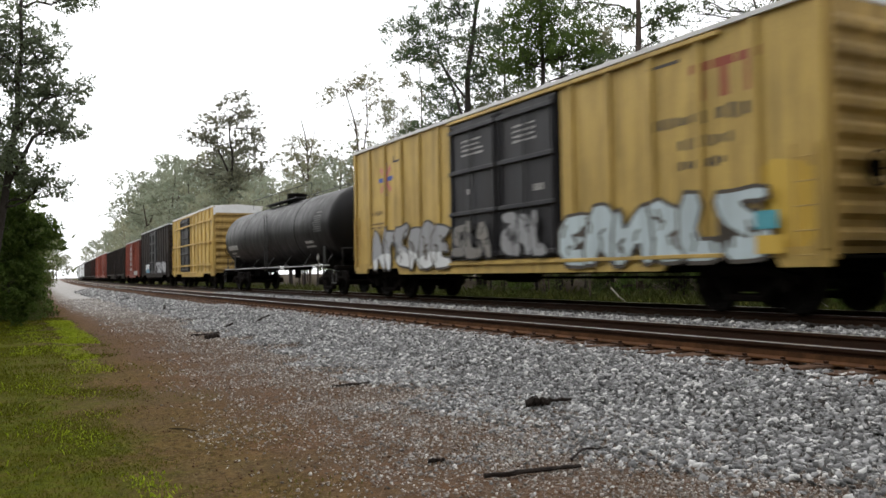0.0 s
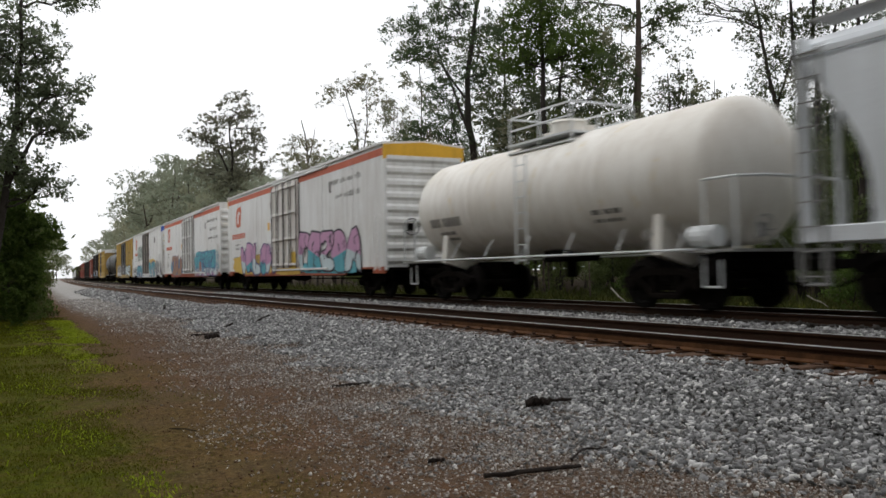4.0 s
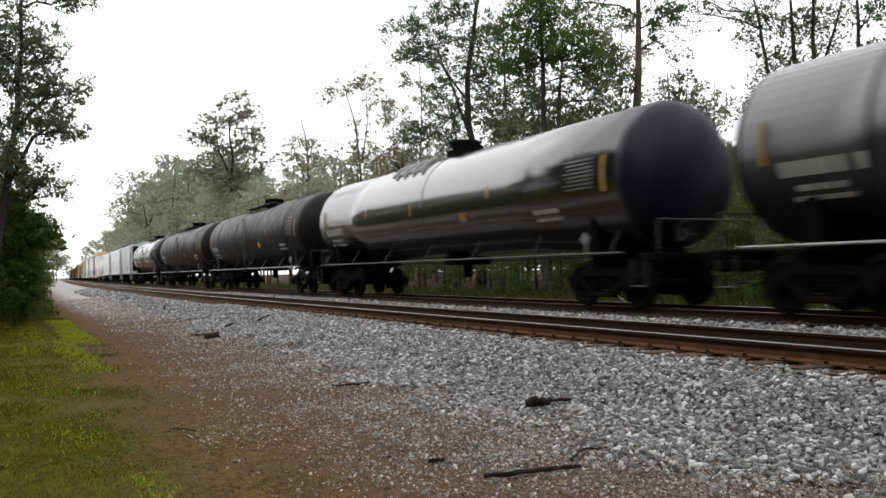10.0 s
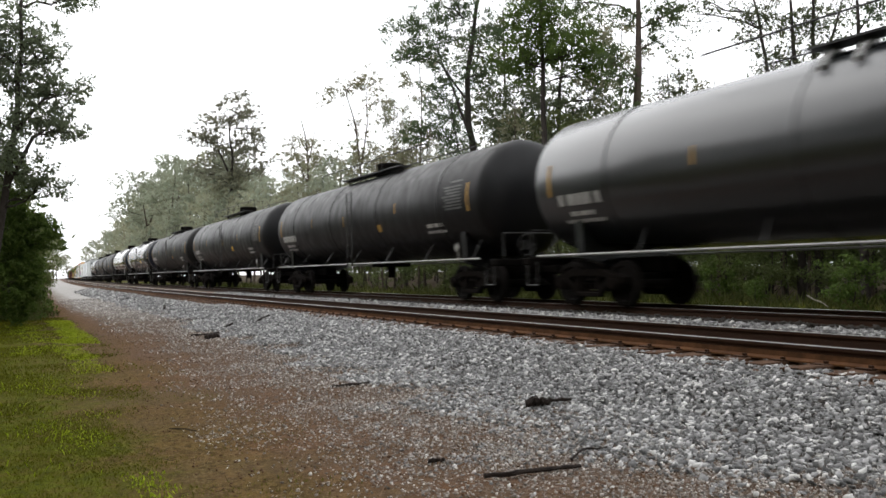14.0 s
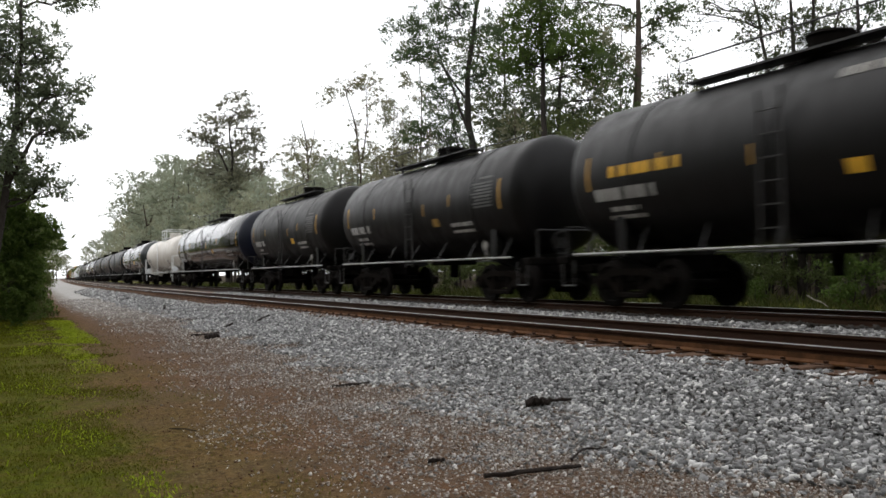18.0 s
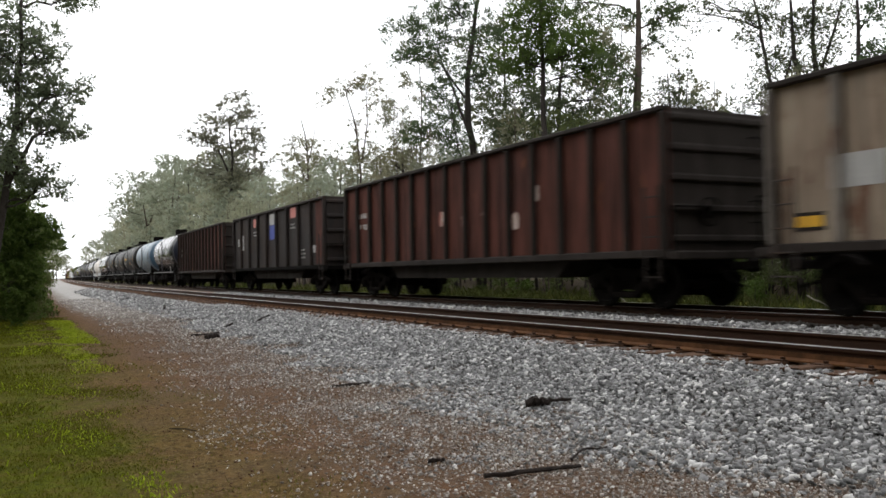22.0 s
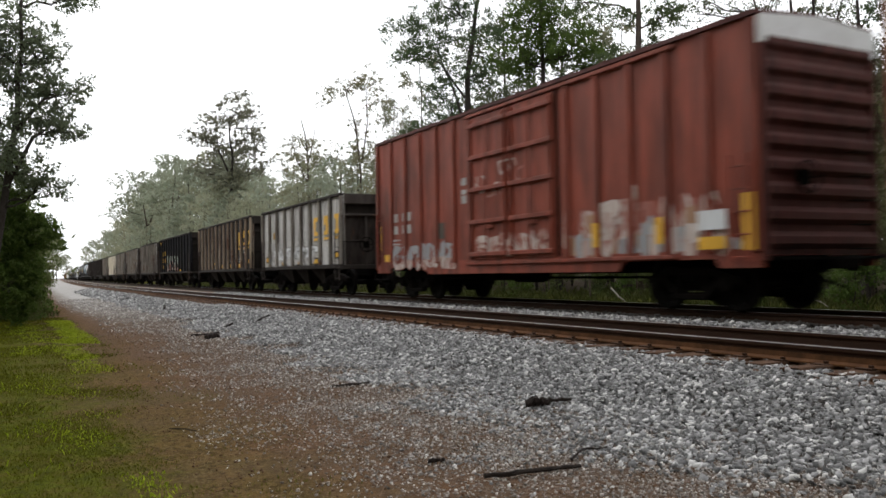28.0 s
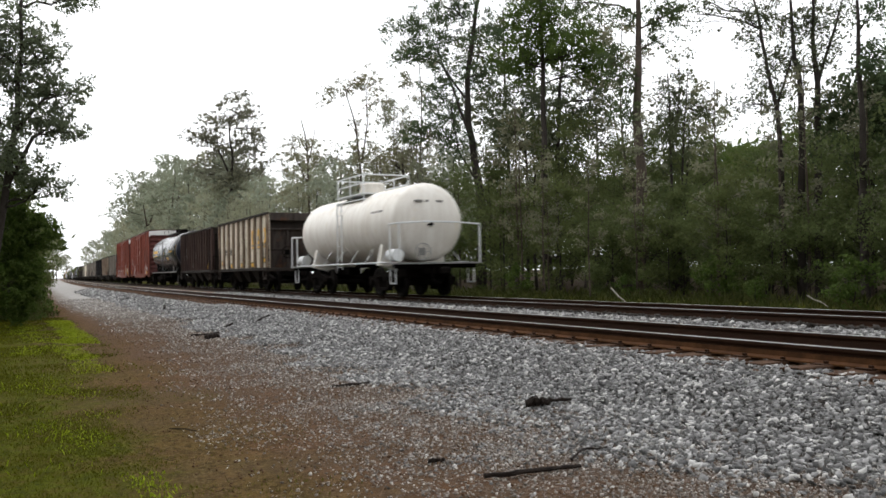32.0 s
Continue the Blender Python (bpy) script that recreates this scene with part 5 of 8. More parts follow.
def rungs(car, x, y, z0, z1, w, mat, along_y=True):
    """Bent grab irons fixed on a side or an end."""
    g = Geo()
    z = z0
    while z < z1:
        for k in (-1, 1):
            if along_y:
                g.tube((x, y + k * w / 2, z), (x + math.copysign(0.07, x), y + k * w / 2, z), 0.013, 0.013, 5)
            else:
                g.tube((x + k * w / 2, y, z), (x + k * w / 2, y + math.copysign(0.07, y), z), 0.013, 0.013, 5)
        if along_y:
            g.tube((x + math.copysign(0.07, x), y - w / 2, z), (x + math.copysign(0.07, x), y + w / 2, z), 0.013, 0.013, 5)
        else:
            g.tube((x - w / 2, y + math.copysign(0.07, y), z), (x + w / 2, y + math.copysign(0.07, y), z), 0.013, 0.013, 5)
        z += 0.42
    return part("grab_irons", g, mat, car)


def brake_wheel(car, y, z, mat):
    g = Geo()
    s = math.copysign(1, y)
    n = 14
    for k in range(n):
        a, b = k * math.tau / n, (k + 1) * math.tau / n
        g.tube((-0.55 + 0.27 * math.cos(a), y + s * 0.12, z + 0.27 * math.sin(a)), (-0.55 + 0.27 * math.cos(b), y + s * 0.12, z + 0.27 * math.sin(b)), 0.018, 0.018, 5)
    for k in range(5):
        a = k * math.tau / 5
        g.tube((-0.55, y + s * 0.10, z), (-0.55 + 0.27 * math.cos(a), y + s * 0.12, z + 0.27 * math.sin(a)), 0.013, 0.013, 5)
    g.box(-0.65, -0.45, min(y, y + s * 0.1), max(y, y + s * 0.1), z - 0.12, z + 0.12)
    part("brake_wheel", g, mat, car)


def bars(car, rects, mat, name="stencil", x=-1.456, label=""):
    """Flat painted marks on the near side, each a part: (y, z, width, height) by their middles."""
    for y, z, w, h in rects:
        p = part(name, Geo().box(-0.004, 0.001, -w / 2, w / 2, -h / 2, h / 2), mat, car, label)
        p.location = (x, y, z)


def text_lines(rnd, y, z, w, h, lines, fill=0.75):
    """Bars of the size of letters, word by word and line by line, from the top down."""
    out = []
    for i in range(lines):
        zz = z - i * h * 1.55
        a = y + w / 2
        end = y + w / 2 - w * rnd.uniform(0.78, 1.0)
        left = rnd.randrange(3, 8)
        while a - 0.5 * h > end:
            ww = h * (rnd.uniform(0.26, 0.5) if h > 0.085 else rnd.uniform(0.8, 2.2))
            out.append((a - ww / 2, zz + h * rnd.uniform(-0.06, 0.06), ww, h * fill * rnd.uniform(0.55, 1.1)))
            left -= 1
            a -= ww + h * (rnd.uniform(0.22, 0.4) if left else 0.9)
            left = left or rnd.randrange(3, 8)
    return out


def stroke(g, pts, w, x, depth):
    """One fat sprayed stroke along points of (y, z), with round ends."""
    out_l, out_r = [], []
    n = len(pts)
    for i, (y, z) in enumerate(pts):
        a, b = pts[max(0, i - 1)], pts[min(n - 1, i + 1)]
        d = math.hypot(b[0] - a[0], b[1] - a[1]) or 1
        ny, nz = -(b[1] - a[1]) / d * w / 2, (b[0] - a[0]) / d * w / 2
        out_l.append((y + ny, z + nz))
        out_r.append((y - ny, z - nz))
    ends = []
    for (y, z), (a, b) in ((pts[0], pts[1]), (pts[-1], pts[-2])):
        d = math.hypot(y - a, z - b) or 1
        ends.append([(y + ((y - a) * c - (z - b) * e) / d * w / 2, z + ((z - b) * c + (y - a) * e) / d * w / 2) for c, e in ((0.5, -0.8), (0.95, -0.3), (0.95, 0.3), (0.5, 0.8))])
    front = [ends[0][::-1][1:3]] + [[p, q] for p, q in zip(out_l, out_r)] + [ends[1][1:3]]
    vs = [(xx, y, z) for pair in front for xx in (x - depth, x) for y, z in pair]
    m = len(front)
    fs = []
    for i in range(m - 1):
        a, b = i * 4, i * 4 + 4
        fs += [(a, a + 1, b + 1, b), (a + 2, b + 2, b + 3, a + 3), (a, b, b + 2, a + 2), (a + 1, a + 3, b + 3, b + 1)]
    fs += [(0, 2, 3, 1), (m * 4 - 4, m * 4 - 3, m * 4 - 1, m * 4 - 2)]
    g.add(vs, fs)


GLYPHS = [
    [(0.5, 0), (0.30, 1), (-0.28, 1), (-0.5, 0), (-0.2, 0), (-0.12, 0.28), (0.12, 0.28), (0.2, 0)],
    [(0.5, 0), (0.45, 1), (-0.45, 1), (-0.42, 0.72), (0.06, 0.70), (0.06, 0.60), (-0.3, 0.58), (-0.3, 0.42), (0.06, 0.40), (0.06, 0.30), (-0.48, 0.28), (-0.5, 0)],
    [(0.5, 0), (0.45, 1), (-0.2, 1), (-0.46, 0.85), (-0.42, 0.55), (-0.2, 0.45), (-0.5, 0), (-0.2, 0), (0.1, 0.35), (0.14, 0)],
    [(0.5, 0.06), (0.4, 0.3), (0, 0.26), (0.05, 0.42), (0.45, 0.55), (0.45, 0.9), (0.1, 1), (-0.5, 0.98), (-0.42, 0.74), (0, 0.76), (-0.05, 0.62), (-0.45, 0.5), (-0.5, 0.12), (-0.15, 0)],
    [(0.5, 0), (0.48, 0.95), (0.2, 1), (-0.15, 0.55), (-0.2, 1), (-0.5, 0.97), (-0.48, 0), (-0.2, 0.02), (0.15, 0.45), (0.2, 0)],
    [(0.5, 0.2), (0.48, 0.8), (0.2, 1), (-0.2, 0.98), (-0.5, 0.78), (-0.48, 0.2), (-0.2, 0), (0.2, 0.02)],
    [(0.5, 0), (0.45, 1), (0.1, 0.97), (0.12, 0.35), (-0.5, 0.3), (-0.5, 0)],
]


def swollen(poly, d):
    """An outline pushed outwards by d."""
    n, out = len(poly), []
    for i in range(n):
        (ax, ay), (bx, by), (cx, cy) = poly[i - 1], poly[i], poly[(i + 1) % n]
        n1, n2 = Vector((-(by - ay), bx - ax)).normalized(), Vector((-(cy - by), cx - bx)).normalized()
        m = n1 + n2
        m = m.normalized() * min(1.6, 1.4 / max(0.5, m.length)) if m.length > 0.1 else n1
        out.append((bx + m.x * d, by + m.y * d))
    return out


def rounded(poly, keep=0.74):
    """An outline with its corners cut."""
    out = []
    for p, q in zip(poly, poly[1:] + poly[:1]):
        out += [(p[0] * keep + q[0] * (1 - keep), p[1] * keep + q[1] * (1 - keep)), (p[0] * (1 - keep) + q[0] * keep, p[1] * (1 - keep) + q[1] * keep)]
    return out


def below(poly, y0, z0, slope):
    """The piece of an outline under a slanting line."""
    high = lambda p: p[1] - (z0 + (p[0] - y0) * slope)
    out = []
    for p, q in zip(poly, poly[1:] + poly[:1]):
        a, b = high(p), high(q)
        if a <= 0:
            out.append(p)
        if a * b < 0:
            k = a / (a - b)
            out.append((p[0] + (q[0] - p[0]) * k, p[1] + (q[1] - p[1]) * k))
    return out


def graffiti(car, y0, y1, z0, z1, fills, edge, seed, letters=6, x=-1.456, holes=True, weight=1.0):
    """Sprayed block lettering: each sign is a dark outline, a fill, a second colour below and thin inner lines."""
    rnd = random.Random(seed)
    w = (y1 - y0) / letters
    order = list(range(len(GLYPHS)))
    rnd.shuffle(order)
    for i in range(letters):
        y, h = y1 - (i + 0.5) * w, (z1 - z0) * rnd.uniform(0.84, 1.0)
        z, lean = z0 + rnd.uniform(0, 0.05) * h, rnd.uniform(-0.16, 0.16)
        flip = rnd.random() < 0.5
        poly = [(y + w * 1.2 * (a + lean * (b - 0.5) + rnd.uniform(-0.11, 0.11)), z + h * min(1.04, max(0.0, (1 - b if flip else b) + rnd.uniform(-0.09, 0.09)))) for a, b in GLYPHS[order[i % len(order)]]]
        if flip:
            poly.reverse()
        poly = rounded(poly)
        step = 0.0045 * (i % 3)
        p = part("graffiti_sign", Geo().slab(swollen(poly, -0.105 * weight), x - 0.002 - step, x), M[edge], car, "sprayed sign with a dark outline")
        part("fill", Geo().slab(poly, x - 0.0034 - step, x - 0.001), M[fills[0] if holes else fills[i % len(fills)]], p)
        if len(fills) > 1 and holes:
            low = below(poly, y, z + h * rnd.uniform(0.34, 0.52), rnd.uniform(-0.3, 0.3))
            if len(low) > 2:
                part("lower_fill", Geo().slab(low, x - 0.0044 - step, x - 0.001), M[fills[1 + i % (len(fills) - 1)]], p)
        g = Geo()
        for k in range(rnd.randrange(3, 6)):
            a, b = rnd.uniform(-0.42, 0.42), rnd.uniform(0.12, 0.7)
            ln = [(y + w * (a + lean * (b - 0.5)), z + h * b), (y + w * (a + rnd.uniform(-0.12, 0.12)), z + h * (b + 0.12)), (y + w * (a + rnd.uniform(-0.2, 0.2)), z + h * (b + rnd.uniform(0.16, 0.26)))]
            stroke(g, ln, rnd.uniform(0.05, 0.09), x - 0.002 - step, 0.0034 + k * 0.0006)
        part("inner_line", g, M[edge], p)


def scribble(car, y0, y1, z0, z1, mat, seed, n=6, x=-1.456, width=0.04):
    """A thin sprayed tag of loose curves."""
    rnd = random.Random(seed)
    for k in range(n):
        cy, cz = y1 - (y1 - y0) * (k + 0.5) / n, rnd.uniform(z0, z1)
        ry, rz, a = (y1 - y0) / n * rnd.uniform(0.4, 1.0), (z1 - z0) * rnd.uniform(0.15, 0.4), rnd.uniform(0, 6)
        g = Geo()
        stroke(g, [(cy + ry * math.cos(a + j * 0.55), min(z1, max(z0, cz + rz * math.sin(a + j * 0.55) + j * 0.01))) for j in range(rnd.randrange(5, 10))], width * rnd.uniform(0.7, 1.2), x, 0.003 + 0.0008 * k)
        part("tag_line", g, M[mat], car, "thin sprayed line")


def halo(car, y0, y1, z0, z1, mat, seed, x=-1.456):
    """A lumpy sprayed ground colour behind lettering."""
    rnd = random.Random(seed)
    n = 26
    out = []
    for k in range(n):
        a = k * math.tau / n
        ca, sa = math.cos(a), math.sin(a)
        f = rnd.uniform(0.86, 1.06)
        out.append(((y0 + y1) / 2 + math.copysign(abs(ca) ** 0.5, ca) * (y1 - y0) / 2 * f, (z0 + z1) / 2 + math.copysign(abs(sa) ** 0.6, sa) * (z1 - z0) / 2 * f))
    part("sprayed_ground", Geo().slab(out, x - 0.002, x), M[mat], car, "sprayed ground colour behind the lettering")


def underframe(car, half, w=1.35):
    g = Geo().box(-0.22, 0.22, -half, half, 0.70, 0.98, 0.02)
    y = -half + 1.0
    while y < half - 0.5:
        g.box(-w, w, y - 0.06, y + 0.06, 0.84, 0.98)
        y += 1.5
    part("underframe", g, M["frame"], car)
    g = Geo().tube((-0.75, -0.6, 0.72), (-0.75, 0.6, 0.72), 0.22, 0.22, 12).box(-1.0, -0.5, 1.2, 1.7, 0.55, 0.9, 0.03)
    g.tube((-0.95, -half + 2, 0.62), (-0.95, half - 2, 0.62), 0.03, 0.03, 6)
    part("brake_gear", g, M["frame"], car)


def boxcar(label, L, mat, end_mat, door=None, posts=14, roof="roof", band=None, band_end=None, top=5.0, bottom=0.78, ribs=True, sill=True, name="boxcar", stripe=None, sill_mat=None):
    """door: y0, y1 along the car, material, leaves, horizontal ribs."""
    car = thing(name, label, "freight car", "cars of the freight train")
    H = L / 2
    g = Geo().prism([(-1.45, bottom + 0.2), (1.45, bottom + 0.2), (1.45, top - 0.02), (0.0, top + 0.05), (-1.45, top - 0.02)], -H, H)
    part("body", g, M[mat], car)
    g = Geo().prism([(-1.52, top - 0.08), (1.52, top - 0.08), (1.52, top + 0.0), (0, top + 0.09), (-1.52, top + 0.0)], -H - 0.03, H + 0.03)
    y = -H + 0.6
    while y < H:
        for s in (-1, 1):
            g.beam((s * 1.50, y, top + 0.02), (0, y, top + 0.10), 0.06, 0.05)
        y += 1.1
    part("roof", g, M[roof], car)
    d0, d1 = (door[0], door[1]) if door else (0, 0)
    if ribs:
        g = Geo().box(-0.07, 0.0, -0.08, 0.08, bottom + 0.25, top - 0.1, 0.025)
        me = g.mesh("side_post", M[mat])
        for side in (-1, 1):
            for k in range(posts + 1):
                y = -H + 0.08 + (L - 0.16) * k / posts
                if d0 - 0.05 < y < d1 + 0.05:
                    continue
                p = part("side_post", me, None, car)
                p.matrix_basis = pose(side * 1.45, y, 0, 0, 0, 0 if side < 0 else 180)
    if sill:
        for side in (-1, 1):
            up = 0.32 if not sill_mat else 0.22
            out = [(-H, bottom + up), (-H, bottom), (-H + 0.9, bottom), (-H + 1.0, bottom + 0.16), (-H + 3.4, bottom + 0.16), (-H + 3.6, bottom - 0.04), (H - 3.6, bottom - 0.04), (H - 3.4, bottom + 0.16), (H - 1.0, bottom + 0.16), (H - 0.9, bottom), (H, bottom), (H, bottom + up)]
            part("side_sill", Geo().slab(out, side * 1.40, side * 1.475), M[sill_mat or mat], car)
    if door:
        _, _, dm, leaves, nrib = door
        for side in (-1, 1):
            part("door_seal", Geo().box(*sorted((side * 1.448, side * 1.456)), d0 - 0.07, d1 + 0.07, bottom + 0.24, top - 0.15), M["frame"], car, "dark gap and seal round the door")
            for k in range(leaves):
                a, b = d0 + (d1 - d0) * k / leaves + 0.045, d0 + (d1 - d0) * (k + 1) / leaves - 0.045
                x0, x1 = sorted((side * 1.44, side * 1.50))
                p = part("door", Geo().box(x0, x1, a, b, bottom + 0.30, top - 0.22, 0.02), M[dm], car, "sliding plug door")
                g = Geo()
                for j in range(nrib):
                    z = bottom + 0.45 + (top - bottom - 0.9) * j / max(1, nrib - 1)
                    x2, x3 = sorted((side * 1.50, side * 1.585))
                    g.box(x2, x3, a + 0.02, b - 0.02, z - 0.055, z + 0.055, 0.015)
                x2, x3 = sorted((side * 1.50, side * 1.56))
                for yy in (a + 0.12, b - 0.12):
                    g.box(x2, x3, yy - 0.02, yy + 0.02, bottom + 0.34, top - 0.3)
                g.tube((side * 1.57, (a + b) / 2, bottom + 0.4), (side * 1.57, (a + b) / 2, top - 0.5), 0.022, 0.022, 6)
                g.box(x2, x3, (a + b) / 2 - 0.22, (a + b) / 2 + 0.22, bottom + 1.1, bottom + 1.2)
                # dark ribs on the rust-stained door stand for the shadow lines below them
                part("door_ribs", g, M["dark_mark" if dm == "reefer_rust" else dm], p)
                if dm.startswith("reefer"):
                    for yy in (a + 0.02, a + (b - a) * 0.42, a + (b - a) * 0.58, b - 0.02):
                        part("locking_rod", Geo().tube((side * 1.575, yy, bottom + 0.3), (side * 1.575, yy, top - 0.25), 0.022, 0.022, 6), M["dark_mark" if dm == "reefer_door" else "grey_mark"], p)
            for z in (bottom + 0.22, top - 0.16):
                x0, x1 = sorted((side * 1.45, side * 1.54))
                part("door_track", Geo().box(x0, x1, d0 - (d1 - d0) * 0.95, d1 + 0.1, z - 0.04, z + 0.04, 0.01), M[mat], car)
    for s in (-1, 1):
        n = 9
        prof = [(bottom + 0.21, 0.006)]
        for k in range(n):
            z = bottom + 0.45 + (top - bottom - 0.95) * k / (n - 1)
            prof += [(z - 0.15, 0.006), (z - 0.06, 0.10), (z + 0.06, 0.10), (z + 0.15, 0.006)]
        prof.append((top - 0.1, 0.006))
        prof += [(zz, -0.02) for zz, d in prof[::-1]]
        g = Geo().add([(x, s * (H + d), zz) for x in (-1.36, 1.36) for zz, d in prof], [(k, k + 1, k + 1 + len(prof), k + len(prof)) for k in range(len(prof) - 1)])
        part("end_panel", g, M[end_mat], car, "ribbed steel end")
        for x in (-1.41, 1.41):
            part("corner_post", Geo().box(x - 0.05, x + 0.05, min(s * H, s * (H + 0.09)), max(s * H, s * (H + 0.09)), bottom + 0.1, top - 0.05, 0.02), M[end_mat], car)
        if band_end:
            g = Geo().prism([(-1.47, top - 0.55), (1.47, top - 0.55), (1.47, top - 0.09), (0, top + 0.03), (-1.47, top - 0.09)], min(s * H, s * (H + 0.095)), max(s * H, s * (H + 0.095)))
            part("end_band", g, M[band_end], car, "painted band across the top of the end")
        ladder(car, -1.56, s * (H - 0.35), bottom + 0.1, bottom + 1.9, 0.42, M[mat])
        rungs(car, 0.9, s * (H + 0.09), bottom + 0.3, bottom + 2.6, 0.5, M["frame"], False)
        g = Geo().box(-1.3, 1.3, min(s * H, s * (H + 0.28)), max(s * H, s * (H + 0.28)), bottom + 0.12, bottom + 0.17)
        part("end_step", g, M["frame"], car)
    brake_wheel(car, -H - 0.09, bottom + 1.5, M["frame"])
    if stripe:
        for z0, z1, sm in stripe:
            g = Geo().box(-1.456, -1.45, -H + 0.01, H - 0.01, z0, z1)
            part("stripe", g, M[sm], car, "painted stripe along the side")
    underframe(car, H)
    trucks(car, H - 2.0)
    couplers(car, H)
    return car


def tank_car(label, L, mat, R=1.5, zc=2.72, end_mat=None, walkway=True, fittings=0, bands=2, platform=False, pipe="pipe_black", sill_pipe="rail_pipe", marks="white_mark", yellow=True, seed=1, cage=False, mid_band=None, bar=None):
    """A tank on stub sills. L: over the heads."""
    rnd = random.Random(seed)
    car = thing("tank_car", label, "tank car", "cars of the freight train")
    H, D = L / 2, 0.62
    rings = [(-H + D * (1 - math.sin(a)), R * math.cos(a) if a < 1.5 else 0.02) for a in [math.pi / 2 * k / 7 for k in range(7, -1, -1)]]
    body = rings + [(y, R) for y in (-H * 0.5, 0.0, H * 0.5)] + [(-y, r) for y, r in rings[::-1]]
    if end_mat:
        part("tank", Geo().lathe(body[7:-7], 0, zc, 48), M[mat], car, smooth=True)
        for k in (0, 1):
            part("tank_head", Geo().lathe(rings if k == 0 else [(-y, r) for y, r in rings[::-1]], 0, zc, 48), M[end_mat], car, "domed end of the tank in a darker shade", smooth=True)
    else:
        part("tank", Geo().lathe(body, 0, zc, 48), M[mat], car, smooth=True)
    for k in range(bands):
        y = (-H + D) + (2 * (H - D)) * (k + 0.5) / bands if bands > 1 else 0.0
        part("weld_band", Geo().lathe([(y - 0.04, R + 0.006), (y - 0.03, R + 0.014), (y + 0.03, R + 0.014), (y + 0.04, R + 0.006)], 0, zc, 48), M[mat], car, smooth=True)
    if mid_band:
        part("ladder_band", Geo().lathe([(-0.30, R + 0.004), (-0.28, R + 0.03), (0.28, R + 0.03), (0.30, R + 0.004)], 0, zc, 48), M[mid_band], car, "raised jacket band", smooth=True)
    P = M[pipe]
    # manway, valves and the walk on the top
    top = zc + R
    g = Geo().tube((0, 0, top - 0.1), (0, 0, top + 0.36), 0.46, 0.46, 18).tube((0, 0, top + 0.36), (0, 0, top + 0.42), 0.50, 0.44, 18)
    g.tube((0, 0.75, top - 0.1), (0, 0.75, top + 0.22), 0.22, 0.22, 12).tube((0, -0.8, top - 0.1), (0, -0.8, top + 0.18), 0.16, 0.16, 10)
    part("manway", g, M["frame"] if "white" not in mat and "dirty" not in mat else M[mat], car, "manway and valve housing")
    if walkway:
        g = Geo()
        for x in (-0.62, 0.62):
            g.box(x - 0.22, x + 0.22, -2.6, 2.6, top + 0.0, top + 0.04)
            for y in (-2.4, -0.8, 0.8, 2.4):
                g.beam((x, y, top + 0.02), (x * 0.9, y, zc + math.sqrt(max(0.01, R * R - 0.7 * 0.7)) - 0.05), 0.05)
        part("walkway", g, P, car, "steel grating walk along the top")
        g = Geo()
        for x in (-0.86, 0.86):
            w = max(2.6, min(4.8, H - 3.4))
            g.pipe([(x, -w, top + 0.45), (x, w, top + 0.45)], 0.018)
            for y in (-w, -1.3, 0, 1.3, w):
                g.tube((x, y, top), (x, y, top + 0.45), 0.016, 0.016, 5)
        part("walkway_rail", g, P, car)
    if cage:
        for x in (-0.9, 0.9):
            for z in (0.40, 0.72):
                part("platform_rail", Geo().pipe([(x, -1.3, top + z - 0.1), (x, 1.3, top + z - 0.1)], 0.025), M["g_white"], car, "white safety rail beside the manway")
            for y in (-1.3, 0.0, 1.3):
                part("rail_post", Geo().tube((x, y, top - 0.35), (x, y, top + 0.62), 0.025, 0.025, 6), M["g_white"], car)
        for y in (-1.3, 1.3):
            part("platform_rail", Geo().pipe([(-0.9, y, top + 0.62), (0.9, y, top + 0.62)], 0.025), M["g_white"], car, "white safety rail beside the manway")
        part("platform", Geo().box(-0.95, 0.95, -1.35, 1.35, top - 0.10, top - 0.05).box(-0.95, -0.55, -1.35, 1.35, top - 0.3, top - 0.26), M["g_white"], car, "grating platform round the manway")
    # pale pipes laid down the shoulder, modelled after diagonal reflections there
    for k in range(fittings):
        y = 0.9 + k * 0.62
        g = Geo().pipe([((R + 0.07) * -math.cos(a), y + 0.5 * (a - 1.0), zc + (R + 0.07) * math.sin(a)) for a in (1.35, 1.15, 0.95, 0.75)], 0.055, 8)
        part("loading_pipe", g.tube((-0.3, y + 0.2, top - 0.1), (-0.34, y + 0.2, top + 0.16), 0.10, 0.10, 10), M["rail_pipe"], car, "pale loading pipe drawn out along its reflection")
    # ladder and side pipe
    if fittings < 4:
        ladder(car, -R - 0.05, 0.0, 0.95, zc + 0.9, 0.45, P if not cage else M["g_white"])
    for side in (-1, 1):
        g = Geo().pipe([(side * 1.50, -H + 0.5, 1.12), (side * 1.50, H - 0.5, 1.12)], 0.028)
        part("side_rail", g, M[sill_pipe], car, "long handrail along the tank's side")
        for k in range(7):
            y = -H + 0.9 + (L - 1.8) / 6 * k
            part("rail_bracket", Geo().beam((side * 1.50, y, 1.12), (side * 1.10, y + 0.18, 1.62), 0.02), M[pipe if not platform else sill_pipe], car)
    # stub sills, saddles, end sills, steps
    for s in (-1, 1):
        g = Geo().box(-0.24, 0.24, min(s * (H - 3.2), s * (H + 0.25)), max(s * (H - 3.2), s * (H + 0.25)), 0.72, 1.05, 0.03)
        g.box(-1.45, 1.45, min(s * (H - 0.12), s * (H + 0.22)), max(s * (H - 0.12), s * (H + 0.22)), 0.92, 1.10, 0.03)
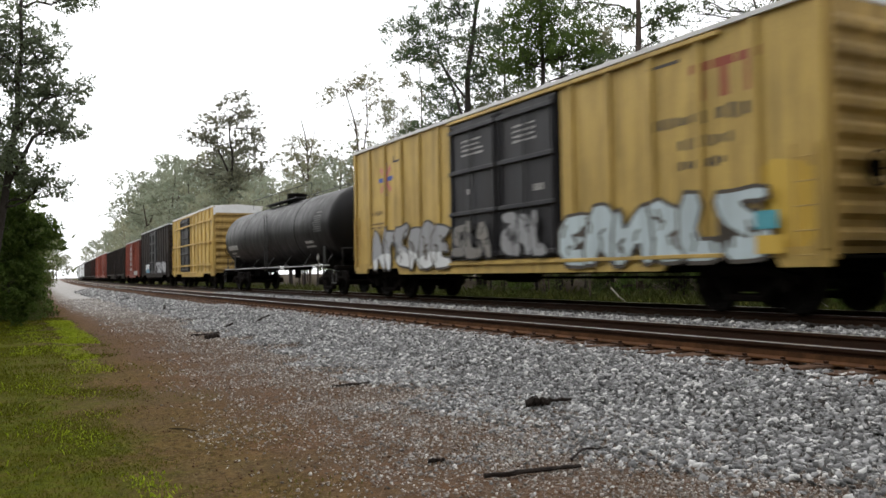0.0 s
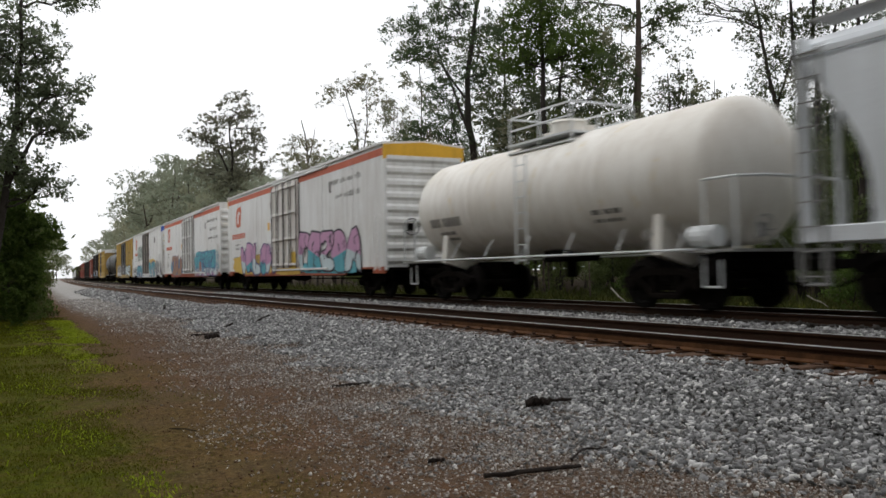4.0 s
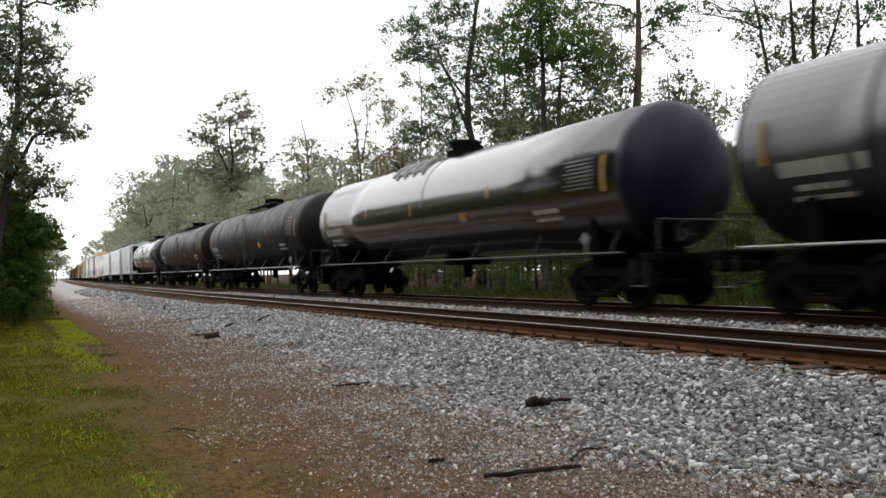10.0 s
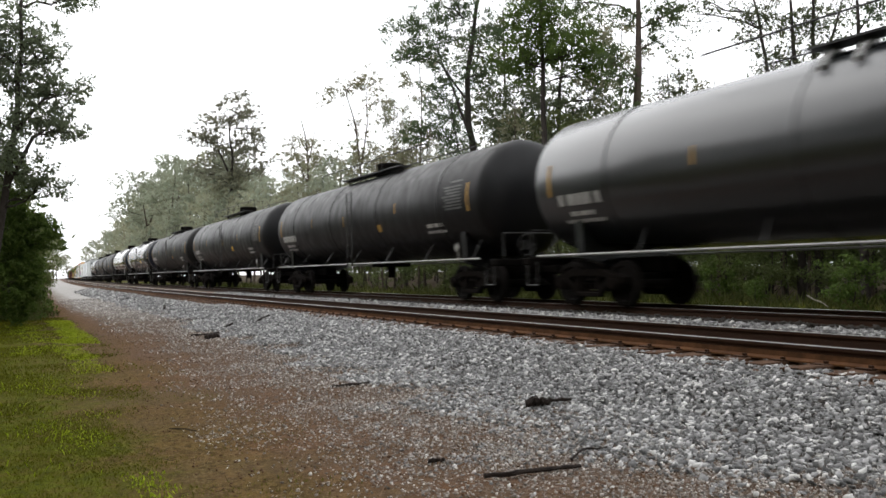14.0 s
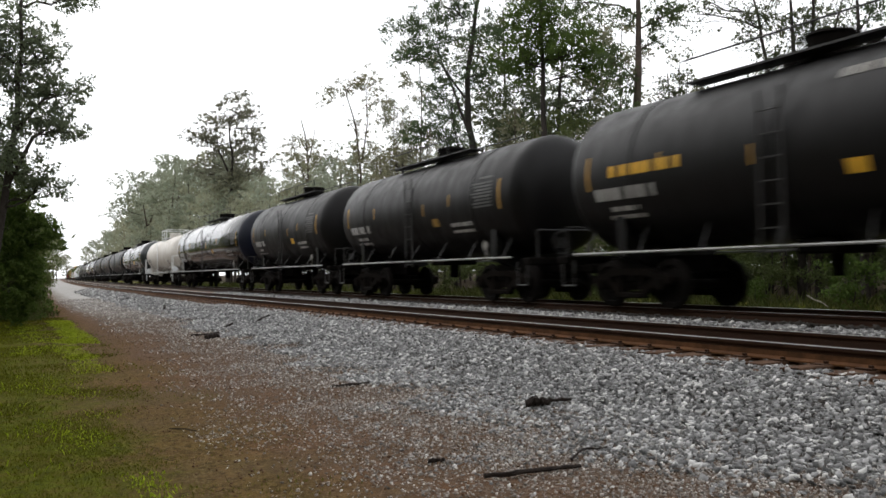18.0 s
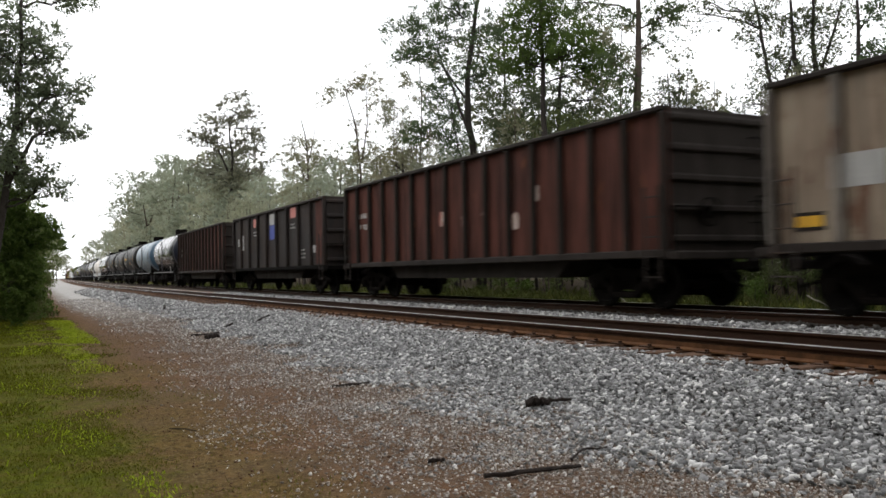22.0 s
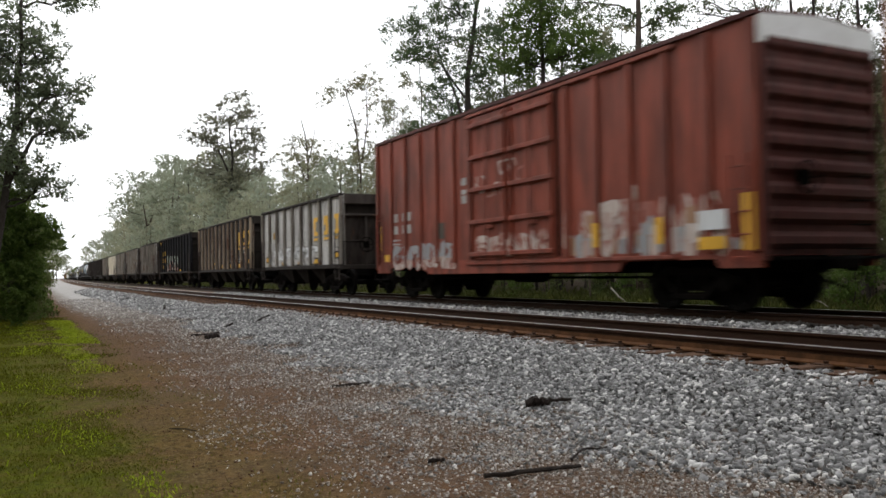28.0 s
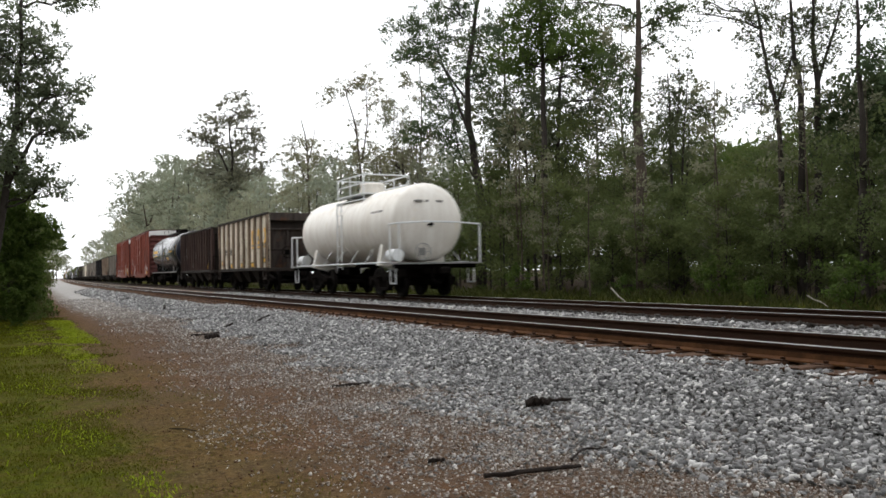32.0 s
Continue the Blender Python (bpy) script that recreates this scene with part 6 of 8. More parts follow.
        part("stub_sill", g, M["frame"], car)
        g = Geo()
        out = [(-1.25, 1.05)] + [(-R * 0.92 * math.cos(a), zc - (R + 0.01) * math.sin(a)) for a in (0.45, 0.8, 1.15)] + [(0, zc - R + 0.02)] + [(R * 0.92 * math.cos(a), zc - (R + 0.01) * math.sin(a)) for a in (1.15, 0.8, 0.45)] + [(1.25, 1.05), (0.3, 0.8), (-0.3, 0.8)]
        g.prism(out, s * (H - 1.75) - 0.12, s * (H - 1.75) + 0.12)
        part("saddle", g, M[mat] if not end_mat else M["frame"], car)
        for side in (-1, 1):
            g = Geo().pipe([(side * 1.42, s * (H + 0.05), 1.0), (side * 1.42, s * (H + 0.05), 0.45), (side * 1.42, s * (H - 0.35), 0.45), (side * 1.42, s * (H - 0.35), 1.0)], 0.022)
            part("sill_step", g, P if not platform else M["g_white"], car)
        if platform:
            part("end_platform", Geo().box(-1.5, 1.5, min(s * (H - 0.75), s * (H + 0.45)), max(s * (H - 0.75), s * (H + 0.45)), 1.06, 1.11), M["rail_pipe"], car, "pale end platform")
            g = Geo().pipe([(-1.45, s * (H + 0.42), 1.1), (-1.45, s * (H + 0.42), 2.35), (-0.6, s * (H + 0.42), 2.4), (0.6, s * (H + 0.42), 2.4), (1.45, s * (H + 0.42), 2.35), (1.45, s * (H + 0.42), 1.1)], 0.028)
            g.pipe([(-1.45, s * (H + 0.42), 2.35), (-1.45, s * (H - 0.3), 2.35), (-1.45, s * (H - 0.3), 1.1)], 0.028)
            part("end_rail", g, M["g_white"], car, "white bent end railing")
            part("brake_cylinder", Geo().tube((-1.2, s * (H - 0.2), 1.36), (-1.2, s * (H + 0.30) - s * 1.1, 1.36), 0.20, 0.20, 14), M["g_white"], car)
        else:
            g = Geo().pipe([(-1.2, s * (H + 0.18), 1.1), (-1.2, s * (H + 0.18), 1.75), (1.2, s * (H + 0.18), 1.75), (1.2, s * (H + 0.18), 1.1)], 0.022)
            part("end_rail", g, P, car)
    brake_wheel(car, -H - 0.15, 1.45, P if not platform else M["rail_pipe"])
    # marks: painted patches on the jacket, laid on its curve
    def patch(y, z, w, h, m, name="stencil"):
        g = Geo()
        n = 5
        vs = []
        for k in range(n + 1):
            zz = z - h / 2 + h * k / n
            x = -math.sqrt(max(0.05, R * R - (zz - zc) ** 2))
            nx, nz = x / R, (zz - zc) / R
            for off in (0.001, 0.007):
                for yy in (y - w / 2, y + w / 2):
                    vs.append((x + nx * off, yy, zz + nz * off))
        fs = []
        for k in range(n):
            a, b = k * 4, k * 4 + 4
            fs += [(a + 2, a + 3, b + 3, b + 2), (a, a + 2, b + 2, b), (a + 3, a + 1, b + 1, b + 3)]
        fs += [(0, 1, 3, 2), (n * 4, n * 4 + 2, n * 4 + 3, n * 4 + 1)]
        part(name, g.add(vs, fs), M[m], car)
    def line(y, z, w, h, m, name="stencil"):
        a = y + w / 2
        while a > y - w / 2 + 0.3 * h:
            ww = min(h * (0.62 if h > 0.11 else rnd.uniform(1.5, 4.0)), a - y + w / 2)
            patch(a - ww / 2, z, ww, h, m, name)
            a -= ww + h * (rnd.choice((0.22, 0.22, 0.22, 0.7)) if h > 0.11 else 0.7)

    if marks:
        for y, z, w, h in ((H - 2.1, zc - 0.44, 1.8, 0.24), (H - 2.0, zc - 0.74, 0.9, 0.09), (H - 2.0, zc - 0.90, 1.2, 0.07), (-H + 3.2, zc - 0.62, 1.1, 0.10), (-H + 3.2, zc - 0.80, 1.1, 0.07)):
            line(y, z, w * rnd.uniform(0.8, 1.1), h, marks)
        for k in range(8 if not platform else 0):
            patch(-H + 1.9 - 0.04 * (k % 3), zc + 0.36 - k * 0.085, 1.0 - 0.09 * (k % 3), 0.05, "panel_mark")
        if not platform:
            patch(-H + 1.75, zc + 0.50, 0.6, 0.05, "panel_mark")
    if yellow:
        for y, z, w, h in ((-H + 1.05, zc + 0.02, 0.10, 0.75), (H - 1.05, zc + 0.02, 0.09, 0.7), (rnd.uniform(-1, 1), zc - 0.1, 0.06, 0.34), (-H * 0.4, zc + 0.05, 0.06, 0.32), (H * 0.45, zc + 0.05, 0.06, 0.34)):
            patch(y, z, w, h, "gold_dim", "reflective_stripe")
        patch(-H * 0.25, zc - 0.5, 0.36, 0.22, "gold_dim" if seed % 2 else "gold", "yellow_panel")
    if bar:
        for y, z, w, h, m in bar:
            line(y, z, w, h, m)
    part("placard", Geo().slab([(-H + 1.70, 1.30), (-H + 1.84, 1.44), (-H + 1.70, 1.58), (-H + 1.56, 1.44)], -1.53, -1.50).box(-1.51, -1.47, -H + 1.68, -H + 1.72, 1.1, 1.36), M["grey_mark"], car, "hazard placard holder")
    g = Geo().box(-0.6, 0.6, -0.4, 0.4, 1.0, zc - R + 0.06, 0.04).tube((0, 0, 0.62), (0, 0, 1.1), 0.14, 0.14, 10)
    part("bottom_outlet", g, M["frame"], car)
    trucks(car, H - 1.75)
    couplers(car, H + 0.15)
    return car


def covered_hopper(label, L, mat, top=4.42, sill=1.30, name="covered_hopper", bays=3, box_sign=True, chutes=False):
    car = thing(name, label, "covered hopper", "cars of the freight train")
    H = L / 2
    half = [(1.34, sill - 0.02), (1.44, sill + 0.05), (1.47, 1.60), (1.50, 2.0), (1.52, 2.35), (1.53, 2.7), (1.53, 3.0), (1.53, 3.3), (1.52, 3.6), (1.50, top - 0.52), (1.40, top - 0.22), (1.15, top - 0.06), (0.6, top + 0.05), (0.0, top + 0.08)]
    out = half + [(-x, z) for x, z in half[-2::-1]]
    deep = lambda z: H - 0.26 - 1.0 * math.sin(math.pi * 0.66 * min(1.0, max(0.0, (3.72 - z) / (3.72 - sill)))) ** 0.9
    ends = [deep(z) for _, z in out]
    n = len(out)
    g = Geo().add([(x, q * e, z) for q in (-1, 1) for (x, z), e in zip(out, ends)], [(i, (i + 1) % n, n + (i + 1) % n, n + i) for i in range(n)])
    part("body", g, M[mat], car, smooth=False)
    # roof edge, sills, hatches, running board
    for s in (-1, 1):
        part("roof_edge", Geo().slab([(-H + 0.1, top - 0.42), (H - 0.1, top - 0.42), (H - 0.1, top - 0.34), (-H + 0.1, top - 0.34)], s * 1.49, s * 1.545), M[mat], car)
        x0, x1 = sorted((s * 1.36, s * 1.53))
        part("side_sill", Geo().box(x0, x1, -H, H, sill - 0.16, sill + 0.10, 0.02), M[mat], car)
        part("post", Geo().box(*sorted((s * 1.36, s * 1.50)), -H + 0.02, -H + 0.22, sill, top - 0.1, 0.02), M[mat], car, "corner post")
        part("post", Geo().box(*sorted((s * 1.36, s * 1.50)), H - 0.22, H - 0.02, sill, top - 0.1, 0.02), M[mat], car, "corner post")
    for s in (-1, 1):
        y0, y1 = sorted((s * (H - 0.60), s * H))
        part("end_roof", Geo().prism([(-1.45, top - 0.3), (1.45, top - 0.3), (1.2, top - 0.08), (0, top + 0.06), (-1.2, top - 0.08)], y0, y1), M[mat], car)
        g = Geo()
        for x in (-0.55, 0.55):
            g.beam((x, s * (H - 0.08), sill), (x, s * (H - 0.08), top - 0.3), 0.09)
        g.box(-1.45, 1.45, min(s * (H - 0.12), s * (H - 0.02)), max(s * (H - 0.12), s * (H - 0.02)), sill - 0.15, sill + 0.12)
        part("end_frame", g, M[mat], car)
        zs = [sill + (3.9 - sill) * k / 12 for k in range(13)]
        sheet = [(deep(z) + 0.04, z) for z in zs] + [(deep(z) - 0.03, z) for z in zs[::-1]]
        n = len(sheet)
        # sheet coloured near black for the shade inside the end recess
        part("slope_sheet", Geo().add([(x, s * y, z) for x in (-1.47, 1.47) for y, z in sheet], [(k, (k + 1) % n, (k + 1) % n + n, k + n) for k in range(n)] + [(k, k + 1, n - 2 - k, n - 1 - k) for k in range(12)] + [(k + n, k + 1 + n, n - 2 - k + n, n - 1 - k + n) for k in range(12)]), M["frame"], car, "curved end sheet, darkened for the shade of its recess")
        ladder(car, -1.56, s * (H - 0.30), 0.55, top - 0.3, 0.42, M["rail_pipe"])
        ladder(car, 1.0, s * (H + 0.02), 0.8, top - 0.2, 0.42, M["rail_pipe"], False)
        g = Geo().pipe([(-1.45, s * (H - 0.1), sill - 0.1), (-1.45, s * (H - 0.1), 0.5), (-1.45, s * (H - 0.5), 0.5), (-1.45, s * (H - 0.5), sill - 0.1)], 0.022)
        part("sill_step", g, M["rail_pipe"], car)
    brake_wheel(car, -H, 2.1, M["frame"])
    g = Geo()
    for x in (-0.95, 0.95):
        g.box(x - 0.25, x + 0.25, -H + 0.1, H - 0.1, top + 0.20, top + 0.24)
        y = -H + 0.4
        while y < H:
            g.beam((x - 0.2, y, top - 0.08), (x - 0.2, y, top + 0.21), 0.05)
            g.beam((x + 0.2, y, top - 0.08), (x + 0.2, y, top + 0.21), 0.05)
            y += 1.25
    part("running_board", g, M["rail_pipe"], car, "steel running boards on the roof")
    g = Geo().box(-0.35, 0.35, -H + 0.9, H - 0.9, top + 0.06, top + 0.18, 0.05)
    part("roof_hatch", g, M[mat], car, "long trough hatch cover")
    step = (L - 4.4) / bays
    for k in range(bays):
        g = Geo()
        y = -H + 2.2 + step * (k + 0.5)
        w = step * 0.46
        for a, b in (((1.3, w), (0.45, 0.28)),):
            vs = [(-a[0], y - a[1], sill), (a[0], y - a[1], sill), (a[0], y + a[1], sill), (-a[0], y + a[1], sill), (-b[0], y - b[1], 0.52), (b[0], y - b[1], 0.52), (b[0], y + b[1], 0.52), (-b[0], y + b[1], 0.52)]
            g.add(vs, [(0, 1, 2, 3), (7, 6, 5, 4), (0, 4, 5, 1), (1, 5, 6, 2), (2, 6, 7, 3), (3, 7, 4, 0)])
        g.box(-0.6, 0.6, y - 0.34, y + 0.34, 0.40, 0.54, 0.02)
        # chute colour darkened for the shade below the body
        part("discharge_chute", g, M["frame"] if not chutes else M["csx_grime"], car)
    rnd = random.Random(int(L * 10))
    bars(car, text_lines(rnd, H - 3.4, 2.75, 0.9, 0.16, 2) + text_lines(rnd, H - 3.4, 2.1, 0.8, 0.08, 2), M["grey_mark"], x=-1.535)
    bars(car, [(-1.5, 1.75, 0.42, 0.30)], M["dark_mark"], "route_board", x=-1.50)
    bars(car, [(-H + 1.25, sill - 0.03, 0.42, 0.17)], M["gold"], "reflective_panel", x=-1.532)
    g = Geo().box(-0.22, 0.22, -H, H, 0.72, 0.98)
    part("centre_sill", g, M["frame"], car)
    trucks(car, H - 1.9)
    couplers(car, H)
    return car


def open_car(label, L, mat, top=3.75, bottom=1.05, posts=11, hopper=True, end_open=True, rib_mat=None, name="open_hopper", sill_mat=None, seed=1, load=None):
    """An open-topped car of steel sheets and posts: a hopper with sloping ends and chutes, or a gondola."""
    car = thing(name, label, "open hopper" if hopper else "gondola", "cars of the freight train")
    H = L / 2
    inner = 1.36
    for s in (-1, 1):
        x0, x1 = sorted((s * inner, s * 1.40))
        part("side_sheet", Geo().box(x0, x1, -H, H, bottom, top - 0.05), M[mat], car)
        x0, x1 = sorted((s * (inner - 0.02), s * 1.52))
        part("top_chord", Geo().box(x0, x1, -H, H, top - 0.10, top, 0.02), M["csx_end" if hopper else rib_mat or mat], car)
        x0, x1 = sorted((s * 1.36, s * 1.51))
        part("side_sill", Geo().box(x0, x1, -H, H, bottom - 0.06, bottom + 0.10, 0.02), M[sill_mat or mat], car)
    me = Geo().box(-0.13, 0.0, -0.06, 0.06, bottom + 0.08, top - 0.1, 0.03).mesh("side_post", M[rib_mat or mat])
    # dark lines beside the posts: grime, with the posts' shadow painted in
    seams, rnd_seam = hopper and mat.startswith("csx") and mat != "csx_black", random.Random(seed)
    seam = shared("seam%.2f" % top, lambda: Geo().box(-0.004, 0.0, -0.022, 0.022, bottom + 0.1, top - 0.12).mesh("grime_line", M["csx_end"]))
    for side in (-1, 1):
        for k in range(posts + 1):
            y = -H + 0.08 + (L - 0.16) * k / posts
            p = part("side_post", me, None, car)
            p.matrix_basis = pose(side * 1.40, y, 0, 0, 0, 0 if side < 0 else 180)
            if seams and side < 0:
                for q in (-1, 1):
                    w = rnd_seam.uniform(0.5, 1.5)
                    e = part("grime_line", seam, None, car)
                    e.matrix_basis = pose(-1.40, y + q * 0.075, 0) @ Matrix.Diagonal((1, w, 1, 1))
    for s in (-1, 1):
        if hopper and end_open:
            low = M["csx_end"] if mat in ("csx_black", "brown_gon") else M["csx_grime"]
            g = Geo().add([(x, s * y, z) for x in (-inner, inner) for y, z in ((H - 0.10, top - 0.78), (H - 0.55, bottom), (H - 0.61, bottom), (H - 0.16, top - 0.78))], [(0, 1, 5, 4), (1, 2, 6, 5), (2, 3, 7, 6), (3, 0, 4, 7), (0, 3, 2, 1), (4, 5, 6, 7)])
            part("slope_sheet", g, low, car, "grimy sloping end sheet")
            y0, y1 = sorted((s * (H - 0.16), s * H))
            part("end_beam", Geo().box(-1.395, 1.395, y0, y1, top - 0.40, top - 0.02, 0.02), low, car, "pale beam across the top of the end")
            # a dark plate stands in for the shaded opening below the beam
            part("end_back", Geo().box(-1.35, 1.35, *sorted((s * (H - 0.30), s * (H - 0.26))), top - 0.82, top - 0.30), M["csx_end"], car, "dark plate for the shaded gap below the top beam")
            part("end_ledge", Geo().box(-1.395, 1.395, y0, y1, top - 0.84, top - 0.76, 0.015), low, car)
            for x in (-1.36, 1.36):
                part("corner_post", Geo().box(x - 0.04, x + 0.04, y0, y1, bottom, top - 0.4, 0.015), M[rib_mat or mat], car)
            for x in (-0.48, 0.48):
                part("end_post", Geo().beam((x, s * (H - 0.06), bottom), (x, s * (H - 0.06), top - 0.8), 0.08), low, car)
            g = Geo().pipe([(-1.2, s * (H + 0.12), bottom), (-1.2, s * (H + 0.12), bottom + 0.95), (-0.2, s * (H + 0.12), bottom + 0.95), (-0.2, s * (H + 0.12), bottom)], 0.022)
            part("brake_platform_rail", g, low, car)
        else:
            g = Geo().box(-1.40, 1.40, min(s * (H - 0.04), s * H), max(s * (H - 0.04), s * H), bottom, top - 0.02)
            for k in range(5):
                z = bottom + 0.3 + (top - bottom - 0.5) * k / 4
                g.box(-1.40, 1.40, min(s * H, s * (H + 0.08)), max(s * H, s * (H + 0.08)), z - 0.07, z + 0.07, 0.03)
            # rusty gondolas get near-black ends, for the shade between cars
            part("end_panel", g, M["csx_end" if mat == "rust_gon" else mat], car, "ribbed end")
        part("end_sill", Geo().box(-1.48, 1.48, min(s * (H - 0.1), s * (H + 0.25)), max(s * (H - 0.1), s * (H + 0.25)), bottom - 0.10, bottom + 0.06, 0.02), M[sill_mat or mat], car)
        ladder(car, -1.53, s * (H - 0.35), 0.55, bottom + 1.3, 0.42, M["csx_grime" if hopper else rib_mat or mat])
        rungs(car, 0.95, s * H, bottom + 0.2, top - 0.4, 0.45, M["frame"], False)
        g = Geo().pipe([(-1.46, s * (H + 0.15), bottom), (-1.46, s * (H + 0.15), bottom + 0.9), (-0.5, s * (H + 0.15), bottom + 0.9)], 0.02)
        part("end_rail", g, M["frame"], car)
    brake_wheel(car, -H - 0.05, bottom + 0.8, M["frame"])
    part("floor", Geo().box(-inner, inner, -H + (2.6 if hopper else 0.1), H - (2.6 if hopper else 0.1), bottom - 0.05, bottom), M["frame"], car)
    if hopper:
        n = 4 if L > 11.5 else 3
        step = (L - 4.6) / n
        for k in range(n):
            g = Geo()
            y = -H + 2.3 + step * (k + 0.5)
            w = step * 0.42
            vs = [(-1.3, y - w, bottom), (1.3, y - w, bottom), (1.3, y + w, bottom), (-1.3, y + w, bottom), (-1.0, y - 0.22, 0.42), (1.0, y - 0.22, 0.42), (1.0, y + 0.22, 0.42), (-1.0, y + 0.22, 0.42)]
            g.add(vs, [(0, 1, 2, 3), (7, 6, 5, 4), (0, 4, 5, 1), (1, 5, 6, 2), (2, 6, 7, 3), (3, 7, 4, 0)])
            # chutes take a dark colour that stands for the shade under the car
            part("hopper_chute", g, M["csx_end"], car)
    if not hopper:
        part("drop_bottom", Geo().slab([(-H + 3.3, bottom - 0.04), (-H + 3.9, 0.62), (H - 3.9, 0.62), (H - 3.3, bottom - 0.04)], -1.2, 1.2), M["csx_end"], car, "dark drop bottom between the trucks")
    if load:
        rnd = random.Random(seed)
        nx, ny = 8, 30
        vs = [(-inner + 2 * inner * i / nx, -H + 0.15 + (L - 0.3) * j / ny, top - 0.35 + 0.28 * math.sin(math.pi * i / nx) + rnd.uniform(-0.06, 0.06)) for j in range(ny + 1) for i in range(nx + 1)]
        fs = [(j * (nx + 1) + i, j * (nx + 1) + i + 1, (j + 1) * (nx + 1) + i + 1, (j + 1) * (nx + 1) + i) for j in range(ny) for i in range(nx)]
        part("load", Geo().add(vs, fs), M[load], car, "heaped load")
    g = Geo().box(-0.22, 0.22, -H, H, 0.72, 1.0)
    part("centre_sill", g, M["frame"], car)
    trucks(car, H - 1.75)
    couplers(car, H + 0.1)
    return car


# ---- the train, from the head to the tail; s is the distance behind the train's zero mark
TRAIN = []


def couple(s0, s1, car):
    """Sets a car between s0 (front) and s1 (rear)."""
    TRAIN.append((car, (s0 + s1) / 2))
    return car


def stretch(s0, s1):
    return s1 - s0


# far ahead: short list of plain cars
for s0, s1, kind, mat in ((-640, -624, "hop", "grey_hopper"), (-622, -606, "hop", "cream_hopper"), (-604, -588, "hop", "grey_hopper"), (-586, -569, "hop", "cream_hopper"), (-567, -551, "gon", "black_gon"), (-549, -533, "gon", "black_gon"),
                          (-531, -514, "gon", "brown_gon"), (-511.8, -498.0, "box", "red"), (-496.0, -482.6, "box", "red"), (-481.0, -465.2, "gon", "black_gon"), (-463.5, -452.0, "gon", "black_gon")):
    L = stretch(s0, s1)
    if kind == "hop":
        couple(s0, s1, covered_hopper("light grey covered hopper car", L, mat))
    elif kind == "gon":
        couple(s0, s1, open_car("dark sooty gondola car", L, mat, top=4.3, hopper=False, name="gondola_car", posts=9))
    else:
        couple(s0, s1, boxcar("oxide red boxcar with white patches", L, mat, "red_end", (-1.5, 1.5, mat, 1, 6), posts=12, top=4.5))
c = couple(-450.5, -437.2, boxcar("red boxcar with a column of white lettering", 13.3, "red", "red_end", (-1.4, 1.6, "red", 1, 6), posts=12, top=4.55))
bars(c, [(0.5, 1.6 + k * 0.55, 1.3, 0.34) for k in range(5)] + [(-4, 1.2, 3.4, 0.4)], M["white_mark"], x=-1.56)
c = couple(-434.85, -417.3, boxcar("dark purple-black boxcar with pale graffiti at its foot", 17.5, "black_gon", "black_gon", (-2.0, 2.0, "black_door", 2, 5), posts=13, top=4.95))
graffiti(c, -7.5, -1.5, 1.1, 2.0, ["g_grey"], "g_black", 5, 5, x=-1.53)
graffiti(c, 2.4, 5.2, 1.1, 2.0, ["g_white", "g_blue"], "g_black", 6, 3, x=-1.53)

c = couple(-414.9, -400.0, boxcar("yellow ribbed boxcar with a dark door and white roof", 14.9, "yellow", "yellow_end", (0.6, 3.9, "black_door", 1, 4), posts=12, roof="roof_white", band_end="roof_white"))
g = Geo()
for z in (1.5, 2.9, 4.2):
    g.box(-1.58, -1.52, -7.3, 7.3, z - 0.05, z + 0.05)
part("side_strap", g, M["yellow"], c, "horizontal stiffening straps")
couple(-397.2, -378.9, tank_car("matt black tank car with thin white side rail", 18.3, "tank_brown", yellow=False, seed=2))

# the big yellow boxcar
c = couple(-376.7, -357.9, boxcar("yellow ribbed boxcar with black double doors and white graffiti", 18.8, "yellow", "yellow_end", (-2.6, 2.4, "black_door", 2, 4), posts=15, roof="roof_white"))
rnd = random.Random(3)
halo(c, -9.3, -7.9, 1.0, 2.5, "g_yellow", 34, x=-1.452)
graffiti(c, -8.3, -2.7, 0.86, 2.15, ["g_ice"], "dark_mark", 31, 6, x=-1.524)
graffiti(c, 2.5, 7.6, 0.86, 2.25, ["g_grey", "g_white"], "dark_mark", 32, 6, x=-1.524, weight=0.8)
graffiti(c, -2.2, -0.4, 1.12, 2.2, ["g_grey"], "black_door", 33, 3, x=-1.59, weight=0.4)
graffiti(c, 0.2, 2.1, 1.12, 2.1, ["grey_mark"], "black_door", 35, 3, x=-1.59, weight=0.4)
bars(c, [(-8.35, 1.15, 0.55, 0.3)], M["g_yellow"], "sprayed_panel", x=-1.545)
bars(c, [(-8.3, 1.55, 0.45, 0.3)], M["g_teal"], "sprayed_panel", x=-1.545)
for k in (0, 1, 2):
    y = -6.85 - 0.55 * k
    part("faded_logo_shape", Geo().slab([(y + 0.24, 4.42), (y - 0.24, 4.42), (y - 0.24, 4.26), (y - 0.08, 4.26), (y - 0.10, 3.74), (y + 0.08, 3.74), (y + 0.08, 4.26), (y + 0.24, 4.26)], -1.4535, -1.449), M["red_mark"], c, "faded red block emblem")
bars(c, text_lines(rnd, -7.1, 3.46, 3.0, 0.30, 1, 0.85) + text_lines(rnd, -7.15, 3.03, 1.7, 0.28, 1, 0.85) + text_lines(rnd, -7.1, 2.65, 1.6, 0.22, 1, 0.85) + [(-5.9, 4.58, 0.9, 0.06), (-5.5, 4.66, 0.07, 0.22), (6.0, 4.30, 0.5, 0.06), (6.2, 4.38, 0.06, 0.2)], M["dark_mark"], x=-1.453)
